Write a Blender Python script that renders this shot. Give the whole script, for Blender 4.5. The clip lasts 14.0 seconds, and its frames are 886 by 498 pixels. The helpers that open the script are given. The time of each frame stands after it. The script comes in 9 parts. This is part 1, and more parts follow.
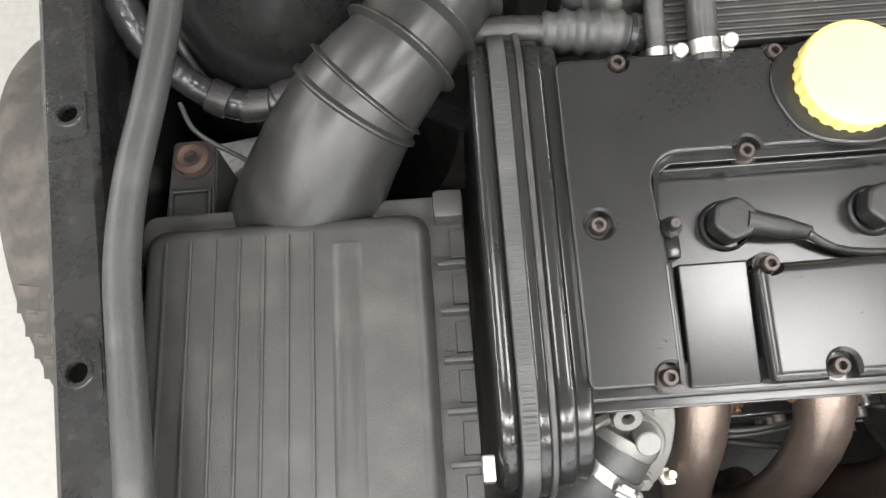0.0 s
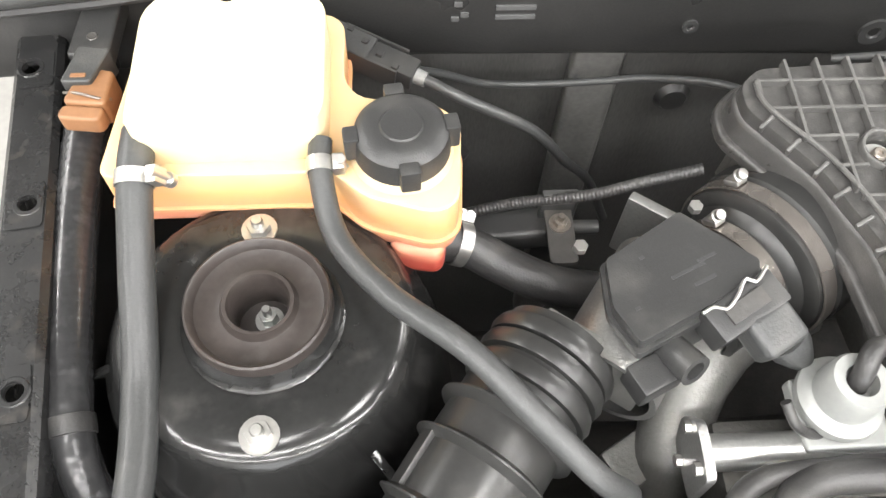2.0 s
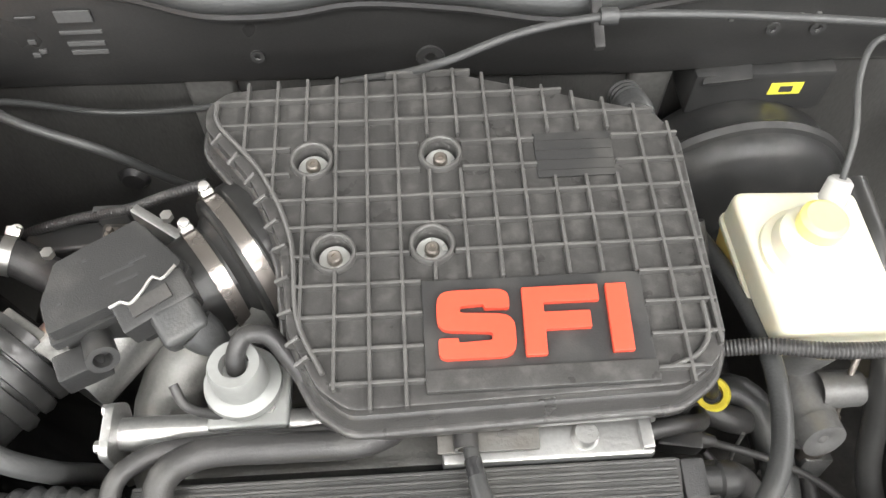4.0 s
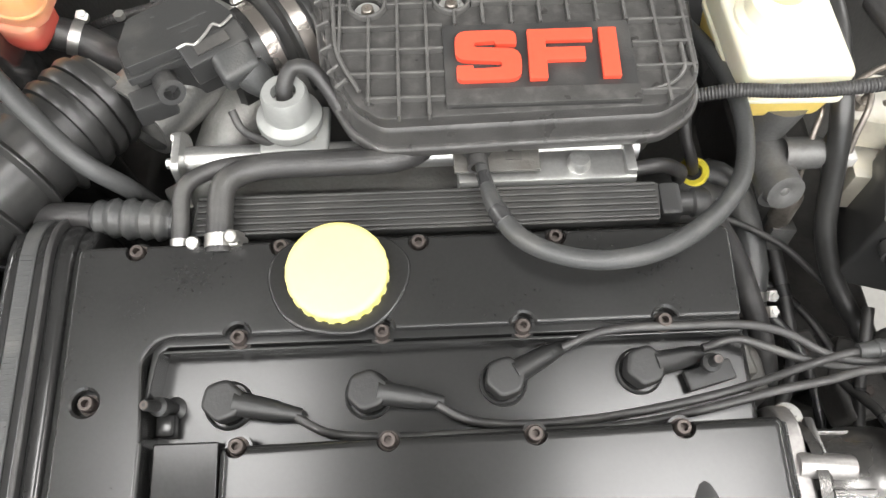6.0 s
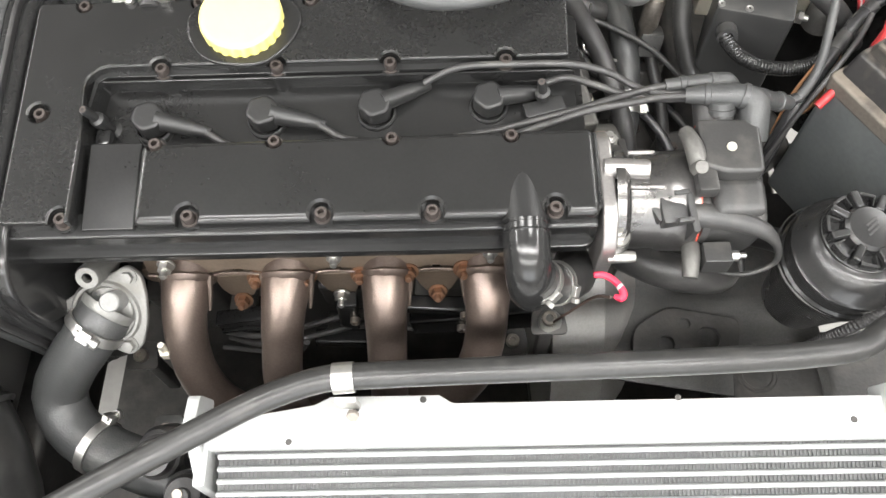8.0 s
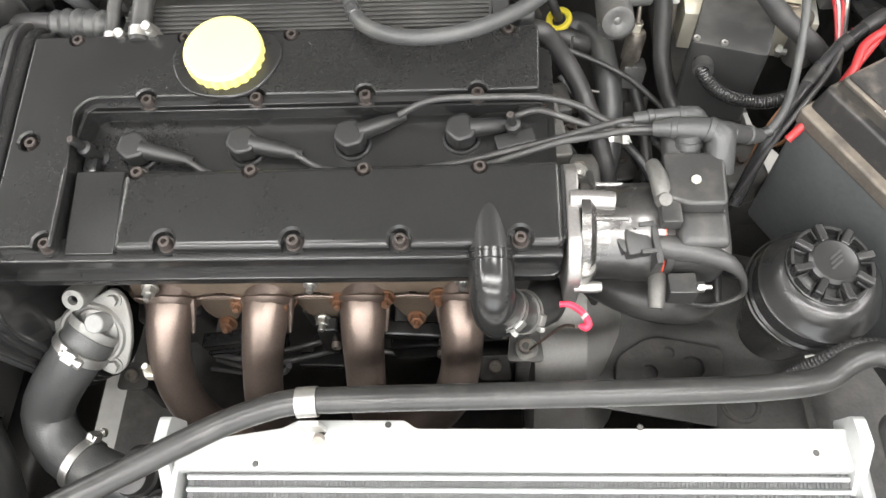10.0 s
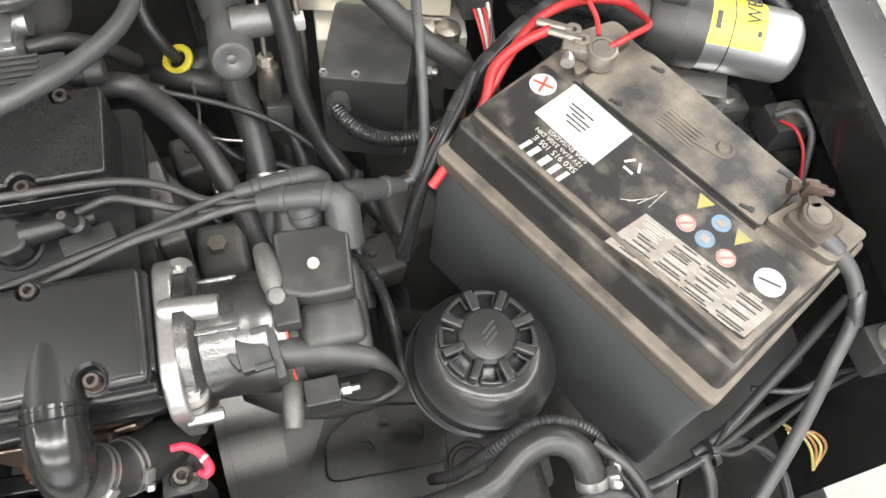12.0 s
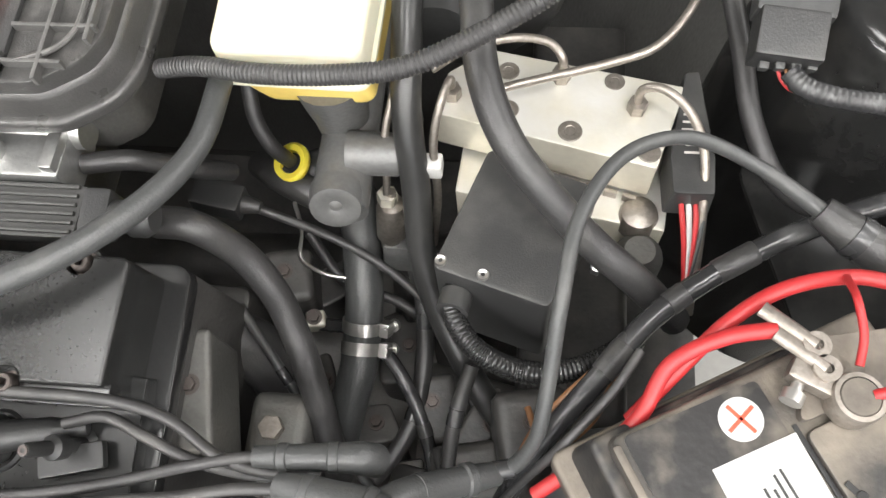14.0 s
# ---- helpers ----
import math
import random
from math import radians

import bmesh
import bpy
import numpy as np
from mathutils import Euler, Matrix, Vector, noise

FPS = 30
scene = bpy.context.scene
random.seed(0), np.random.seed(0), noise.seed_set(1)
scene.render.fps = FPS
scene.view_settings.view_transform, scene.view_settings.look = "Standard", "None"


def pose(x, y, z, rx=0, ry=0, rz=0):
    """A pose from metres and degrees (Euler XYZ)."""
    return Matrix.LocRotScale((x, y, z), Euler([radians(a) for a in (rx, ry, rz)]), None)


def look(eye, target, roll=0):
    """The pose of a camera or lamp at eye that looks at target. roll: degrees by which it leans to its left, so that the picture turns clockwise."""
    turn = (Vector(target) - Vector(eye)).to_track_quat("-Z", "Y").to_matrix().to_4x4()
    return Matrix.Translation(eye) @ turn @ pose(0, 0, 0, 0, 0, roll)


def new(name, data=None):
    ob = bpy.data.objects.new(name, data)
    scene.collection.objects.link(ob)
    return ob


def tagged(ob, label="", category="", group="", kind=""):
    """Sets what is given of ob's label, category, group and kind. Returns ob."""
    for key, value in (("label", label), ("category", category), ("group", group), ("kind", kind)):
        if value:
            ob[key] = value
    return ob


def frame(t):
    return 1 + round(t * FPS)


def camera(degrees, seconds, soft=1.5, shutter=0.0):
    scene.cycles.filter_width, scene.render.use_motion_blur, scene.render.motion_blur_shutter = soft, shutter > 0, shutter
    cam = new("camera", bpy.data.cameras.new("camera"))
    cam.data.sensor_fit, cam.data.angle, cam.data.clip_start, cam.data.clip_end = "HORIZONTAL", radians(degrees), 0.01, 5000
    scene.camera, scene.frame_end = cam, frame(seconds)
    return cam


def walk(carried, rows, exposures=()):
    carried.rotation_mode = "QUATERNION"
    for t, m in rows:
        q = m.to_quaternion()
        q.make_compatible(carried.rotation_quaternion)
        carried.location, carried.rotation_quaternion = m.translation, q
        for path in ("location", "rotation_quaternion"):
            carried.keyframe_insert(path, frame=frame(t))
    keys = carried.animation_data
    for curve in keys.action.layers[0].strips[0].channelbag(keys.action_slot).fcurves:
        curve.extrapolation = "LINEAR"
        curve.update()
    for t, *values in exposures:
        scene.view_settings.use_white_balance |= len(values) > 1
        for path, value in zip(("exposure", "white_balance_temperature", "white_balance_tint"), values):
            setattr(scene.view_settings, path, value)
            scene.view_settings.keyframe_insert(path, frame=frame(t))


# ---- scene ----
cam = camera(59.8, 14.0)
PATH = [
    (0, (-0.323, -0.202, 1.272), (-0.339, 0.482, -0.607), -5.4),
    (0.5, (-0.331, -0.101, 1.263), (-0.289, 0.604, -0.608), 0.6),
    (1, (-0.337, -0.063, 1.255), (-0.272, 0.658, -0.61), 2.2),
    (1.5, (-0.346, 0.002, 1.263), (-0.285, 0.78, -0.578), 2.0),
    (2, (-0.348, 0.032, 1.278), (-0.254, 1.033, -0.45), 3.0),
    (2.5, (-0.302, 0.034, 1.292), (-0.192, 1.095, -0.4), 2.9),
    (3, (-0.179, 0.019, 1.311), (-0.049, 1.078, -0.381), 1.9),
    (3.5, (-0.034, -0.005, 1.32), (0.081, 1.07, -0.362), 1.7),
    (3.7, (-0.001, -0.014, 1.32), (0.091, 1.061, -0.363), 1.0),
    (5.8, (0.003, -0.18, 1.321), (0.027, 0.814, -0.414), -1.0),
    (6, (-0.015, -0.2, 1.318), (0.029, 0.773, -0.429), 0.1),
    (6.5, (-0.037, -0.287, 1.324), (0.011, 0.677, -0.428), -0.5),
    (7, (-0.028, -0.346, 1.332), (0.065, 0.595, -0.431), 1.8),
    (7.5, (0.063, -0.404, 1.334), (0.118, 0.531, -0.433), 0.2),
    (7.7, (0.081, -0.425, 1.331), (0.086, 0.504, -0.44), -1.3),
    (9.8, (0.146, -0.427, 1.344), (0.038, 0.556, -0.395), -6.3),
    (10, (0.145, -0.428, 1.344), (0.038, 0.555, -0.394), -6.1),
    (10.5, (0.165, -0.429, 1.339), (0.062, 0.557, -0.398), -5.8),
    (11, (0.218, -0.432, 1.323), (0.153, 0.564, -0.411), -5.2),
    (11.5, (0.266, -0.376, 1.292), (0.417, 0.598, -0.448), 2.4),
    (12, (0.309, -0.314, 1.269), (0.642, 0.595, -0.481), 7.2),
    (12.5, (0.37, -0.218, 1.248), (0.695, 0.608, -0.544), 8.6),
    (13, (0.405, -0.145, 1.231), (0.539, 0.684, -0.584), 2.9),
    (13.5, (0.398, -0.107, 1.218), (0.338, 0.686, -0.617), -4.4),
    (14, (0.385, -0.069, 1.203), (0.193, 0.722, -0.623), -9.3),
]
walk(cam, [(t, look(eye, target, roll)) for t, eye, target, roll in PATH],
     exposures=[(0, 0.2), (1.2, 0.25), (2.0, 0.6), (3.0, 0.64), (3.5, 0.32), (6.0, 0.08), (6.5, 0.24), (7.0, 0.53), (7.5, 0.42), (10.5, 0.36), (11.5, 0.28), (12.5, 0.04), (13.5, 0.16), (14.0, 0.2)])

# ---------------------------------------------------------------- light
world = bpy.data.worlds.new("garage_air")
world.use_nodes = True
world.node_tree.nodes["Background"].inputs[0].default_value = (0.9, 0.95, 1.0, 1)
world.node_tree.nodes["Background"].inputs[1].default_value = 0.18
scene.world = world
scene.view_settings.exposure = 0.0

# unseen ceiling lamps: two placed from cover reflections, the others added as fill
LAMP_POWER = 43.0
# x, y, turn, width, length, share of the power
LAMPS = [(-0.72, -0.15, 90, 0.42, 0.6, 0.34), (0.76, -0.33, 90, 0.46, 0.66, 0.52), (-2.7, -0.45, 0, 0.2, 1.4, 1), (2.8, -0.45, 0, 0.2, 1.4, 1)]
LAMPS += [(x, y, 90, 0.2, 1.4, 1) for x in (-2.4, -0.8, 0.8, 2.4) for y in (-1.6, -3.0)] + [(x, 1.6, 0, 0.2, 1.4, 1) for x in (-4.2, -2.8, 2.6, 4.2)]
for lx, ly, turn, wide, long, share in LAMPS:
    lamp = bpy.data.lights.new("unseen_lamp", "AREA")
    lamp.shape, lamp.size, lamp.size_y = "RECTANGLE", wide, long
    lamp.energy, lamp.color = LAMP_POWER * share, (1.0, 0.985, 0.965)
    new("unseen_lamp", lamp).matrix_world = pose(lx, ly, 2.96, 0, 0, turn)
# added fill lamp in an assumed, unseen garage door opening before the car
front_fill = bpy.data.lights.new("front_fill_lamp", "AREA")
front_fill.shape, front_fill.size, front_fill.size_y = "RECTANGLE", 3.4, 2.3
front_fill.energy, front_fill.color = 92.0, (0.97, 0.985, 1.0)
new("front_fill_lamp", front_fill).matrix_world = pose(0.2, -4.05, 1.25, 90, 0, 0)


# ---------------------------------------------------------------- materials
def material(name, color, rough=0.5, metal=0.0, vary=0.2, coarse=14.0, fine=220.0, bump=0.15, dust=0.0,
             dust_color=(0.3, 0.26, 0.2), coat=0.0, rough_vary=0.12, sss=0.0, stretch=None, bump_fine=None):
    m = bpy.data.materials.new(name)
    m.use_nodes = True
    nt = m.node_tree
    b = nt.nodes["Principled BSDF"]
    tc = nt.nodes.new("ShaderNodeTexCoord")
    src = tc.outputs["Object"]
    if stretch:
        mp = nt.nodes.new("ShaderNodeMapping")
        mp.inputs["Scale"].default_value = stretch
        nt.links.new(src, mp.inputs[0])
        src = mp.outputs[0]

    def noise_node(scale, detail):
        n = nt.nodes.new("ShaderNodeTexNoise")
        n.inputs["Scale"].default_value, n.inputs["Detail"].default_value = scale, detail
        nt.links.new(src, n.inputs["Vector"])
        return n

    def mixer(a, c, f):
        x = nt.nodes.new("ShaderNodeMix")
        x.data_type = "RGBA"
        for sock, val in ((x.inputs[0], f), (x.inputs[6], a), (x.inputs[7], c)):
            if hasattr(val, "links"):
                nt.links.new(val, sock)
            else:
                sock.default_value = val
        return x.outputs[2]

    def ramp(fac, lo, hi):
        r = nt.nodes.new("ShaderNodeMapRange")
        r.inputs[1].default_value, r.inputs[2].default_value = lo, hi
        nt.links.new(fac, r.inputs[0])
        return r.outputs[0]

    big, small = noise_node(coarse, 4), noise_node(fine, 3)
    dark = tuple(c * (1 - vary) for c in color) + (1,)
    light = tuple(min(1, c * (1 + vary)) for c in color) + (1,)
    col = mixer(dark, light, ramp(big.outputs[0], 0.2, 0.8))
    speck = mixer(dark, light, ramp(small.outputs[0], 0.25, 0.75))
    col = mixer(col, speck, 0.4)
    if dust:
        geo = nt.nodes.new("ShaderNodeNewGeometry")
        sep = nt.nodes.new("ShaderNodeSeparateXYZ")
        nt.links.new(geo.outputs["Normal"], sep.inputs[0])
        up = ramp(sep.outputs[2], -0.2, 1.0)
        d = nt.nodes.new("ShaderNodeMath")
        d.operation = "MULTIPLY"
        patch = noise_node(coarse * 2.3, 6)
        nt.links.new(up, d.inputs[0])
        nt.links.new(ramp(patch.outputs[0], 0.62 - dust * 0.45, 0.85 - dust * 0.2), d.inputs[1])
        col = mixer(col, dust_color + (1,), d.outputs[0])
    nt.links.new(col, b.inputs["Base Color"])
    rr = nt.nodes.new("ShaderNodeMapRange")
    rr.inputs[3].default_value, rr.inputs[4].default_value = max(0.02, rough - rough_vary), min(1, rough + rough_vary)
    nt.links.new(big.outputs[0], rr.inputs[0])
    nt.links.new(rr.outputs[0], b.inputs["Roughness"])
    b.inputs["Metallic"].default_value = metal
    b.inputs["Coat Weight"].default_value = coat
    b.inputs["Coat Roughness"].default_value = 0.08
    if sss:
        b.inputs["Subsurface Weight"].default_value = sss
        b.inputs["Subsurface Radius"].default_value = (0.02, 0.014, 0.008)
        b.inputs["Subsurface Scale"].default_value = 0.6
    if bump:
        bp = nt.nodes.new("ShaderNodeBump")
        bp.inputs["Strength"].default_value, bp.inputs["Distance"].default_value = bump, 0.001
        nt.links.new((noise_node(bump_fine, 3) if bump_fine else small).outputs[0], bp.inputs["Height"])
        nt.links.new(bp.outputs[0], b.inputs["Normal"])
    return m


M_GLOSS = material("black_gloss_paint", (0.017, 0.017, 0.017), 0.18, vary=0.3, coat=0.0, bump=0.03, coarse=20, fine=400, bump_fine=700, rough_vary=0.07)
M_BODY = material("black_body_paint", (0.017, 0.017, 0.0168), 0.17, coat=0.0, vary=0.35, bump=0.05, dust=0.12, dust_color=(0.05, 0.048, 0.046), rough_vary=0.05)
M_SATIN = material("satin_black_sheet", (0.045, 0.045, 0.045), 0.38, vary=0.3, dust=0.3, dust_color=(0.075, 0.073, 0.07), bump=0.1)
M_PLENUM = material("weathered_grey_plastic", (0.052, 0.0505, 0.049), 0.31, vary=0.4, coarse=45, dust=0.3, dust_color=(0.1, 0.096, 0.092), bump=0.2, fine=900)
# the cover plastic made paler: worn rib edges and the light they catch
M_PLENUMRIB = material("worn_lit_plastic_ribs", (0.082, 0.08, 0.077), 0.34, vary=0.3, coarse=40, dust=0.35, dust_color=(0.13, 0.126, 0.12), bump=0.2, fine=900)
M_SMUDGED = material("smudged_black_paint", (0.0155, 0.0155, 0.0153), 0.25, vary=0.2, coarse=16, fine=400, bump=0.02, bump_fine=600, rough_vary=0.06)
M_COVER = material("worn_gloss_black_paint", (0.016, 0.016, 0.0158), 0.215, vary=0.2, coarse=12, fine=400, bump=0.02, bump_fine=600, rough_vary=0.05)
M_PLASTIC = material("black_plastic", (0.034, 0.034, 0.034), 0.38, vary=0.25, dust=0.3, dust_color=(0.075, 0.073, 0.069), bump=0.2, fine=900)
M_AIRBOX = material("dusty_grey_plastic", (0.042, 0.0415, 0.04), 0.36, vary=0.16, dust=0.3, dust_color=(0.07, 0.068, 0.063), bump=0.2, fine=900)
M_RUBBER = material("black_rubber", (0.034, 0.033, 0.033), 0.38, vary=0.3, dust=0.25, dust_color=(0.08, 0.078, 0.073), bump=0.25, fine=600)
M_BOOT = material("black_boot_rubber", (0.02, 0.02, 0.02), 0.4, vary=0.3, bump=0.15, fine=500)
M_HOSE = material("grey_rubber_hose", (0.05, 0.051, 0.051), 0.38, vary=0.22, dust=0.2, dust_color=(0.1, 0.098, 0.092), bump=0.3, fine=500)
M_DUCT = material("duct_rubber", (0.027, 0.0268, 0.0262), 0.33, vary=0.3, dust=0.2, dust_color=(0.058, 0.056, 0.053), bump=0.15)
M_TAPE = material("glossy_cloth_tape", (0.026, 0.026, 0.027), 0.24, vary=0.3, bump=0.2, fine=260, dust=0.2, dust_color=(0.1, 0.1, 0.1))
M_ALU = material("cast_aluminium", (0.44, 0.44, 0.43), 0.36, metal=0.9, vary=0.25, bump=0.35, fine=500, dust=0.15, dust_color=(0.25, 0.23, 0.2))
M_CYLINDER = material("satin_grey_casting", (0.14, 0.139, 0.137), 0.4, metal=0.35, vary=0.3, coarse=30, bump=0.25, fine=350, dust=0.3, dust_color=(0.12, 0.115, 0.105))
M_GREYCAST = material("grey_cast_case", (0.13, 0.127, 0.12), 0.5, metal=0.5, vary=0.3, bump=0.4, fine=350, dust=0.35, dust_color=(0.1, 0.092, 0.08))
M_REGULATOR = material("matt_zinc_can", (0.31, 0.315, 0.305), 0.46, metal=0.3, vary=0.12, coarse=30, bump=0.1)
M_BRIGHT = material("bright_aluminium", (0.52, 0.53, 0.525), 0.4, metal=0.35, vary=0.09, bump=0.1, dust=0.05, dust_color=(0.5, 0.48, 0.45))
M_FIN = material("radiator_fins", (0.13, 0.132, 0.132), 0.45, metal=0.5, vary=0.25, fine=1500, bump=0.6, stretch=(3, 0.5, 1))
M_ZINC = material("zinc_plated_steel", (0.52, 0.51, 0.49), 0.33, metal=0.9, vary=0.2, bump=0.1)
M_STEEL = material("dull_steel", (0.3, 0.27, 0.24), 0.42, metal=0.85, vary=0.4, bump=0.3, fine=400)
M_BOLT = material("oiled_bolt_steel", (0.09, 0.076, 0.07), 0.45, metal=0.7, vary=0.4, bump=0.3, fine=500)
M_SCRATCHED = material("scratched_black_sheet", (0.017, 0.017, 0.0172), 0.27, vary=0.45, bump=0.1, coarse=34, fine=700, rough_vary=0.1, dust=0.08, dust_color=(0.055, 0.05, 0.045))
M_RAIL = material("machined_fuel_rail", (0.5, 0.5, 0.49), 0.34, metal=0.85, vary=0.2, bump=0.2, fine=400, dust=0.1, dust_color=(0.3, 0.28, 0.26))
M_BAND = material("bright_steel_band", (0.36, 0.33, 0.305), 0.27, metal=0.85, vary=0.08, bump=0.08)
M_CASTLIGHT = material("pale_cast_alloy", (0.22, 0.217, 0.207), 0.45, metal=0.5, vary=0.2, bump=0.35, fine=450, dust=0.2, dust_color=(0.22, 0.2, 0.17))
M_SLEEVE = material("pale_grey_rubber", (0.2, 0.2, 0.195), 0.42, vary=0.25, bump=0.2, fine=400)
M_DISTALU = material("worn_alloy", (0.15, 0.146, 0.143), 0.29, metal=0.85, vary=0.2, bump=0.15, fine=350, dust=0.15, dust_color=(0.16, 0.145, 0.13))
M_EXFLANGE = material("dusty_bronze_casting", (0.115, 0.088, 0.066), 0.55, metal=0.35, vary=0.3, coarse=40, bump=0.3, fine=300, dust=0.25, dust_color=(0.13, 0.108, 0.085))
M_RESERVOIR = material("shiny_black_plastic", (0.022, 0.022, 0.022), 0.24, vary=0.25, bump=0.1, fine=700, dust=0.12, dust_color=(0.06, 0.058, 0.055))
M_DUSTSHEET = material("dusty_grey_sheet", (0.072, 0.0705, 0.068), 0.4, vary=0.6, coarse=10, bump=0.15, dust=0.3, dust_color=(0.09, 0.086, 0.08), stretch=(2.2, 2.2, 0.5), rough_vary=0.18)
M_CAN = material("dull_silver_can", (0.42, 0.43, 0.43), 0.36, metal=0.8, vary=0.12, bump=0.06, coarse=20)
M_BEARING = material("brownish_rubber", (0.034, 0.0275, 0.025), 0.4, vary=0.45, bump=0.2, coarse=30, dust=0.2, dust_color=(0.06, 0.054, 0.05))
M_TUBE = material("radiator_tube_alloy", (0.42, 0.43, 0.43), 0.36, metal=0.6, vary=0.1, bump=0.1)
M_RUST = material("rusty_steel", (0.082, 0.054, 0.044), 0.7, metal=0.2, vary=0.45, bump=0.6, fine=260, coarse=60)
M_OXIDE = material("oxidised_brown_lead", (0.1, 0.082, 0.068), 0.55, metal=0.3, vary=0.45, coarse=60, bump=0.4, fine=300)
M_COPPER = material("copper_nut", (0.24, 0.135, 0.085), 0.46, metal=0.7, vary=0.35, bump=0.2)
M_EXHAUST = material("heat_tinted_steel", (0.185, 0.145, 0.124), 0.33, metal=0.75, vary=0.28, coarse=22, bump=0.25, fine=500, dust=0.12, dust_color=(0.17, 0.115, 0.085))
M_GOLD = material("yellow_passivated_alloy", (0.67, 0.63, 0.52), 0.38, metal=0.5, vary=0.12, bump=0.15, dust=0.75, dust_color=(0.74, 0.73, 0.7))
M_YELLOW = material("yellow_plastic", (0.82, 0.68, 0.07), 0.35, vary=0.06, bump=0.05, sss=0.1)
M_CAPTOP = material("pale_yellow_plastic", (0.85, 0.75, 0.25), 0.38, vary=0.05, bump=0.05, sss=0.1)
M_CREAM = material("cream_plastic", (0.66, 0.63, 0.49), 0.4, vary=0.06, bump=0.05, sss=0.25)
M_LABEL_Y = material("yellow_label", (0.8, 0.72, 0.08), 0.4, vary=0.06, bump=0.0)
M_RED = material("red_paint", (0.7, 0.08, 0.042), 0.4, vary=0.1, bump=0.05)
M_REDWIRE = material("red_cable_sheath", (0.36, 0.022, 0.024), 0.4, vary=0.2, bump=0.15)
M_STRAP = material("bright_red_rubber", (0.62, 0.03, 0.07), 0.42, vary=0.15, bump=0.1)
M_BROWN = material("brown_wire", (0.2, 0.09, 0.035), 0.5, vary=0.3, bump=0.1)
M_ORANGE = material("orange_connector", (0.25, 0.125, 0.06), 0.45, vary=0.2, bump=0.1)
M_BATT = material("dusty_battery_plastic", (0.03, 0.029, 0.028), 0.42, vary=0.3, dust=0.6, dust_color=(0.21, 0.18, 0.145), bump=0.3, fine=500, coarse=16)
M_BATTDIRT = material("dust_caked_plastic", (0.075, 0.065, 0.056), 0.62, vary=0.5, dust=0.7, dust_color=(0.2, 0.171, 0.137), bump=0.4, fine=300, coarse=22)
M_CASE = material("grey_battery_case", (0.076, 0.081, 0.083), 0.48, vary=0.22, dust=0.3, dust_color=(0.17, 0.165, 0.15), bump=0.15)
M_FILM = material("scuffed_black_film", (0.022, 0.021, 0.021), 0.33, vary=0.3, dust=0.3, dust_color=(0.17, 0.15, 0.125), bump=0.2, coarse=20)
M_WHITE = material("white_label", (0.43, 0.425, 0.41), 0.5, vary=0.06, bump=0.0)
M_PRINT = material("grey_print", (0.5, 0.48, 0.45), 0.6, vary=0.25, bump=0.0)
M_WORNLABEL = material("worn_silver_label", (0.27, 0.245, 0.22), 0.45, vary=0.35, bump=0.1, coarse=30, dust=0.4, dust_color=(0.2, 0.17, 0.14))
M_WORNPRINT = material("worn_print", (0.36, 0.335, 0.305), 0.55, vary=0.35, coarse=60, bump=0.0)
M_BLUE = material("blue_print", (0.13, 0.22, 0.31), 0.5, vary=0.3, dust=0.3, dust_color=(0.21, 0.18, 0.145), bump=0.0)
M_PINK = material("red_outline_print", (0.4, 0.17, 0.15), 0.5, vary=0.3, bump=0.0)
M_DIRTYELLOW = material("dirty_yellow_print", (0.29, 0.26, 0.085), 0.5, vary=0.3, dust=0.25, dust_color=(0.2, 0.17, 0.14), bump=0.0)
M_TYRE = material("tyre_rubber", (0.055, 0.05, 0.045), 0.75, vary=0.3, bump=0.5, fine=200, dust=0.4, dust_color=(0.13, 0.115, 0.1))
M_CONCRETE = material("pale_concrete", (0.36, 0.35, 0.33), 0.6, vary=0.18, coarse=3.0, fine=60, bump=0.3)
M_WALL = material("white_wall_paint", (0.75, 0.75, 0.73), 0.8, vary=0.04, coarse=2.0, fine=60, bump=0.1)
M_DARK = material("grimy_dark_metal", (0.05, 0.048, 0.046), 0.42, vary=0.4, bump=0.4, fine=200, dust=0.4, dust_color=(0.09, 0.084, 0.076))
M_CEILING = material("grey_ceiling_boards", (0.33, 0.33, 0.32), 0.8, vary=0.1, coarse=2.0, fine=60, bump=0.1)
M_GUARD = material("scuffed_black_guard", (0.035, 0.0345, 0.034), 0.34, vary=0.35, coarse=9, fine=500, bump=0.12, dust=0.18, dust_color=(0.05, 0.048, 0.045), rough_vary=0.16)
# near-white colour for the lamp's reflection in glossy black paint
M_GLINT = material("near_white_glint", (0.74, 0.74, 0.73), 0.34, metal=0.5, vary=0.2, coarse=60, bump=0.3, fine=200, rough_vary=0.1)
M_BELL = material("smooth_cast_housing", (0.3, 0.292, 0.28), 0.5, metal=0.2, vary=0.22, coarse=16, bump=0.2, fine=400, dust=0.3, dust_color=(0.24, 0.225, 0.2))
M_FLUID = material("plastic_over_brake_fluid", (0.78, 0.58, 0.16), 0.38, vary=0.1, bump=0.05, sss=0.2)
M_WASHER = material("clean_zinc_washer", (0.66, 0.66, 0.64), 0.3, metal=0.6, vary=0.08, bump=0.05)
M_ADAPTER = material("pale_worn_casting", (0.36, 0.345, 0.335), 0.34, metal=0.75, vary=0.25, coarse=40, bump=0.2, fine=350)
M_CAPBLACK = material("worn_black_bakelite", (0.036, 0.0355, 0.035), 0.36, vary=0.3, coarse=24, bump=0.15, fine=600, dust=0.3, dust_color=(0.08, 0.076, 0.07))
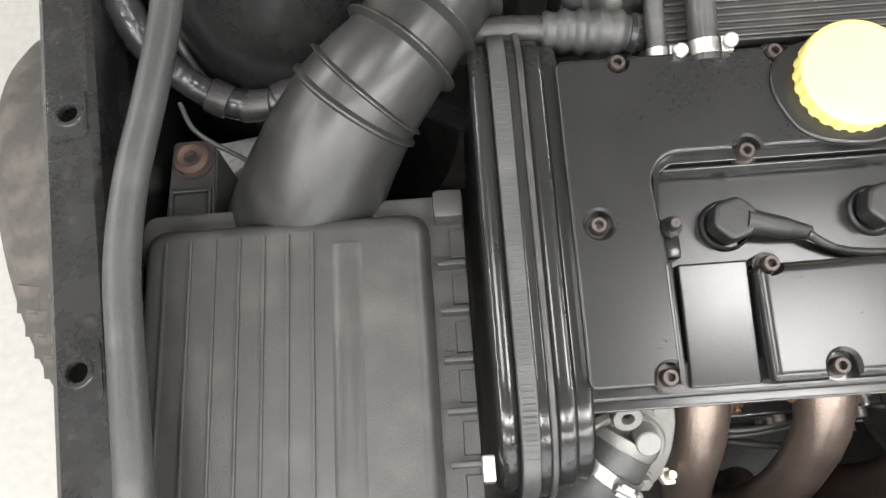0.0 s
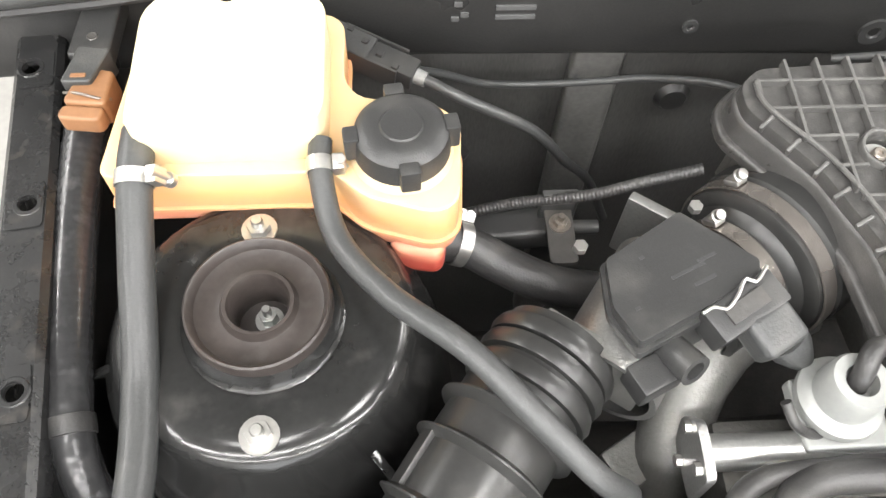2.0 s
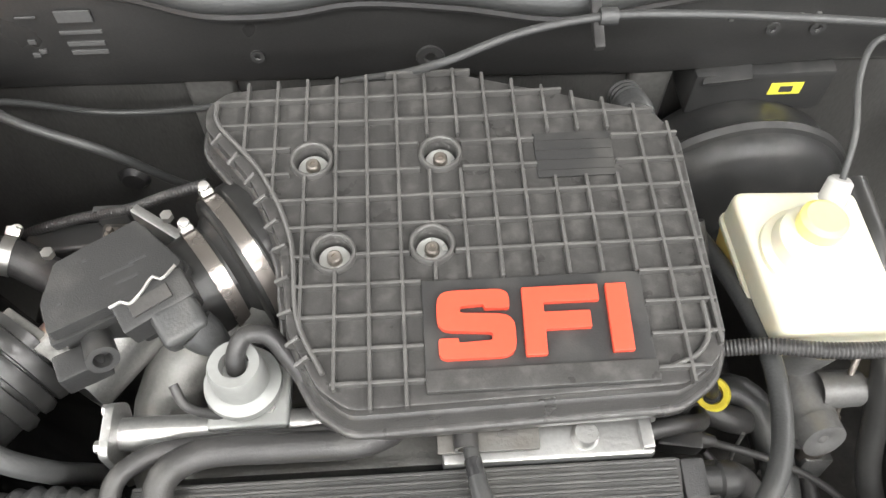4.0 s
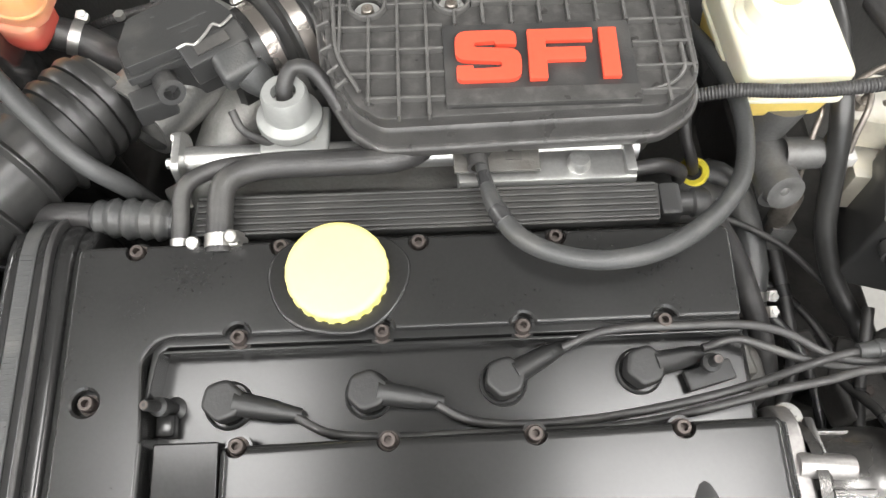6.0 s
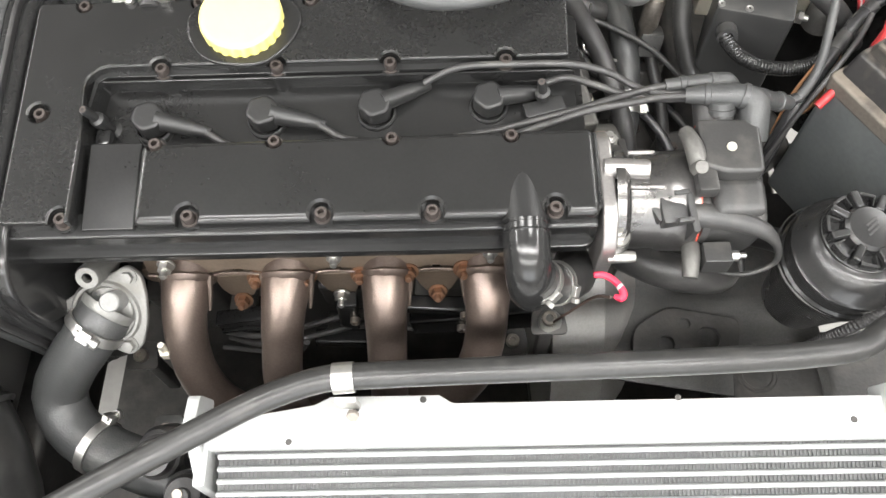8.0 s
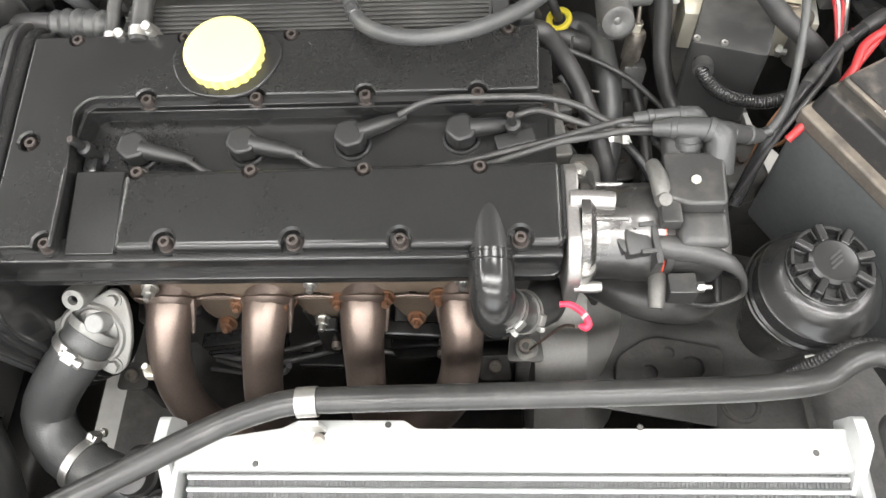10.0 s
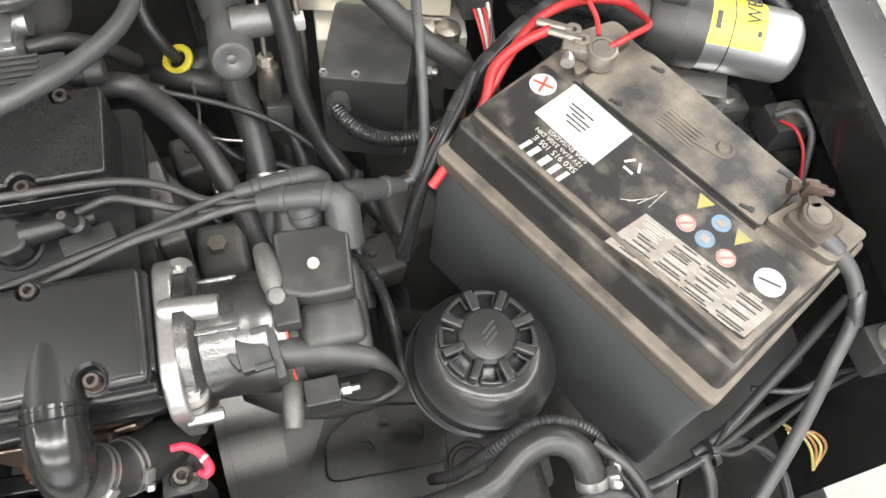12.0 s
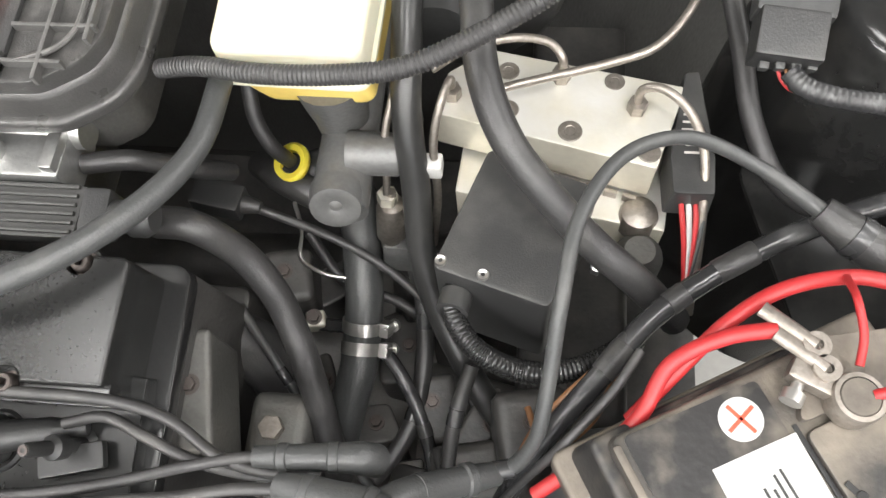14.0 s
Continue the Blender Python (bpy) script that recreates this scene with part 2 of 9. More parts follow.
# lightened grey that carries the sheen on the bulkhead seams
M_SHEEN = material("bulkhead_sheen_grey", (0.12, 0.118, 0.113), 0.34, vary=0.45, coarse=18, bump=0.15, dust=0.25, dust_color=(0.2, 0.195, 0.185), rough_vary=0.12)
M_WIPER = material("grey_cowl_plastic", (0.09, 0.09, 0.09), 0.55, vary=0.2, bump=0.2)


def tank_material():
    """Milky plastic with the coolant showing through: red low, orange up to the fill line."""
    m = material("milky_tank_plastic", (0.85, 0.78, 0.58), 0.4, vary=0.05, bump=0.05, sss=0.3)
    nt = m.node_tree
    b = nt.nodes["Principled BSDF"]
    tc = nt.nodes.new("ShaderNodeTexCoord")
    sep = nt.nodes.new("ShaderNodeSeparateXYZ")
    wob = nt.nodes.new("ShaderNodeTexNoise")
    wob.inputs["Scale"].default_value = 25
    add = nt.nodes.new("ShaderNodeMath")
    add.operation = "MULTIPLY_ADD"
    add.inputs[1].default_value = 0.012
    nt.links.new(tc.outputs["Object"], sep.inputs[0])
    nt.links.new(tc.outputs["Object"], wob.inputs["Vector"])
    nt.links.new(wob.outputs[0], add.inputs[0])
    nt.links.new(sep.outputs[2], add.inputs[2])
    mr = nt.nodes.new("ShaderNodeMapRange")
    mr.inputs[1].default_value, mr.inputs[2].default_value = -0.012, 0.098
    nt.links.new(add.outputs[0], mr.inputs[0])
    cr = nt.nodes.new("ShaderNodeValToRGB")
    stops = [(0.0, (0.46, 0.06, 0.045, 1)), (0.16, (0.52, 0.1, 0.07, 1)), (0.25, (0.7, 0.28, 0.18, 1)), (0.48, (0.74, 0.4, 0.17, 1)), (0.82, (0.72, 0.62, 0.4, 1))]
    cr.color_ramp.elements[0].position, cr.color_ramp.elements[0].color = stops[0]
    cr.color_ramp.elements[1].position, cr.color_ramp.elements[1].color = stops[-1]
    for p, c in stops[1:-1]:
        cr.color_ramp.elements.new(p).color = c
    nt.links.new(mr.outputs[0], cr.inputs[0])
    nt.links.new(cr.outputs[0], b.inputs["Base Color"])
    return m


M_TANK = tank_material()


# ---------------------------------------------------------------- mesh helpers
def flatten_shading(me, angle):
    """Keeps large flat faces flat beside their rounded edges: normals weighted by face area."""
    n = len(me.polygons)
    area = np.empty(n)
    me.polygons.foreach_get("area", area)
    if n < 8 or area.max() < 8 * np.median(area):
        return
    nor = np.empty(n * 3)
    me.polygons.foreach_get("normal", nor)
    nor = nor.reshape(n, 3)
    total, start = np.empty(n, int), np.empty(n, int)
    me.polygons.foreach_get("loop_total", total)
    me.polygons.foreach_get("loop_start", start)
    vert = np.empty(len(me.loops), int)
    me.loops.foreach_get("vertex_index", vert)
    face = np.repeat(np.arange(n), total)
    order = np.argsort(vert, kind="stable")
    count = np.bincount(vert, minlength=len(me.vertices))
    first = np.concatenate(([0], np.cumsum(count)))[:-1]
    reps = count[vert]
    loop = np.repeat(np.arange(len(vert)), reps)
    step = np.arange(len(loop)) - np.repeat(np.cumsum(reps) - reps, reps)
    other = face[order[first[vert[loop]] + step]]
    mine = face[loop]
    near = (nor[mine] * nor[other]).sum(1) > math.cos(radians(angle))
    out = np.zeros((len(vert), 3))
    np.add.at(out, loop, nor[other] * (area[other] * near)[:, None])
    out /= np.maximum(1e-12, np.linalg.norm(out, axis=1))[:, None]
    me.normals_split_custom_set(out)


def part(name, bm, mat, parent, label="", angle=38, sheet=False):
    """Links a bmesh as one mesh object under a thing or part; sheet: an open sheet that faces up."""
    me = bpy.data.meshes.new(name)
    if sheet:
        bm.normal_update()
        bmesh.ops.reverse_faces(bm, faces=[f for f in bm.faces if f.normal.z < -0.01])
    else:
        bmesh.ops.recalc_face_normals(bm, faces=bm.faces)
    bm.to_mesh(me)
    bm.free()
    me.materials.append(mat)
    for p in me.polygons:
        p.use_smooth = True
    me.set_sharp_from_angle(angle=radians(angle))
    if not sheet:
        flatten_shading(me, angle)
    ob = new(name, me)
    ob.parent = parent
    if label:
        tagged(ob, label)
    return ob


def thing(name, m, label, category, group="", kind=""):
    ob = new(name)
    ob.matrix_world = m
    ob.empty_display_size = 0.02
    return tagged(ob, label, category, group, kind)


def solo(name, bm, mat, m, label, category, group="", kind="", angle=38):
    ob = part(name, bm, mat, None, label, angle)
    ob.matrix_world = m
    return tagged(ob, label, category, group, kind)


def merge(bm, tmp, m=None):
    if m is not None:
        tmp.transform(m)
    me = bpy.data.meshes.new("tmp")
    tmp.to_mesh(me)
    tmp.free()
    bm.from_mesh(me)
    bpy.data.meshes.remove(me)
    return bm


def soften(tmp, width, segs=2, limit=30):
    if width > 0:
        tmp.normal_update()
        edges = [e for e in tmp.edges if len(e.link_faces) == 2 and e.calc_face_angle(0) > radians(limit)]
        bmesh.ops.bevel(tmp, geom=edges, offset=width, segments=segs, profile=0.6, affect="EDGES", clamp_overlap=True)


def box(sx, sy, sz, m=None, bevel=0.001, bm=None, segs=2, taper=1.0):
    """A box centred on its origin."""
    tmp = bmesh.new()
    bmesh.ops.create_cube(tmp, size=1)
    for v in tmp.verts:
        k = taper if v.co.z > 0 else 1.0
        v.co = Vector((v.co.x * sx * k, v.co.y * sy * k, v.co.z * sz))
    soften(tmp, bevel, segs)
    return merge(bm or bmesh.new(), tmp, m)


def lathe(profile, m=None, seg=24, bm=None, wobble=None):
    """Turns (radius, height) pairs round z; a radius of 0 closes the end."""
    tmp = bmesh.new()
    rings = []
    for r, z in profile:
        if r < 1e-6:
            rings.append([tmp.verts.new((0, 0, z))])
        else:
            ring = []
            for i in range(seg):
                a = 2 * math.pi * i / seg
                k = wobble(a, r, z) if wobble else 1
                ring.append(tmp.verts.new((r * k * math.cos(a), r * k * math.sin(a), z)))
            rings.append(ring)
    for a, b in zip(rings, rings[1:]):
        for i in range(seg):
            j = (i + 1) % seg
            q = [a[i % len(a)], a[j % len(a)], b[j % len(b)], b[i % len(b)]]
            q = [v for k, v in enumerate(q) if v not in q[:k]]
            if len(q) > 2:
                tmp.faces.new(q)
    return merge(bm or bmesh.new(), tmp, m)


def prism(outline, z0, z1, m=None, bevel=0.001, bm=None, segs=2, top=None):
    """A flat outline pulled from z0 to z1; top: the outline at z1 where it differs."""
    tmp = bmesh.new()
    lo = [tmp.verts.new((x, y, z0)) for x, y in outline]
    hi = [tmp.verts.new((x, y, z1)) for x, y in (top or outline)]
    n = len(lo)
    tmp.faces.new(lo[::-1])
    tmp.faces.new(hi)
    for i in range(n):
        tmp.faces.new((lo[i], lo[(i + 1) % n], hi[(i + 1) % n], hi[i]))
    soften(tmp, bevel, segs)
    return merge(bm or bmesh.new(), tmp, m)


def rounded(pts, r, n=5):
    """The outline with its corners rounded by about r."""
    out = []
    k = len(pts)
    for i in range(k):
        p, a, b = Vector(pts[i]), Vector(pts[i - 1]), Vector(pts[(i + 1) % k])
        rr = r[i] if isinstance(r, (list, tuple)) else r
        da, db = min(rr, (a - p).length * 0.49), min(rr, (b - p).length * 0.49)
        s, e = p + (a - p).normalized() * da, p + (b - p).normalized() * db
        for j in range(n + 1):
            t = j / n
            q = s * (1 - t) ** 2 + p * 2 * t * (1 - t) + e * t * t
            out.append((q.x, q.y))
    return out


def inset(pts, d):
    """The outline moved inwards by d (counter-clockwise outlines)."""
    out = []
    k = len(pts)
    for i in range(k):
        a, p, b = Vector(pts[i - 1]), Vector(pts[i]), Vector(pts[(i + 1) % k])
        u, v = (p - a).normalized(), (b - p).normalized()
        n1, n2 = Vector((-u.y, u.x)), Vector((-v.y, v.x))
        n = n1 + n2
        n = n.normalized() if n.length > 1e-6 else n1
        q = p + n * d / max(0.4, n.dot(n1))
        out.append((q.x, q.y))
    return out


def spline(pts, step):
    """Points along a smooth curve through pts, about step apart, with the share of the way at each."""
    p = [Vector(q) for q in pts]
    if len(p) == 2:
        n = max(2, int((p[1] - p[0]).length / step))
        return [p[0].lerp(p[1], i / n) for i in range(n + 1)], [i / n for i in range(n + 1)]
    ext = [p[0] * 2 - p[1]] + p + [p[-1] * 2 - p[-2]]
    out, us = [], []
    for i in range(1, len(ext) - 2):
        a, b, c, d = ext[i - 1:i + 3]
        t1 = max(1e-5, (b - a).length) ** 0.5
        t2 = t1 + max(1e-5, (c - b).length) ** 0.5
        t3 = t2 + max(1e-5, (d - c).length) ** 0.5
        n = max(2, int((c - b).length / step))
        for j in range(n + (1 if i == len(ext) - 3 else 0)):
            t = t1 + (t2 - t1) * j / n
            a1 = a * (t1 - t) / t1 + b * t / t1
            a2 = b * (t2 - t) / (t2 - t1) + c * (t - t1) / (t2 - t1)
            a3 = c * (t3 - t) / (t3 - t2) + d * (t - t2) / (t3 - t2)
            b1 = a1 * (t2 - t) / t2 + a2 * t / t2
            b2 = a2 * (t3 - t) / (t3 - t1) + a3 * (t - t1) / (t3 - t1)
            out.append(b1 * (t2 - t) / (t2 - t1) + b2 * (t - t1) / (t2 - t1))
            us.append((i - 1 + j / n) / (len(p) - 1))
    return out, us


def tube(pts, r, seg=14, bm=None, step=None, rib=0.0, pitch=0.005, cap=True, flat=1.0):
    """A hose swept along a smooth curve. r: one radius, or one for each point. rib: depth of its corrugation."""
    rmax = max(r) if isinstance(r, (list, tuple)) else r
    step = step or max(0.0025, rmax * 0.6)
    if rib:
        step = min(step, pitch / 4)
    path, us = spline(pts, step)
    bm = bm or bmesh.new()
    rings = []
    t0 = (path[1] - path[0]).normalized()
    n = t0.orthogonal().normalized()
    if abs(t0.z) < 0.9:
        n = t0.cross(Vector((0, 0, 1))).normalized()
    run = 0.0
    for i, p in enumerate(path):
        t = (path[min(i + 1, len(path) - 1)] - path[max(i - 1, 0)]).normalized()
        n = (n - t * n.dot(t)).normalized()
        b = t.cross(n)
        if i:
            run += (p - path[i - 1]).length
        if isinstance(r, (list, tuple)):
            f = us[i] * (len(r) - 1)
            k = min(int(f), len(r) - 2)
            rad = r[k] + (r[k + 1] - r[k]) * (f - k)
        else:
            rad = r
        if rib:
            rad += rib * max(-1, min(1, 1.8 * math.sin(2 * math.pi * run / pitch)))
        rings.append([bm.verts.new(p + (n * math.cos(a) + b * math.sin(a) * flat) * rad) for a in (2 * math.pi * j / seg for j in range(seg))])
    for a, b in zip(rings, rings[1:]):
        for j in range(seg):
            bm.faces.new((a[j], a[(j + 1) % seg], b[(j + 1) % seg], b[j]))
    if cap:
        bm.faces.new(rings[0][::-1])
        bm.faces.new(rings[-1])
    return bm


def along(pts, u):
    """The pose at the share u of a smooth curve, z along it."""
    path, us = spline(pts, 0.002)
    i = min(range(len(us)), key=lambda k: abs(us[k] - u))
    t = (path[min(i + 1, len(path) - 1)] - path[max(i - 1, 0)]).normalized()
    return Matrix.Translation(path[i]) @ t.to_track_quat("Z", "Y").to_matrix().to_4x4()


def frame_to(p, d, up="Y"):
    """The pose at p with z along d."""
    return Matrix.Translation(p) @ Vector(d).to_track_quat("Z", up).to_matrix().to_4x4()


def clamp_band(parent, m, r, turn=0.0, width=0.009):
    """A worm-drive clamp round z of the pose m."""
    m = m @ pose(0, 0, 0, 0, 0, turn)
    band = part("hose_clamp", lathe([(r * 1.02, -width / 2), (r * 1.1, -width / 2), (r * 1.1, width / 2), (r * 1.02, width / 2)], m, 28), M_ZINC, parent, "bright zinc-plated clamp")
    bm = box(0.007, 0.011, width * 1.15, m @ pose(r * 1.1 + 0.003, 0, 0), 0.0012)
    part("housing", bm, M_ZINC, band)
    bm = lathe([(0, -0.008), (0.003, -0.008), (0.003, 0.008), (0.0046, 0.008), (0.0046, 0.0125), (0.0035, 0.0135), (0, 0.0135)], m @ pose(r * 1.1 + 0.0045, 0, 0, 90), 12)
    part("screw", bm, M_ZINC, band)
    return band


def wire_clamp(parent, m, r, turn=0.0):
    """A clamp of two thin wires drawn together by a small screw."""
    m = m @ pose(0, 0, 0, 0, 0, turn)
    ring = [(r * 1.0, -0.0007), (r * 1.0 + 0.0012, -0.0007), (r * 1.0 + 0.0012, 0.0007), (r * 1.0, 0.0007)]
    first = part("wire_clamp", lathe(ring, m @ pose(0, 0, -0.0022), 32), M_ZINC, parent, "thin double-wire clamp")
    part("second_wire", lathe(ring, m @ pose(0, 0, 0.0022), 32), M_ZINC, first)
    part("saddle", box(0.004, 0.009, 0.007, m @ pose(r + 0.0022, 0, 0), 0.001), M_ZINC, first)
    part("screw", hexhead(0.0036, 0.005, m @ pose(r + 0.0034, 0.004, 0, 270)), M_ZINC, first)
    return first


def hose(name, label, pts, r, mat, category="hose", clamps=(), rib=0.0, pitch=0.005, seg=14, group="", flat=1.0, bands=(), wires=()):
    """A hose, pipe or cable as a thing of its own. clamps, wires: (share of the way, turn)."""
    o = Vector(pts[0])
    loc = [Vector(p) - o for p in pts]
    ob = solo(name, tube(loc, r, seg, rib=rib, pitch=pitch, flat=flat), mat, Matrix.Translation(o), label, category, group)
    for u, turn in clamps:
        rr = r if not isinstance(r, (list, tuple)) else r[min(len(r) - 1, int(u * len(r)))]
        clamp_band(ob, along(loc, u), rr, turn)
    for u, turn in wires:
        wire_clamp(ob, along(loc, u), r, turn)
    for u, half in bands:
        rr = r if not isinstance(r, (list, tuple)) else r[min(len(r) - 1, int(u * len(r)))]
        part("tape_band", lathe([(rr * 0.95, -half), (rr * 1.07, -half * 0.9), (rr * 1.09, 0), (rr * 1.07, half * 0.9), (rr * 0.95, half)], along(loc, u), 18), M_TAPE if mat != M_TAPE else M_RUBBER, ob, "wound tape band")
    return ob


def carve(ob, bm):
    """Cuts the closed shapes of bm out of a mesh object."""
    me = bpy.data.meshes.new("cutter")
    bmesh.ops.recalc_face_normals(bm, faces=bm.faces)
    bm.to_mesh(me)
    bm.free()
    tool = new("cutter", me)
    tool.parent = ob.parent
    mod = ob.modifiers.new("cut", "BOOLEAN")
    mod.operation, mod.object, mod.solver = "DIFFERENCE", tool, "EXACT"
    done = bpy.data.meshes.new_from_object(ob.evaluated_get(bpy.context.evaluated_depsgraph_get()))
    ob.modifiers.clear()
    ob.data = done
    bpy.data.objects.remove(tool)
    for p in done.polygons:
        p.use_smooth = True
    done.set_sharp_from_angle(angle=radians(38))
    flatten_shading(done, 38)
    return ob


def notch(bm, x, y, out, r=0.0082, flare=0.0022, depth=-0.0075, top=0.0036):
    """A bolt recess, open towards out (+1 or -1 along y, 0 closed), with a flared rim."""
    n = 22
    rings = []
    for z, k in ((depth, r), (top - 0.0022, r), (top, r + flare), (top + 0.012, r + flare)):
        ring = []
        for i in range(n):
            a = math.pi * 2 * i / n
            px, py = k * math.cos(a), k * math.sin(a)
            if out and py * out > 1e-6:
                py += out * 0.03
            ring.append(bm.verts.new((x + px, y + py, z)))
        rings.append(ring)
    for a, b in zip(rings, rings[1:]):
        for i in range(n):
            bm.faces.new((a[i], a[(i + 1) % n], b[(i + 1) % n], b[i]))
    bm.faces.new(rings[0][::-1])
    bm.faces.new(rings[-1])
    return bm


def hexhead(r, h, m=None, bm=None, washer=0.0):
    bm = bm or bmesh.new()
    if washer:
        lathe([(0, 0), (washer, 0), (washer, 0.0015), (0, 0.0015)], m, 18, bm)
    a = [(r * math.cos(i * math.pi / 3), r * math.sin(i * math.pi / 3)) for i in range(6)]
    prism(a, 0.001, h, m, 0.0006, bm)
    return bm


def nut_on_stud(r, h, m=None, washer=0.0):
    bm = hexhead(r, h, m, washer=washer)
    return lathe([(0, 0), (r * 0.5, 0), (r * 0.5, h * 1.7), (r * 0.4, h * 1.85), (0, h * 1.85)], m, 12, bm)


def allen(r, h, m=None, bm=None):
    """A socket-head bolt with a real socket."""
    return lathe([(0, h * 0.35), (r * 0.45, h * 0.35), (r * 0.5, h), (r * 0.85, h), (r, h * 0.85), (r, 0), (0, 0)], m, 12, bm)


def holed_strip(length, half, drop, holes, r):
    """A folded sheet along y, width 2 * half, with lips that drop on both sides and round holes at (y, x)."""
    bm = bmesh.new()
    y = 0.0

    def quad(a, b, c, d):
        bm.faces.new([bm.verts.new(p) for p in (a, b, c, d)])

    for hy, hx in sorted(holes):
        if hy - half > y:
            quad((-half, y, 0), (half, y, 0), (half, hy - half, 0), (-half, hy - half, 0))
        n = 16
        rim = [(hx + r * math.cos(2 * math.pi * k / n), hy + r * math.sin(2 * math.pi * k / n)) for k in range(n)]
        sq = []
        for k in range(n):
            c, s = math.cos(2 * math.pi * k / n), math.sin(2 * math.pi * k / n)
            q = half / max(abs(c), abs(s))
            sq.append((c * q, hy + s * q))
        for k in range(n):
            l = (k + 1) % n
            quad((*sq[k], 0), (*sq[l], 0), (*rim[l], 0), (*rim[k], 0))
            quad((*rim[k], 0), (*rim[l], 0), (*rim[l], -0.0025), (*rim[k], -0.0025))
        y = hy + half
    quad((-half, y, 0), (half, y, 0), (half, length, 0), (-half, length, 0))
    for sx in (-1, 1):
        x0, x1 = sx * half, sx * (half + 0.004)
        quad((x0, 0, 0), (x1, 0, -0.004), (x1, length, -0.004), (x0, length, 0))
        quad((x1, 0, -0.004), (x1, 0, -drop), (x1, length, -drop), (x1, length, -0.004))
    bmesh.ops.remove_doubles(bm, verts=bm.verts, dist=0.0002)
    return bm


# ---------------------------------------------------------------- room
def room():
    floor = solo("floor", box(11, 10, 0.1, None, 0), M_CONCRETE, pose(0, 0, -0.05), "pale grey concrete garage floor", "floor", kind="structure")
    for nm, sx, sy, sz, x, y, z in (("wall_north", 11, 0.2, 3, 0, 5.1, 1.5), ("wall_west", 0.2, 9.4, 3, -5.4, 0.5, 1.5), ("wall_east", 0.2, 9.4, 3, 5.4, 0.5, 1.5),
                                    ("wall_south_1", 4.0, 0.2, 3, -3.5, -4.2, 1.5), ("wall_south_2", 3.6, 0.2, 3, 3.7, -4.2, 1.5), ("wall_south_3", 3.4, 0.2, 0.58, 0.2, -4.2, 2.71)):
        solo(nm, box(sx, sy, sz, None, 0), M_WALL, pose(x, y, z), "plain white painted garage wall", "wall", kind="structure")
    solo("ceiling", box(11, 10, 0.1, None, 0), M_CEILING, pose(0, 0, 3.05), "plain grey garage ceiling", "ceiling", kind="structure")


room()

# ---------------------------------------------------------------- car body
def tower_profile():
    return [(0.044, 0.0), (0.05, 0.004), (0.074, 0.004), (0.084, 0.0), (0.09, -0.008), (0.092, -0.022), (0.1, -0.03), (0.108, -0.06), (0.114, -0.12), (0.122, -0.22), (0.13, -0.36)]


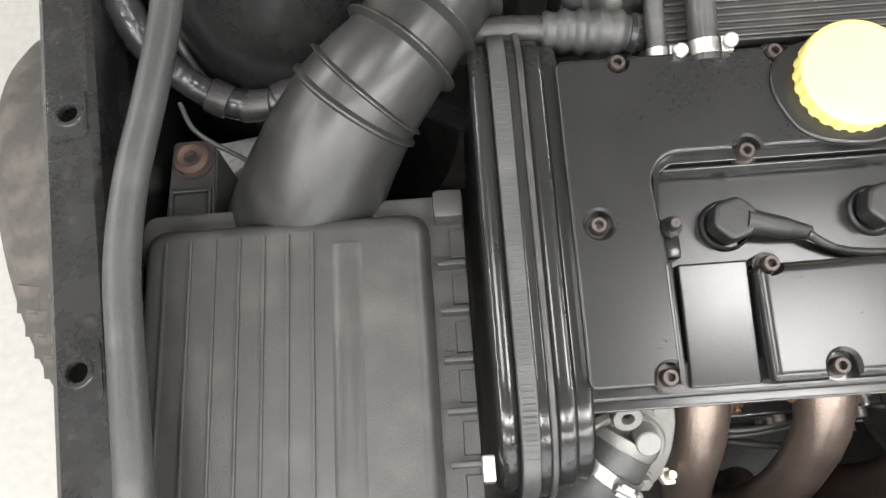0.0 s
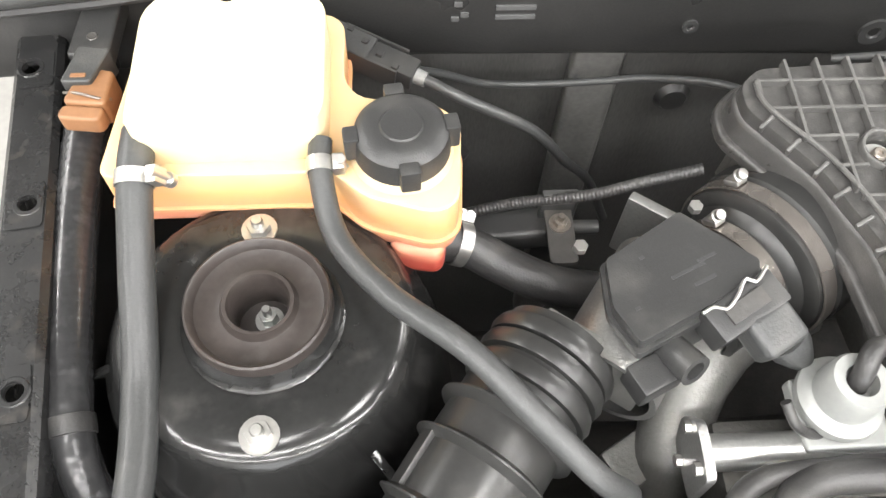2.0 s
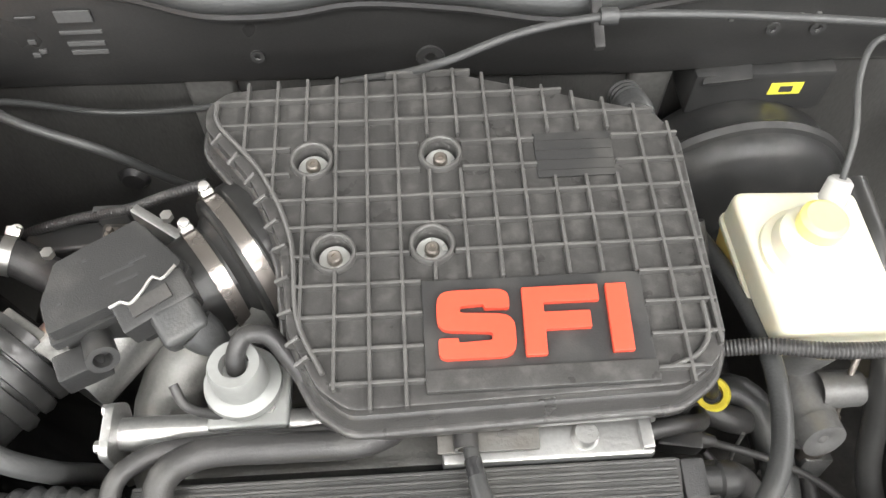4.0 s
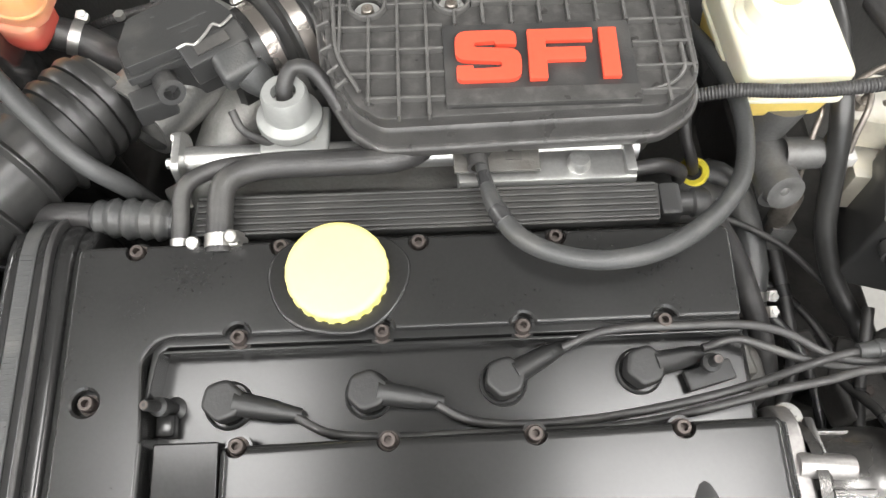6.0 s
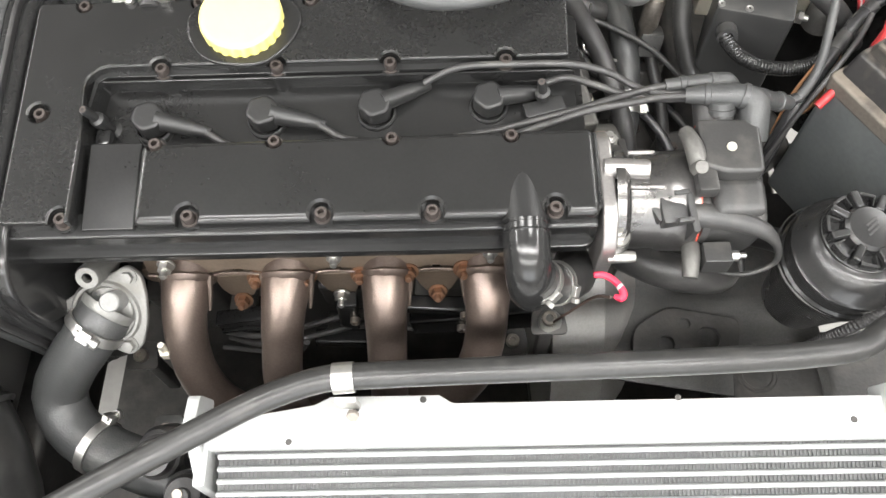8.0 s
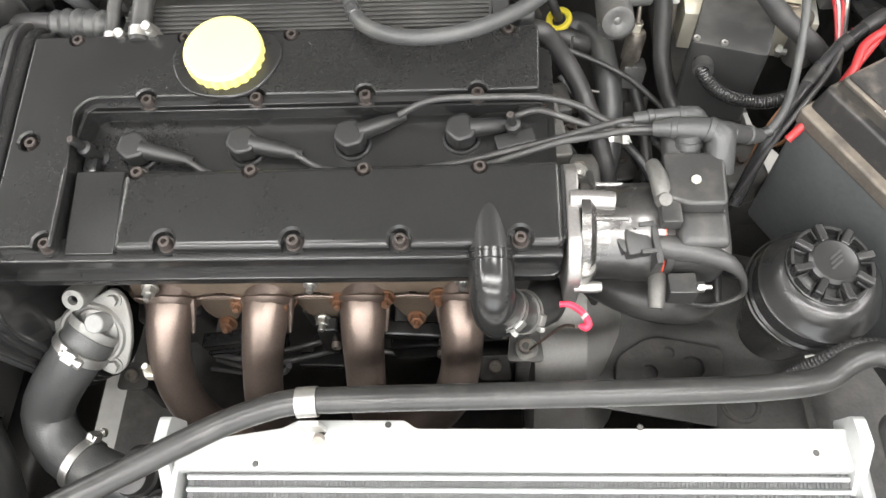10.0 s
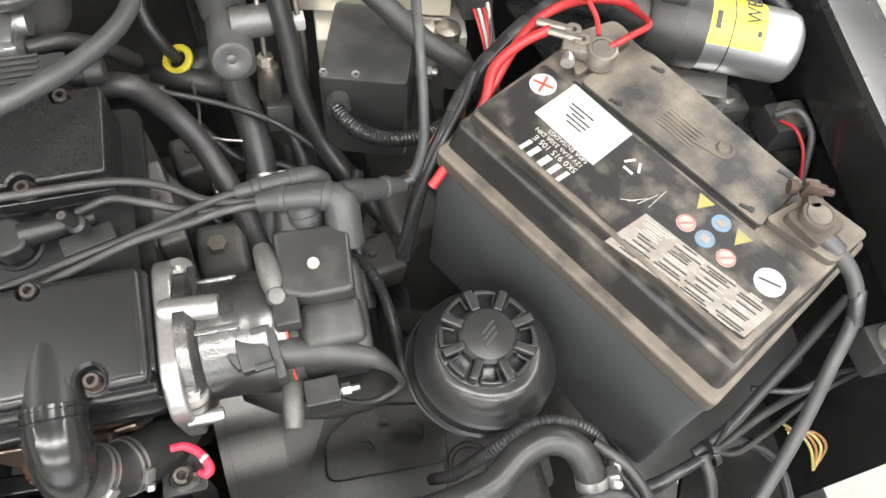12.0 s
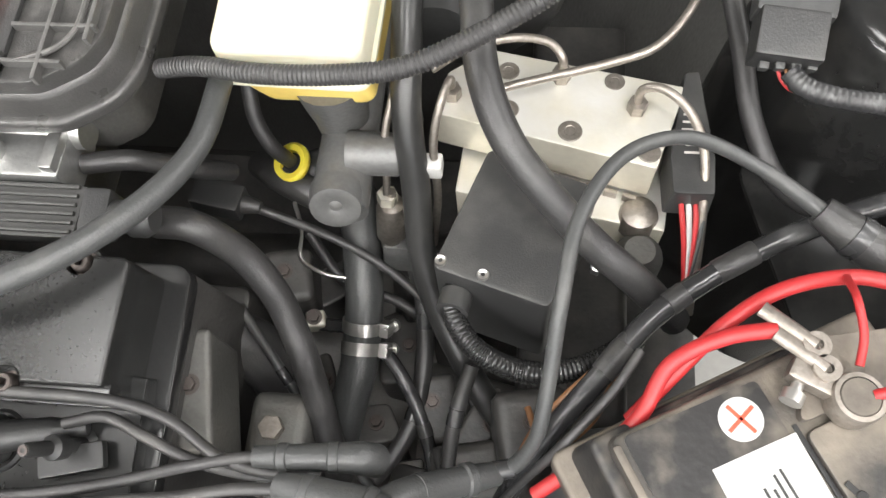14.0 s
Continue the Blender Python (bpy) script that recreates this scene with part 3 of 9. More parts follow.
def car_body():
    body = thing("car", pose(0.09, 0, 0.5), "black car with an open engine bay and its front wings removed", "car")
    inv = pose(-0.09, 0, -0.5)
    # left rail, folded sheet with bolt holes
    a = math.degrees(math.atan(0.146))
    m = inv @ pose(-0.475, -0.45, 0.868, 0, 0, a)
    k = math.cos(radians(a))
    holes = [((y + 0.45) / k, x) for y, x in ((-0.34, -0.0035), (-0.11, -0.0015), (0.049, 0.0005), (0.186, 0.003), (0.31, 0.002), (0.425, -0.0035))]
    bm = holed_strip(1.15, 0.0128, 0.06, holes, 0.0058)
    bm.transform(m)
    rail = part("wing_rail", bm, M_SCRATCHED, body, "black sheet-metal rail with bolt holes", sheet=True)
    for y, x in holes:
        plate = rounded([(-0.0118, -0.018), (0.0118, -0.018), (0.0118, 0.016), (-0.0118, 0.016)], 0.004)
        cutter = [(0.0066 * math.cos(2 * math.pi * k / 20), 0.0066 * math.sin(2 * math.pi * k / 20)) for k in range(20)]
        seat = part("bolt_seat", prism(plate, 0.0003, 0.0011, m @ pose(0, y, 0), 0.0004), M_SCRATCHED, rail, "raised bolt seat")
        carve(seat, prism(cutter, -0.004, 0.006, m @ pose(x, y, 0), 0))
        pad = lathe([(0.0062, 0.0004), (0.0085, 0.0004), (0.0095, -0.0004)], m @ pose(x, y, 0.0013), 20)
        part("bolt_pad", pad, M_SCRATCHED, rail)
    # right rail
    m2 = inv @ pose(0.7048, -0.27, 0.858, 0, 0, -a)
    bm = holed_strip(0.968, 0.02, 0.06, [((y + 0.27) / k, 0.0) for y in (-0.2, 0.13, 0.3)], 0.006)
    bm.transform(m2)
    part("wing_rail", bm, M_BODY, body, "black painted rail", sheet=True)
    # inner wing sheets, leaning down to the chassis legs
    for x0, start, s in ((-0.4985, -0.45, 1), (0.6985, -0.27, -1)):
        bm = bmesh.new()
        for z0, z1, d0, d1 in ((0.815, 0.6, 0.0, 0.035), (0.6, 0.42, 0.035, 0.045)):
            n = 14
            for i in range(n):
                y0, y1 = start + (0.65 - start) * i / n, start + (0.65 - start) * (i + 1) / n
                q = []
                for y, z, d in ((y0, z0, d0), (y1, z0, d0), (y1, z1, d1), (y0, z1, d1)):
                    q.append(bm.verts.new((x0 - s * 0.146 * (y + 0.45) + s * d + s * 0.022, y, z)))
                bm.faces.new(q)
        bmesh.ops.remove_doubles(bm, verts=bm.verts, dist=0.0005)
        bm.transform(inv)
        part("inner_wing", bm, M_BODY, body)
    # strut towers
    for x, y, z in ((-0.432, 0.227, 0.867), (0.632, 0.262, 0.867)):
        tower = part("strut_tower", lathe(tower_profile(), inv @ pose(x, y, z), 56), M_BODY, body, "glossy black strut tower")
        bm = lathe([(0.0, -0.032), (0.0162, -0.032), (0.0168, -0.003), (0.018, 0.0), (0.0202, 0.0), (0.0212, -0.003), (0.0225, -0.0048), (0.03, -0.0062), (0.0365, -0.0042), (0.0388, 0.0014), (0.04, 0.0024), (0.0412, 0.0014), (0.0418, -0.002), (0.042, -0.007), (0.04, -0.009)], inv @ pose(x, y, z + 0.0215), 56)
        part("strut_bearing", bm, M_BEARING, tower, "worn brownish rubber strut bearing")
        part("bearing_collar", lathe([(0.0395, -0.007), (0.0415, -0.0075), (0.0424, -0.0095), (0.0436, -0.0155), (0.047, -0.019), (0.0505, -0.0205), (0.052, -0.0225), (0.052, -0.03)], inv @ pose(x, y, z + 0.0215), 56), M_BODY, tower, "glossy black collar")
        part("piston_nut", nut_on_stud(0.0055, 0.009, inv @ pose(x + 0.002, y + 0.002, z - 0.008), 0.0085), M_ALU, tower)
        for dx, dy in ((0.003, -0.071), (-0.006, 0.058)):
            part("tower_nut", nut_on_stud(0.0075, 0.0065, inv @ pose(x + dx, y + dy, z + 0.004), 0.011), M_ZINC, tower)
        for t in range(3):
            aa = radians(70 + 120 * t)
            part("press_mark", box(0.03, 0.006, 0.004, inv @ pose(x + 0.1 * math.cos(aa), y + 0.1 * math.sin(aa), z - 0.03, 0, 20, math.degrees(aa)), 0.0015), M_BODY, tower)
    # bulkhead: lower panel and the overhanging water guard
    part("bulkhead", box(1.45, 0.02, 0.62, inv @ pose(0.09, 0.51, 0.53), 0.002), M_DUSTSHEET, body, "black sheet-metal bulkhead")
    n = 40
    bm = bmesh.new()
    rows = []
    for i in range(n + 1):
        x = -0.66 + 1.46 * i / n
        yy = guard_line(x)
        rows.append([bm.verts.new((x, y, z)) for y, z in ((0.496, 0.828), (yy + 0.004, 0.826), (yy, 0.832), (yy + 0.001, 0.9), (yy + 0.006, 0.926), (yy + 0.03, 0.93))])
    for p, q in zip(rows, rows[1:]):
        for j in range(5):
            bm.faces.new((p[j], q[j], q[j + 1], p[j + 1]))
    bm.transform(inv)
    guard = part("water_guard", bm, M_GUARD, body, "black plastic water guard with moulded marks")
    for x, z, r in ((-0.342, 0.897, 0.011), (-0.126, 0.858, 0.006), (0.02, 0.853, 0.012), (0.35, 0.87, 0.007), (0.31, 0.872, 0.006)):
        part("dimple", lathe([(r * 0.35, 0.0008), (r * 0.5, 0.0022), (r, 0.0022), (r * 1.05, 0)], inv @ pose(x, guard_line(x) + 0.0005, z, 90), 20), M_SATIN, guard)
    for x, z, w, h in ((-0.262, 0.905, 0.028, 0.011), (-0.262, 0.889, 0.034, 0.003), (-0.262, 0.877, 0.03, 0.004), (-0.262, 0.868, 0.03, 0.004), (-0.305, 0.88, 0.006, 0.004), (-0.3, 0.87, 0.006, 0.004), (-0.3, 0.905, 0.016, 0.0015), (-0.307, 0.866, 0.006, 0.004)):
        part("moulded_mark", box(w, 0.002, h, inv @ pose(x, guard_line(x) - 0.0002, z), 0.0004), M_WIPER, guard)
    for x in (0.02, 0.028, 0.05, 0.058, 0.27, 0.33, 0.345, 0.42):
        part("moulded_mark", box(0.004, 0.002, 0.003, inv @ pose(x, guard_line(x) - 0.0002, 0.905 - 0.02 * (x > 0.2)), 0.0004), M_ALU, guard)
    # sound pad seams on the bulkhead, coloured pale for the gloss reflection there
    for x, w in ((-0.182, 0.045), (0.23, 0.04)):
        part("bulkhead_rib", box(w, 0.02, 0.5, inv @ pose(x, 0.495, 0.57), 0.008, segs=3), M_SHEEN, body)
    for x, z in ((-0.1, 0.74), (-0.3, 0.66)):
        part("plug", lathe([(0, 0.007), (0.012, 0.006), (0.017, 0.0), (0.018, -0.003)], inv @ pose(x, 0.5, z, 90), 20), M_RUBBER, body)
    # cowl behind the seal
    part("cowl", prism([(-0.7, 0.475), (0.88, 0.475), (0.88, 0.9), (-0.7, 0.9)], 0.905, 0.925, inv, 0.002), M_WIPER, body, "grey plastic cowl panel")
    for i in range(9):
        part("cowl_rib", box(0.1, 0.004, 0.004, inv @ pose(-0.4 + 0.13 * i, 0.53, 0.927), 0.001), M_SATIN, body)
    seal = [(-0.66, 0.43, 0.925), (-0.52, 0.445, 0.93), (-0.44, 0.462, 0.934), (-0.335, 0.487, 0.936), (-0.222, 0.473, 0.936), (-0.15, 0.448, 0.935), (-0.09, 0.447, 0.935), (-0.04, 0.456, 0.935), (0.04, 0.447, 0.935), (0.12, 0.43, 0.935), (0.2, 0.442, 0.936), (0.28, 0.458, 0.936), (0.4, 0.465, 0.936), (0.84, 0.44, 0.93)]
    bm = tube(seal, 0.0115, 14)
    bm.transform(inv)
    part("bonnet_seal", bm, M_HOSE, body, "grey rubber bonnet seal")
    bm = tube([(x, y - 0.004, z - 0.013) for x, y, z in seal], 0.0045, 8)
    bm.transform(inv)
    part("seal_lip", bm, M_RUBBER, body)
    # chassis legs, lower cross tubes and front panel
    for x in (-0.4, 0.44):
        leg = part("chassis_leg", box(0.1, 1.2, 0.12, inv @ pose(x, 0.05, 0.46), 0.012, segs=3), M_DARK, body, "dusty black chassis leg")
        for y in (-0.16, -0.02, 0.1):
            part("access_hole", lathe([(0, -0.004), (0.014, -0.004), (0.017, 0.0008), (0.02, 0.0008), (0.022, -0.001)], inv @ pose(x - 0.02, y, 0.521), 18), M_DARK, leg)
    part("cross_tube", tube([(-0.45, -0.33, 0.36), (0.0, -0.34, 0.35), (0.5, -0.33, 0.36)], 0.04, 14), M_DARK, body).matrix_local = inv
    part("cross_tube", tube([(-0.4, 0.3, 0.3), (0.0, 0.28, 0.29), (0.44, 0.3, 0.3)], 0.05, 14), M_DARK, body).matrix_local = inv
    part("front_panel", prism(rounded([(-0.6, -0.42), (0.6, -0.42), (0.6, -0.365), (0.5, -0.355), (-0.42, -0.355), (-0.6, -0.365)], 0.01), 0.7, 0.725, inv, 0.004), M_SATIN, body, "black front panel")
    part("front_panel_lip", prism([(-0.6, -0.362), (0.6, -0.362), (0.6, -0.35), (-0.6, -0.35)], 0.62, 0.74, inv, 0.003), M_SATIN, body)
    # sloping inner sheet beside the front right leg
    part("leg_gusset", prism(rounded([(0.24, -0.16), (0.5, -0.2), (0.5, 0.06), (0.36, 0.05), (0.27, -0.04)], 0.015), 0.0, 0.004, inv @ pose(0, 0, 0.545, 6, 2, 0), 0.0015), M_DUSTSHEET, body)
    slot = part("slotted_bracket", prism(rounded([(0.285, -0.15), (0.4, -0.155), (0.41, -0.1), (0.33, -0.085), (0.29, -0.11)], 0.012), 0.0, 0.006, inv @ pose(0, 0, 0.552, 6, 2, 0), 0.002), M_DARK, body, "black pressed bracket with slots")
    tool = bmesh.new()
    for x, y, r in ((0.372, -0.122, 0.013), (0.325, -0.128, 0.009), (0.348, -0.105, 0.006)):
        lathe([(0, -0.01), (r, -0.01), (r, 0.02), (0, 0.02)], inv @ pose(0, 0, 0.552, 6, 2, 0) @ pose(x, y, 0), 24, tool)
    carve(slot, tool)
    part("battery_tray", prism(rounded([(0.42, 0.03), (0.53, -0.25), (0.72, -0.16), (0.64, 0.08)], 0.02), 0.655, 0.675, inv, 0.004), M_SATIN, body, "black battery tray")
    part("corner_sheet", prism(rounded([(0.57, 0.0), (0.72, -0.05), (0.74, 0.16), (0.52, 0.2)], 0.02), 0.755, 0.76, inv, 0.002), M_BODY, body)
    part("corner_sheet", prism(rounded([(0.5, -0.38), (0.7, -0.38), (0.7, -0.12), (0.62, -0.16)], 0.02), 0.6, 0.61, inv, 0.002), M_BODY, body)
    # dark sheets added below the engine to hide the floor and keep gaps dark
    part("dark_backing", prism(rounded([(-0.42, -0.4), (0.24, -0.4), (0.24, 0.5), (-0.42, 0.5)], 0.03), 0.2, 0.206, inv, 0.002), M_DARK, body)
    part("dark_backing", prism(rounded([(0.24, -0.41), (0.7, -0.41), (0.7, -0.03), (0.24, -0.03)], 0.03), 0.3, 0.306, inv, 0.002), M_DARK, body)
    part("dark_backing", prism(rounded([(0.24, -0.02), (0.62, -0.02), (0.62, 0.5), (0.24, 0.5)], 0.03), 0.212, 0.218, inv, 0.002), M_DARK, body)
    part("front_valance", prism([(-0.6, -0.43), (0.72, -0.43), (0.72, -0.415), (-0.6, -0.415)], 0.2, 0.71, inv, 0.003), M_SATIN, body)
    part("floor_pan", prism([(-0.62, 0.5), (0.8, 0.5), (0.8, 2.6), (-0.62, 2.6)], 0.2, 0.22, inv, 0.002), M_DARK, body)
    return body


def guard_line(x):
    """How far back the water guard stands at x."""
    pts = [(-0.66, 0.452), (-0.44, 0.468), (-0.335, 0.47), (-0.2, 0.468), (-0.1, 0.466), (0.05, 0.462), (0.2, 0.456), (0.4, 0.464), (0.8, 0.45)]
    for (xa, ya), (xb, yb) in zip(pts, pts[1:]):
        if xa <= x <= xb:
            return ya + (yb - ya) * (x - xa) / (xb - xa)
    return 0.46


# ---------------------------------------------------------------- front wheel
def wheel():
    w = thing("front_wheel", pose(-0.7, 0.2, 0.29, 0, 90, 8), "dusty front wheel with a worn treaded tyre on the floor", "wheel")
    part("tyre", lathe([(0.17, -0.08), (0.2, -0.092), (0.25, -0.098), (0.275, -0.09), (0.288, -0.07), (0.291, 0), (0.288, 0.07), (0.275, 0.09), (0.25, 0.098), (0.2, 0.092), (0.17, 0.08)], None, 72), M_TYRE, w)
    part("rim", lathe([(0, -0.03), (0.05, -0.035), (0.12, -0.02), (0.16, -0.06), (0.175, -0.085), (0.172, 0.085), (0.16, 0.05)], None, 36), M_STEEL, w)
    block = box(0.022, 0.03, 0.004, None, 0.0012)
    first = part("tread_block", block, M_TYRE, w)
    first.matrix_local = pose(0, 0, 0)
    k = 0
    for i in range(26):
        a = -2.6 + i * 0.09
        for j, zc in enumerate((-0.072, -0.036, 0.0, 0.036, 0.072)):
            r = 0.2905 if abs(zc) < 0.05 else 0.2865
            ob = first if k == 0 else first.copy()
            if k:
                scene.collection.objects.link(ob)
            aa = a + (0.03 if j % 2 else 0)
            ob.matrix_local = pose(r * math.cos(aa), r * math.sin(aa), zc, 0, 0, math.degrees(aa)) @ pose(0, 0, 0, 0, 90, 0) @ pose(0, 0, 0, 0, 0, 18 if j % 2 else -18)
            k += 1
    return w


# ---------------------------------------------------------------- air filter box
def airbox():
    ab = thing("air_filter_box", pose(-0.42, -0.13, 0.62), "dusty black plastic air filter box with a ribbed lid", "air filter box")
    inv = pose(0.42, 0.13, -0.62)
    base = rounded([(-0.526, -0.29), (-0.312, -0.29), (-0.312, 0.008), (-0.526, 0.008)], 0.012)
    part("lower_case", prism(rounded([(-0.515, -0.28), (-0.325, -0.28), (-0.325, 0.0), (-0.515, 0.0)], 0.012), 0.62, 0.795, inv, 0.003), M_AIRBOX, ab)
    part("rim", prism(base, 0.785, 0.8, inv, 0.003), M_AIRBOX, ab)
    lid = part("lid", prism(rounded([(-0.522, -0.286), (-0.334, -0.286), (-0.334, -0.004), (-0.522, -0.004)], 0.016), 0.8, 0.822, inv, 0.007, segs=4, top=rounded([(-0.514, -0.278), (-0.338, -0.278), (-0.34, -0.014), (-0.512, -0.014)], 0.016)), M_AIRBOX, ab, "dusty ribbed plastic lid")
    for i in range(7):
        x = -0.5 + i * 0.0153
        part("rib", box(0.0022, 0.25, 0.003, inv @ pose(x, -0.146, 0.8222), 0.0008), M_AIRBOX, lid)
    for x, w in ((-0.387, 0.026), (-0.355, 0.018)):
        part("flute", tube([(x, -0.27, 0.8165), (x, -0.03, 0.8165)], w / 2, 18, flat=0.62), M_AIRBOX, lid).matrix_local = inv
    for i in range(9):
        y = -0.012 - i * 0.031
        part("rim_tooth", box(0.018, 0.0035, 0.012, inv @ pose(-0.322, y, 0.8035), 0.001), M_AIRBOX, ab)
        part("rim_pocket", box(0.01, 0.02, 0.004, inv @ pose(-0.3175, y - 0.0155, 0.7995), 0.001), M_PLASTIC, ab)
    for y in (-0.17, -0.25):
        part("lid_clip", box(0.008, 0.016, 0.022, inv @ pose(-0.309, y, 0.795), 0.002), M_ZINC, ab, "bright spring clip")
    part("corner_block", box(0.02, 0.02, 0.03, inv @ pose(-0.322, -0.004, 0.8), 0.004), M_AIRBOX, ab)
    return ab


def filter_bracket():
    b = thing("mounting_bracket", pose(-0.502, 0.05, 0.75), "black steel bracket with a rusty mounting bolt", "bracket")
    inv = pose(0.502, -0.05, -0.75)
    part("strap", prism(rounded([(-0.52, 0.0), (-0.485, 0.0), (-0.487, 0.075), (-0.517, 0.075)], 0.005), 0.774, 0.778, inv, 0.001), M_PLASTIC, b)
    part("upright", box(0.034, 0.05, 0.07, inv @ pose(-0.502, 0.045, 0.74), 0.004), M_PLASTIC, b)
    part("flange", box(0.03, 0.006, 0.016, inv @ pose(-0.502, 0.006, 0.785), 0.002), M_PLASTIC, b)
    cup = part("bolt", lathe([(0, 0.002), (0.004, 0.002), (0.005, 0.007), (0.009, 0.0085), (0.0125, 0.006), (0.0135, 0.0)], inv @ pose(-0.502, 0.059, 0.778), 20), M_RUST, b, "rusty bolt with a deep socket")
    part("washer", lathe([(0, 0), (0.015, 0), (0.015, 0.002), (0, 0.002)], inv @ pose(-0.502, 0.059, 0.7775), 24), M_BEARING, cup)
    # black disc for the shade inside the socket
    part("socket", lathe([(0, 0.0005), (0.0036, 0.0005), (0.0038, 0.0)], inv @ pose(-0.502, 0.059, 0.7802), 16), M_BOOT, cup)
    part("fold", box(0.03, 0.003, 0.005, inv @ pose(-0.502, 0.034, 0.779), 0.0012), M_PLASTIC, b)
    for x in (-0.5155, -0.4885):
        part("side_fold", box(0.003, 0.034, 0.006, inv @ pose(x, 0.018, 0.779), 0.0012), M_PLASTIC, b)
    return b


def wing_fitting():
    """Lamp reflection in wavy black paint behind the filter box, built as bright bolted metal."""
    b = thing("paint_glint", pose(-0.45, 0.07, 0.69), "near-white lamp reflection on wavy black paint, with a bolted plate", "mount")
    inv = pose(0.45, -0.07, -0.69)
    part("plate", prism(rounded([(-0.518, 0.084), (-0.49, 0.066), (-0.462, 0.06), (-0.425, 0.078), (-0.415, 0.108), (-0.47, 0.113), (-0.518, 0.106)], 0.005), 0.704, 0.712, inv, 0.002), M_GLINT, b)
    part("boss", lathe([(0.004, 0.006), (0.0115, 0.006), (0.0125, 0.0), (0.013, -0.01)], inv @ pose(-0.466, 0.082, 0.716), 20), M_GLINT, b)
    part("bolt", hexhead(0.0065, 0.006, inv @ pose(-0.466, 0.082, 0.721), washer=0.012), M_STEEL, b)
    rng = random.Random(8)
    for i in range(6):
        x, y = -0.508 + 0.0163 * i, 0.1 - 0.0036 * (i % 4) + rng.uniform(-0.004, 0.004)
        part("glint_fold", box(rng.uniform(0.008, 0.016), rng.uniform(0.003, 0.007), rng.uniform(0.004, 0.009), inv @ pose(x, y, 0.7145, rng.uniform(-25, 25), rng.uniform(-25, 25), rng.uniform(-50, 50)), 0.0012), M_GLINT, b)
    for i in range(3):
        part("glint_rib", box(0.024, 0.0025, 0.006, inv @ pose(-0.486, 0.064 + i * 0.009, 0.715, 0, 0, 35), 0.001), M_GLINT, b)
    part("side_lug", prism(rounded([(-0.455, 0.066), (-0.438, 0.07), (-0.43, 0.086), (-0.45, 0.086)], 0.003), 0.711, 0.722, inv, 0.0015), M_GLINT, b)
    part("stem", box(0.04, 0.04, 0.1, inv @ pose(-0.45, 0.075, 0.65), 0.005), M_DARK, b)
    return b


# ---------------------------------------------------------------- intake duct, meter and boot
AX = Vector((0.585, 0.81, 0.0)).normalized()


def duct():
    pts = [(-0.442, -0.006, 0.72), (-0.431, 0.004, 0.755), (-0.412, 0.024, 0.793), (-0.376, 0.063, 0.834), (-0.346, 0.09, 0.848), (-0.3135, 0.135, 0.853), (-0.284, 0.175, 0.853), (-0.258, 0.21, 0.853)]
    d = thing("air_intake_duct", Matrix.Translation(pts[0]), "ribbed black rubber air intake duct with a dull sheen", "air duct")
    o = Vector(pts[0])
    loc = [Vector(p) - o for p in pts]
    part("hose", tube(loc, [0.054, 0.0525, 0.049, 0.0428, 0.0365, 0.0355, 0.0355, 0.035], 36), M_DUCT, d)
    for u, r, w in ((0.425, 0.0445, 0.006), (0.465, 0.043, 0.004), (0.576, 0.0405, 0.005), (0.636, 0.0405, 0.005), (0.726, 0.0405, 0.005), (0.8, 0.0405, 0.005)):
        m = along(loc, u)
        part("ring", lathe([(r - 0.009, -w * 1.1), (r - 0.0045, -w * 0.75), (r - 0.0005, -w * 0.32), (r + 0.0016, -w * 0.12), (r + 0.0016, w * 0.12), (r - 0.0005, w * 0.32), (r - 0.0045, w * 0.75), (r - 0.009, w * 1.1)], m, 44), M_DUCT, d)
    for u in (0.872, 0.92, 0.957):
        m = along(loc, u)
        part("bellow", lathe([(0.033, -0.006), (0.039, -0.005), (0.0405, 0), (0.039, 0.005), (0.033, 0.006)], m, 36), M_DUCT, d)
    for t in (30, -150):
        part("moulded_tab", box(0.004, 0.012, 0.034, along(loc, 0.683) @ pose(0, 0, 0, 0, 0, t) @ pose(0.0365, 0, 0), 0.001), M_DUCT, d)
    return d


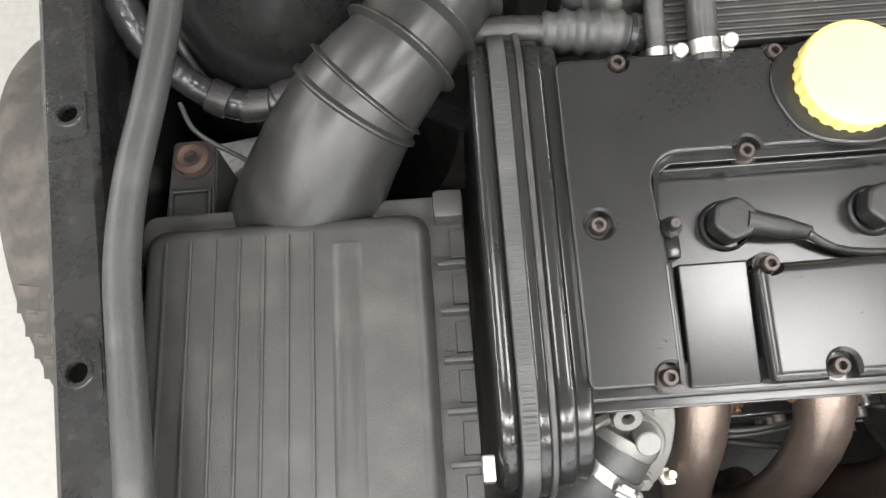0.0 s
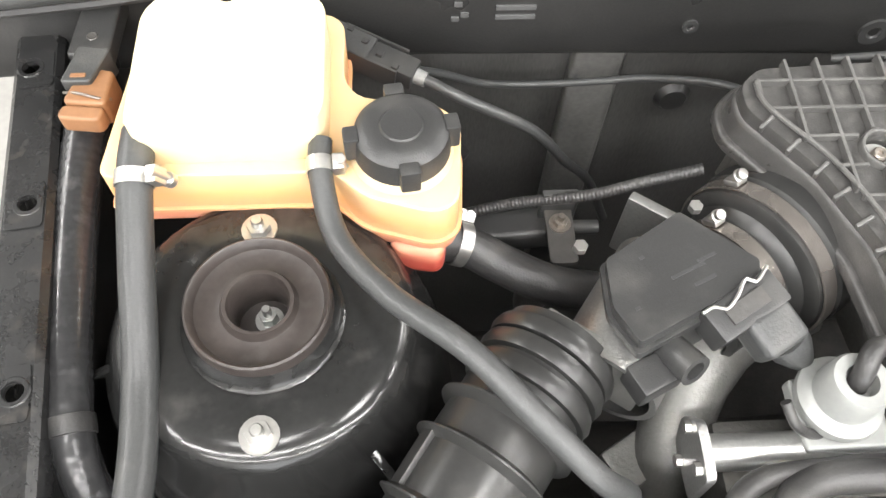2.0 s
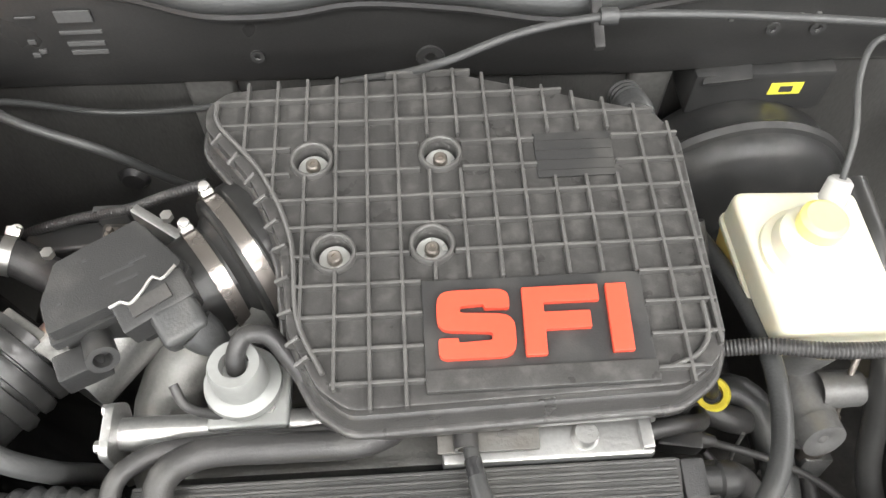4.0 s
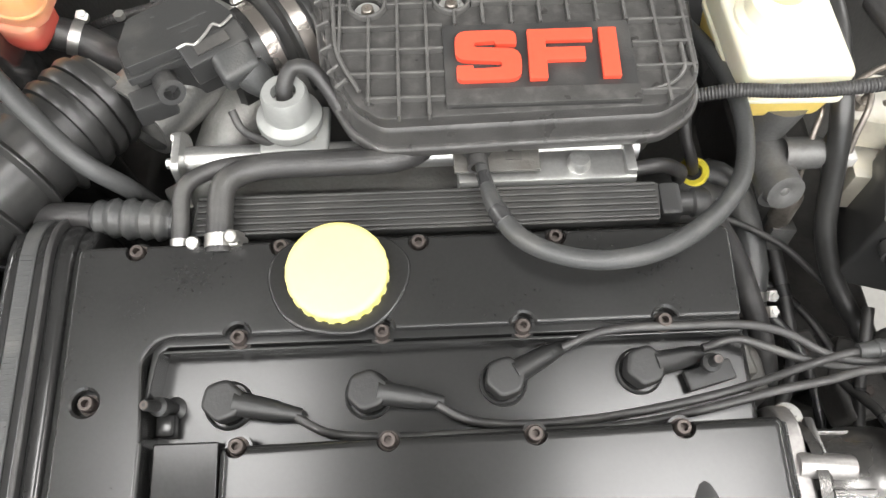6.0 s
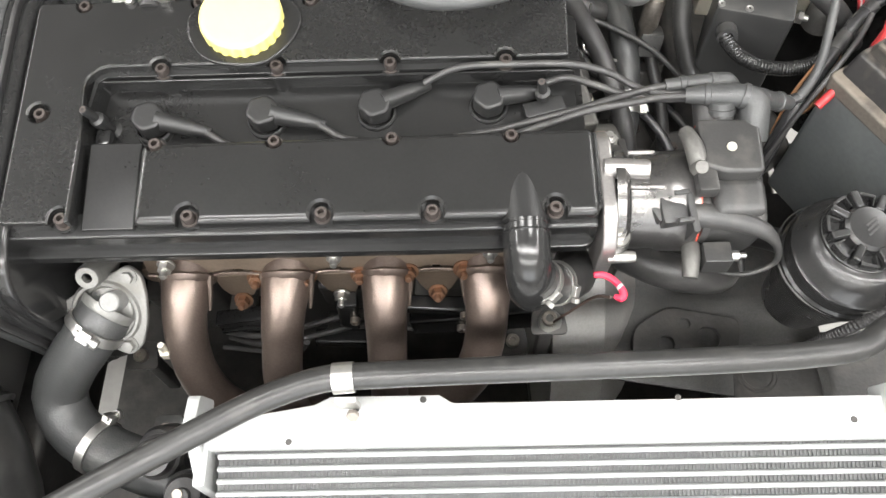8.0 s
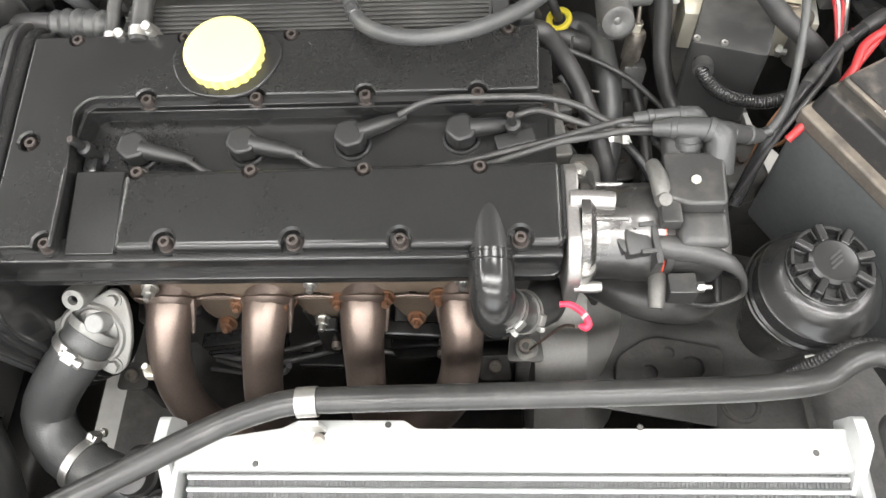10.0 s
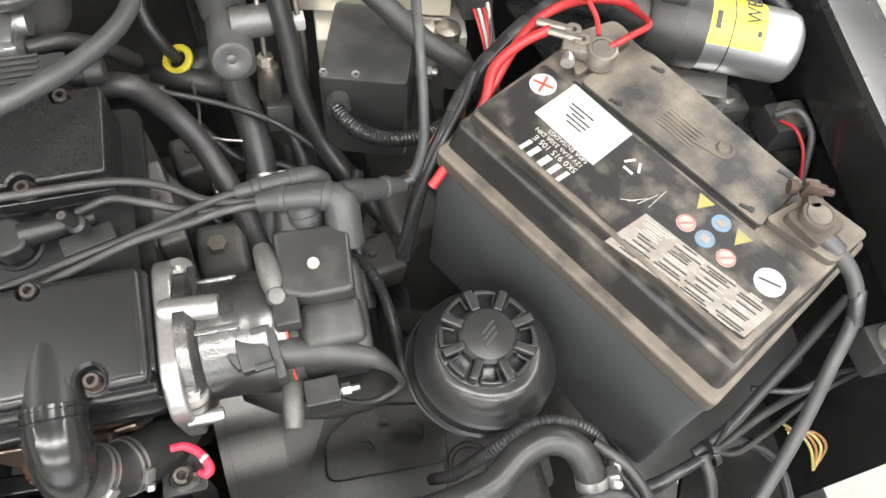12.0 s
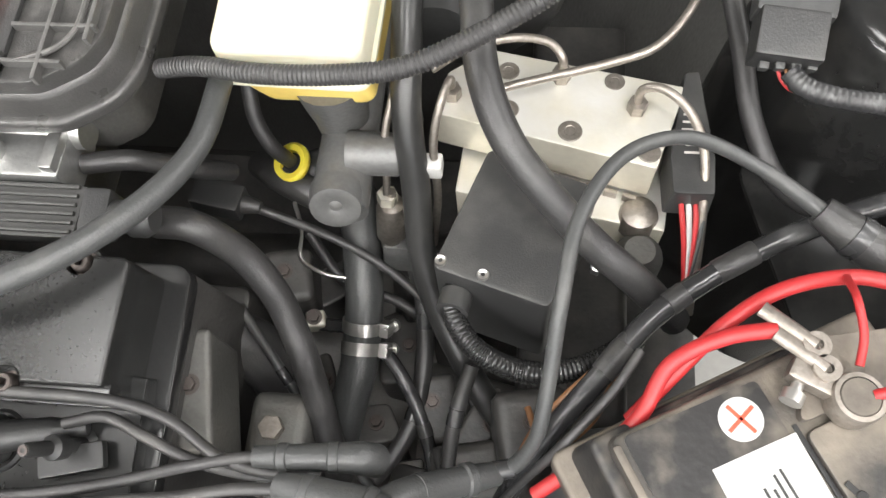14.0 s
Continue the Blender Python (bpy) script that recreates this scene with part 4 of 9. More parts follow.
def airflow_meter():
    c = Vector((-0.2, 0.235, 0.85))
    yaw = math.degrees(math.atan2(AX.y, AX.x))
    t = thing("airflow_meter", Matrix.Translation(c), "air flow meter with a black cover and aluminium housing", "air flow meter")
    inv = Matrix.Translation(-c)
    r = pose(0, 0, 0, 0, 0, yaw)
    part("housing", lathe([(0.03, -0.06), (0.034, -0.06), (0.034, 0.03), (0.03, 0.03)], frame_to((0, 0, -0.004), AX), 32), M_ALU, t, "cast aluminium housing")
    part("flange_plate", box(0.008, 0.07, 0.056, r @ pose(-0.052, 0.012, 0.0), 0.002), M_CASTLIGHT, t, "dull alloy flange")
    part("flange_plate", box(0.008, 0.075, 0.062, r @ pose(0.056, 0.006, -0.012), 0.002), M_ALU, t)
    top = [(-0.225, 0.187), (-0.152, 0.222), (-0.147, 0.236), (-0.186, 0.276), (-0.236, 0.245), (-0.237, 0.212)]
    tilt = inv @ Matrix.Translation((-0.19, 0.23, 0.9)) @ pose(0, 0, 0, -5, -6, 0) @ Matrix.Translation((0.19, -0.23, 0))
    part("body_block", prism(rounded(inset(top, 0.003), 0.003), -0.05, -0.008, tilt, 0.002), M_PLASTIC, t)
    lidp = part("cover", prism(rounded(inset(top, 0.0015), 0.003), -0.008, 0.001, tilt, 0.001), M_PLASTIC, t, "flat black plastic cover")
    part("cover_rim", prism(rounded(inset(top, -0.001), 0.003), -0.014, -0.0075, tilt, 0.001), M_PLASTIC, lidp)
    for x, y, w in ((-0.19, 0.232, 0.022), (-0.182, 0.225, 0.014), (-0.178, 0.24, 0.012), (-0.222, 0.21, 0.003), (-0.214, 0.243, 0.003)):
        part("print_bar", box(w, 0.0022, 0.0004, tilt @ pose(x, y, 0.0011, 0, 0, 24), 0.0001), M_HOSE, lidp)
    part("adjuster_tube", lathe([(0.005, -0.016), (0.009, -0.016), (0.01, 0.012), (0.006, 0.012), (0.006, 0.002), (0, 0.002)], inv @ pose(-0.199, 0.187, 0.884, 72, 0, 28), 20), M_PLASTIC, t)
    part("step_block", box(0.03, 0.02, 0.02, inv @ pose(-0.212, 0.181, 0.872, 0, 0, 26), 0.003), M_PLASTIC, t)
    sock = part("plug_socket", box(0.048, 0.022, 0.024, inv @ pose(-0.163, 0.21, 0.893, 8, -6, 30), 0.003), M_PLASTIC, t)
    wire = [(-0.189, 0.204, 0.9035), (-0.182, 0.207, 0.905), (-0.176, 0.205, 0.906), (-0.169, 0.212, 0.908), (-0.163, 0.221, 0.91), (-0.158, 0.219, 0.91), (-0.15, 0.228, 0.911)]
    part("spring_wire", tube([inv @ Vector(p) for p in wire], 0.0011, 8), M_ZINC, sock, "bent bright spring wire")
    # dark slab laid on top for the shade in the slot
    part("socket_slot", box(0.026, 0.01, 0.002, inv @ pose(-0.164, 0.207, 0.9055, 8, -6, 30), 0.0005), M_DARK, sock)
    boot = box(0.03, 0.026, 0.022, None, 0.006, segs=3)
    lathe([(0, 0.03), (0.0052, 0.03), (0.006, 0.024), (0.0092, 0.017), (0.0125, 0.008), (0.0135, -0.002), (0, -0.004)], frame_to((0.006, -0.008, -0.004), (0.34, -0.75, -0.5)), 20, boot)
    boot.transform(inv @ pose(-0.148, 0.198, 0.891, 14, -4, 30))
    part("plug_boot", boot, M_HOSE, t, "dusty grey rubber plug boot")
    for x, y in ((-0.245, 0.258), (-0.17, 0.284)):
        part("screw", hexhead(0.0045, 0.006, inv @ pose(x, y, 0.882)), M_ZINC, t)
    return t


def throttle_boot():
    ax = Vector((0.83, 0.56, 0.0)).normalized()
    c = Vector((-0.118, 0.272, 0.845))
    t = thing("throttle_boot", Matrix.Translation(c), "large black rubber boot held by two wide steel bands", "rubber boot")
    m = frame_to((0, 0, 0), ax)
    part("boot", lathe([(0.034, -0.07), (0.0385, -0.066), (0.0395, -0.04), (0.0395, -0.022), (0.043, -0.019), (0.0455, -0.016), (0.052, -0.0155), (0.0545, -0.014), (0.055, 0.001), (0.0575, 0.003), (0.058, 0.016), (0.053, 0.026), (0.05, 0.034), (0.048, 0.06)], m, 48), M_DUCT, t)
    for z, r, w in ((-0.03, 0.0398, 0.0105), (-0.006, 0.0552, 0.0105)):
        band = part("band", lathe([(r, -w / 2), (r + 0.0016, -w / 2), (r + 0.0016, w / 2), (r, w / 2)], m @ pose(0, 0, z), 56), M_BAND, t, "wide bright steel band")
        rad = Vector((-0.56 * 0.62, 0.83 * 0.62, 0.785)).normalized()
        at = ax * z + rad * (r + 0.004)
        k = Matrix.Translation(at) @ Matrix((ax, rad.cross(ax), rad)).transposed().to_4x4()
        part("housing", box(0.009, 0.011, 0.004, k, 0.001), M_ZINC, band)
        part("screw", lathe([(0, -0.007), (0.0024, -0.007), (0.0024, 0.004), (0.0042, 0.004), (0.0042, 0.0052), (0.0034, 0.0056), (0.0034, 0.009), (0, 0.0095)], k @ pose(0, 0, 0.002, 60), 12), M_ZINC, band)
    return t


# ---------------------------------------------------------------- intake plenum with its grid cover
PLENUM = [(-0.042, 0.126), (0.15, 0.131), (0.172, 0.145), (0.179, 0.16), (0.182, 0.304), (0.168, 0.328), (0.036, 0.369), (-0.126, 0.361), (-0.14, 0.348), (-0.14, 0.33), (-0.106, 0.285), (-0.085, 0.237), (-0.078, 0.176), (-0.06, 0.14)]


def spans(poly, axis, at):
    """Where the line through the outline at x or y = at runs inside it."""
    cuts = []
    for (xa, ya), (xb, yb) in zip(poly, poly[1:] + poly[:1]):
        p, q = ((xa, ya), (xb, yb)) if axis == 0 else ((ya, xa), (yb, xb))
        if (p[0] - at) * (q[0] - at) < 0:
            cuts.append(p[1] + (q[1] - p[1]) * (at - p[0]) / (q[0] - p[0]))
    cuts.sort()
    return list(zip(cuts[::2], cuts[1::2]))


def plenum():
    z = 0.918
    t = thing("intake_plenum", pose(0.02, 0.24, 0.8), "dark grey plastic intake plenum with a raised square grid", "intake plenum")
    inv = pose(-0.02, -0.24, -0.8)
    tilt = inv @ Matrix.Translation((0, 0.24, z)) @ pose(0, 0, 0, 3.0, 0, 0) @ Matrix.Translation((0, -0.24, 0))
    base = rounded(PLENUM, 0.006, 3)
    cover = part("cover", prism(base, -0.012, 0.0, tilt, 0.002), M_PLENUM, t, "dusty grey plastic cover")
    part("skirt", prism(inset(base, -0.005), -0.034, -0.009, tilt, 0.005, segs=3, top=inset(base, -0.0015)), M_PLENUM, t)
    part("ledge", prism(inset(base, -0.008), -0.036, -0.026, tilt, 0.003, segs=3), M_PLENUM, t)
    part("lower_body", prism(inset(base, 0.014), -0.09, -0.03, tilt, 0.008), M_GREYCAST, t, "grey cast lower body")
    panel = (0.002, 0.1325, 0.134, 0.203)
    plate = (0.082, 0.275, 0.134, 0.312)

    def clear(lo, hi, a0, a1):
        """What is left of a span outside the stretch a0 to a1."""
        out = []
        if lo < a0:
            out.append((lo, min(hi, a0)))
        if hi > a1:
            out.append((max(lo, a1), hi))
        return [s for s in out if s[1] - s[0] > 0.004] if a0 < hi and a1 > lo else [(lo, hi)]

    rail = 0.0052
    curve = [(-0.132, 0.347), (-0.1305, 0.332), (-0.0985, 0.288), (-0.078, 0.239), (-0.071, 0.18), (-0.056, 0.147)]
    outer = [(-0.042, 0.1245), (0.152, 0.1295), (0.17, 0.145), (0.1765, 0.16), (0.1795, 0.305), (0.1665, 0.3275), (0.036, 0.3708), (-0.124, 0.3628)] + curve
    wells = ((-0.066, 0.297), (0.019, 0.298), (-0.051, 0.226), (0.01, 0.229))
    for i in range(17):
        x = -0.131 + i * 0.0203
        for lo, hi in spans(outer, 0, x):
            cuts = [(lo, hi)]
            for r in (panel, plate):
                if r[0] < x < r[2]:
                    cuts = [q for s in cuts for q in clear(*s, r[1] if r is plate else 0.12, r[3])]
            for wx, wy in wells:
                if abs(x - wx) < 0.013:
                    cuts = [q for s in cuts for q in clear(*s, wy - 0.014, wy + 0.014)]
            for a, b in cuts:
                part("grid_rib", box(0.0023, b - a, 0.0066, tilt @ pose(x, (a + b) / 2, rail - 0.0033), 0.0007), M_PLENUMRIB, cover)
    for i in range(12):
        y = 0.1405 + i * 0.0207
        for lo, hi in spans(outer, 1, y):
            cuts = [(lo, hi)]
            for r in (panel, plate):
                if r[1] < y < r[3]:
                    cuts = [q for s in cuts for q in clear(*s, r[0], r[2])]
            for wx, wy in wells:
                if abs(y - wy) < 0.013:
                    cuts = [q for s in cuts for q in clear(*s, wx - 0.014, wx + 0.014)]
            for a, b in cuts:
                part("grid_rib", box(b - a, 0.0023, 0.0062, tilt @ pose((a + b) / 2, y, rail - 0.0033), 0.0007), M_PLENUMRIB, cover)
    holes = bmesh.new()
    for wx, wy in wells:
        lathe([(0, -0.0105), (0.0112, -0.0105), (0.0118, 0.02), (0, 0.02)], tilt @ pose(wx, wy, 0), 28, holes)
        part("bolt_well", lathe([(0.0116, -0.004), (0.0116, 0.0038), (0.0124, 0.0046), (0.0136, 0.0046), (0.0144, 0.0036), (0.0146, -0.001)], tilt @ pose(wx, wy, 0.0), 28), M_PLENUMRIB, cover)
        bolt = part("cover_bolt", lathe([(0, 0.0036), (0.0016, 0.0036), (0.0018, 0.0052), (0.0036, 0.0054), (0.0046, 0.0044), (0.005, 0.0)], tilt @ pose(wx, wy, -0.0066), 20), M_STEEL, cover, "dull domed bolt")
        part("bolt_washer", lathe([(0.0, 0.0014), (0.0098, 0.0013), (0.0102, 0.0), (0.0102, -0.004)], tilt @ pose(wx, wy, -0.0078), 24), M_WASHER, bolt, "bright washer")
    carve(cover, holes)
    # badge field and red letters
    x0, y0, x1, y1 = panel
    part("badge_field", prism(rounded([(x0, y0), (x1, y0), (x1, y1), (x0, y1)], 0.003), 0.0, 0.0034, tilt, 0.0008), M_PLASTIC, cover, "smooth black field")
    part("badge_step", box(x1 - x0, 0.013, 0.006, tilt @ pose((x0 + x1) / 2, y0 + 0.0065, 0.0025), 0.001), M_PLENUM, cover)
    part("data_plate", box(0.052, 0.036, 0.0015, tilt @ pose(0.108, 0.2935, 0.0012), 0.0004), M_PLASTIC, cover, "plain recessed data plate")
    for i in range(4):
        part("plate_line", box(0.05, 0.0006, 0.0008, tilt @ pose(0.108, 0.281 + i * 0.008, 0.0022), 0.0001), M_RUBBER, cover)
    for ch, pts in LETTERS.items():
        part("badge_letter", prism(pts, 0.0034, 0.0075, tilt @ pose(0.0, 0, 0), 0.0008), M_RED, cover, "raised red letter " + ch)
    # raised borders along the waisted edge and round the front corner
    corner = [(0.141, 0.1405), (0.158, 0.1475), (0.1665, 0.158), (0.168, 0.18)]
    for run in (curve, corner):
        bm = tube([(x, y, 0.0036) for x, y in run], 0.0016, 8)
        bm.transform(tilt)
        part("border_rib", bm, M_PLENUMRIB, cover)
    for k in range(10):
        u = 1 + (k + 0.5) / 10 * 3.8
        a, c = Vector(curve[int(u)]), Vector(curve[int(u) + 1])
        q, d = a.lerp(c, u - int(u)), (c - a).normalized()
        part("shoulder_rib", box(0.0105, 0.0026, 0.011, tilt @ pose(q.x + d.y * 0.0055, q.y - d.x * 0.0055, -0.0035, 0, 0, math.degrees(math.atan2(d.y, d.x)) + 90) @ pose(0, 0, 0, 0, -28), 0.0009), M_PLENUMRIB, cover)
    # rounded corner bead and hose pipe at the rear right
    part("rear_pipe", tube([(0.15, 0.345, 0.885), (0.168, 0.352, 0.875), (0.18, 0.38, 0.86), (0.182, 0.42, 0.84)], 0.014, 18, rib=0.001, pitch=0.007), M_HOSE, t).matrix_local = inv
    return t


def letter_shapes():
    """Outlines of the letters of the badge, laid out on its field."""
    w, h, s = 0.0455, 0.043, 0.0125
    x, y = 0.0105, 0.1505
    S = rounded([(0.001, 0), (w, 0), (w, 0.0262), (0.0135, 0.0285), (0.0135, 0.0325), (w * 0.6, 0.0332), (w * 0.62, 0.0305), (w * 0.94, 0.0302), (w * 0.94, h), (0, h), (0, 0.0178), (w - 0.0135, 0.0152), (w - 0.0135, 0.0105), (0.0125, 0.0098), (0.0125, 0.0128), (0.001, 0.0128)],
                [0.005, 0.009, 0.009, 0.002, 0.002, 0.001, 0.001, 0.0015, 0.009, 0.009, 0.008, 0.002, 0.002, 0.001, 0.001, 0.0015], 4)
    F = [(0, 0), (s, 0), (s, 0.0155), (w - 0.006, 0.0155), (w - 0.006, 0.0265), (s, 0.0265), (s, h - 0.0105), (w, h - 0.0105), (w, h), (0, h)]
    I = [(0, 0), (s, 0), (s, h), (0, h)]
    out = {}
    for ch, pts, dx in (("S", S, 0), ("F", F, 0.0505), ("I", I, 0.1005)):
        out[ch] = [(x + dx + px - 0.0015 * (1 - py / h), y + py) for px, py in pts]
    return out


LETTERS = letter_shapes()


# ---------------------------------------------------------------- coolant tank
def coolant_tank():
    t = thing("coolant_tank", pose(-0.44, 0.34, 0.85), "milky plastic coolant tank with orange coolant showing", "coolant tank")
    inv = pose(0.44, -0.34, -0.85)
    lo = [(-0.528, 0.303), (-0.39, 0.303), (-0.372, 0.285), (-0.33, 0.272), (-0.316, 0.28), (-0.312, 0.34), (-0.33, 0.356), (-0.375, 0.36), (-0.385, 0.375), (-0.385, 0.425), (-0.395, 0.435), (-0.452, 0.436), (-0.463, 0.428), (-0.474, 0.438), (-0.505, 0.436), (-0.519, 0.41)]
    part("body", prism(rounded(lo, 0.009, 3), 0.858, 0.905, inv, 0.006, segs=4), M_TANK, t)
    hi = [(-0.505, 0.311), (-0.4, 0.313), (-0.393, 0.325), (-0.394, 0.408), (-0.404, 0.418), (-0.446, 0.419), (-0.456, 0.409), (-0.466, 0.421), (-0.494, 0.421), (-0.507, 0.405)]
    part("upper_chamber", prism(rounded(hi, 0.012, 4), 0.895, 0.938, inv, 0.013, segs=6), M_TANK, t)
    part("filler_shoulder", lathe([(0.034, -0.02), (0.033, -0.003), (0.028, 0.006), (0.022, 0.009), (0, 0.009)], inv @ pose(-0.349, 0.316, 0.905), 36), M_TANK, t)
    part("sump", prism(rounded([(-0.36, 0.275), (-0.325, 0.268), (-0.318, 0.31), (-0.35, 0.32)], 0.01), 0.835, 0.862, inv, 0.006, segs=3), M_TANK, t)
    part("seam", prism(rounded(inset(lo, -0.0025), 0.009, 3), 0.8695, 0.8725, inv, 0.001), M_TANK, t)
    cap = part("cap", lathe([(0, 0.019), (0.016, 0.02), (0.023, 0.019), (0.0275, 0.015), (0.029, 0.0), (0.0, -0.002)], inv @ pose(-0.349, 0.314, 0.914), 40), M_PLASTIC, t, "dark grey screw cap")
    for k in range(4):
        part("cap_grip", box(0.009, 0.012, 0.018, inv @ pose(-0.349, 0.314, 0.923, 0, 0, 8 + 90 * k) @ pose(0.0295, 0, 0), 0.002), M_PLASTIC, cap)
    part("cap_disc", lathe([(0, 0.0012), (0.012, 0.0012), (0.013, 0)], inv @ pose(-0.349, 0.314, 0.934), 28), M_PLASTIC, cap)
    for x, y, z in ((-0.502, 0.308, 0.917), (-0.397, 0.303, 0.914)):
        part("nipple", lathe([(0.007, 0), (0.007, 0.02), (0.0055, 0.022), (0, 0.022)], inv @ pose(x, y + 0.012, z, 100), 16), M_PLASTIC, t)
    return t


def level_plug():
    t = thing("sensor_plug", pose(-0.37, 0.43, 0.87), "grey two-part plug on the tank level sensor", "connector")
    ax = Vector((0.85, -0.42, -0.12)).normalized()
    m = frame_to((0, 0, 0), ax)
    part("plug_half", box(0.024, 0.017, 0.036, m @ pose(0, 0, -0.017), 0.0025), M_HOSE, t)
    part("plug_half", box(0.019, 0.015, 0.036, m @ pose(0, 0, 0.018), 0.0025), M_PLASTIC, t)
    for i in range(4):
        part("latch", box(0.005, 0.02, 0.005, m @ pose(0.008 - 0.005 * i, 0, -0.02 + 0.014 * i), 0.001), M_PLASTIC, t)
    for sx in (-1, 1):
        part("side_rib", box(0.0022, 0.018, 0.05, m @ pose(sx * 0.011, 0, 0.0), 0.0008), M_PLASTIC, t)
    part("wire_seal", lathe([(0, 0.0), (0.006, 0.0), (0.0055, 0.008), (0, 0.008)], m @ pose(0, 0, 0.036), 14), M_SLEEVE, t)
    return t


car_body()
wheel()
airbox()
filter_bracket()
wing_fitting()
duct()
airflow_meter()
throttle_boot()
plenum()
coolant_tank()
level_plug()

# left-hand hoses and looms
hose("wire", "black wire from the air flow meter plug", [(-0.149, 0.158, 0.888), (-0.143, 0.148, 0.88), (-0.13, 0.146, 0.868), (-0.115, 0.148, 0.858), (-0.1, 0.15, 0.84)], 0.003, M_RUBBER, "wire")
hose("coolant_hose", "grey rubber coolant hose clamped to the tank", [(-0.502, 0.325, 0.918), (-0.502, 0.3, 0.915), (-0.5, 0.25, 0.895), (-0.496, 0.19, 0.872), (-0.492, 0.13, 0.868), (-0.497, 0.06, 0.87), (-0.505, 0.0, 0.87), (-0.506, -0.052, 0.87), (-0.499, -0.11, 0.87), (-0.49, -0.177, 0.87), (-0.485, -0.26, 0.86), (-0.48, -0.36, 0.8)], 0.0102, M_HOSE, clamps=[(0.1, 20)])
hose("coolant_hose", "grey rubber hose running down from the tank", [(-0.397, 0.318, 0.916), (-0.397, 0.3, 0.912), (-0.388, 0.262, 0.9), (-0.36, 0.222, 0.905), (-0.318, 0.185, 0.91), (-0.283, 0.15, 0.9), (-0.252, 0.124, 0.88), (-0.231, 0.122, 0.85), (-0.226, 0.135, 0.8), (-0.224, 0.145, 0.76)], 0.0072, M_HOSE, clamps=[(0.1, 0)])
hose("coolant_hose", "black rubber elbow hose under the coolant tank", [(-0.33, 0.3, 0.83), (-0.308, 0.3, 0.82), (-0.285, 0.29, 0.812), (-0.25, 0.272, 0.81), (-0.21, 0.27, 0.8)], 0.0145, M_RUBBER, clamps=[(0.2, 30)])
hose("wiring_loom", "thick black taped wiring loom along the wing", [(-0.56, 0.43, 0.87), (-0.562, 0.38, 0.862), (-0.56, 0.3, 0.85), (-0.547, 0.2, 0.845), (-0.54, 0.165, 0.84), (-0.527, 0.135, 0.82), (-0.505, 0.118, 0.79), (-0.47, 0.104, 0.775), (-0.445, 0.104, 0.775), (-0.42, 0.112, 0.775), (-0.38, 0.12, 0.76), (-0.3, 0.12, 0.7)], [0.0135, 0.014, 0.0142, 0.014, 0.0135, 0.0125, 0.0105, 0.012, 0.011, 0.0125, 0.011, 0.011], M_TAPE, "wiring loom", rib=0.00012, pitch=0.0065, bands=[(0.34, 0.006), (0.6, 0.008), (0.68, 0.012), (0.77, 0.01)])
hose("cable", "thin black cable beside the wing loom", [(-0.535, 0.36, 0.85), (-0.527, 0.29, 0.84), (-0.522, 0.2, 0.83), (-0.512, 0.15, 0.8), (-0.49, 0.12, 0.74)], 0.0035, M_RUBBER, "cable")
hose("cable", "thin grey cable near the filter bracket", [(-0.51, 0.1, 0.79), (-0.5, 0.08, 0.785), (-0.47, 0.065, 0.765), (-0.44, 0.055, 0.74), (-0.42, 0.04, 0.72)], 0.0018, M_HOSE, "cable")
hose("cable", "black cable from the sensor plug to the plenum", [(-0.345, 0.418, 0.868), (-0.32, 0.44, 0.84), (-0.28, 0.465, 0.8), (-0.239, 0.472, 0.79), (-0.19, 0.462, 0.803), (-0.151, 0.449, 0.82), (-0.1, 0.41, 0.85), (-0.08, 0.36, 0.87)], 0.0032, M_HOSE, "cable")
hose("cable", "grey cable sagging behind the air flow meter", [(-0.345, 0.418, 0.868), (-0.31, 0.4, 0.86), (-0.252, 0.396, 0.825), (-0.215, 0.41, 0.765), (-0.185, 0.423, 0.718), (-0.16, 0.42, 0.66)], 0.0042, M_HOSE, "cable")
hose("corrugated_conduit", "thin corrugated black conduit by the bulkhead", [(-0.33, 0.335, 0.79), (-0.305, 0.336, 0.803), (-0.271, 0.337, 0.814), (-0.218, 0.327, 0.838), (-0.185, 0.325, 0.855), (-0.15, 0.325, 0.868)], 0.0042, M_RUBBER, "conduit", rib=0.0002, pitch=0.0028)
hose("wiper_cable", "thin grey cable clipped along the bulkhead", [(-0.05, 0.4, 0.89), (0.0, 0.372, 0.925), (0.025, 0.362, 0.943), (0.08, 0.375, 0.955), (0.139, 0.38, 0.962), (0.2, 0.375, 0.965), (0.28, 0.36, 0.97), (0.4, 0.34, 0.97), (0.6, 0.32, 0.95)], 0.003, M_HOSE, "cable")


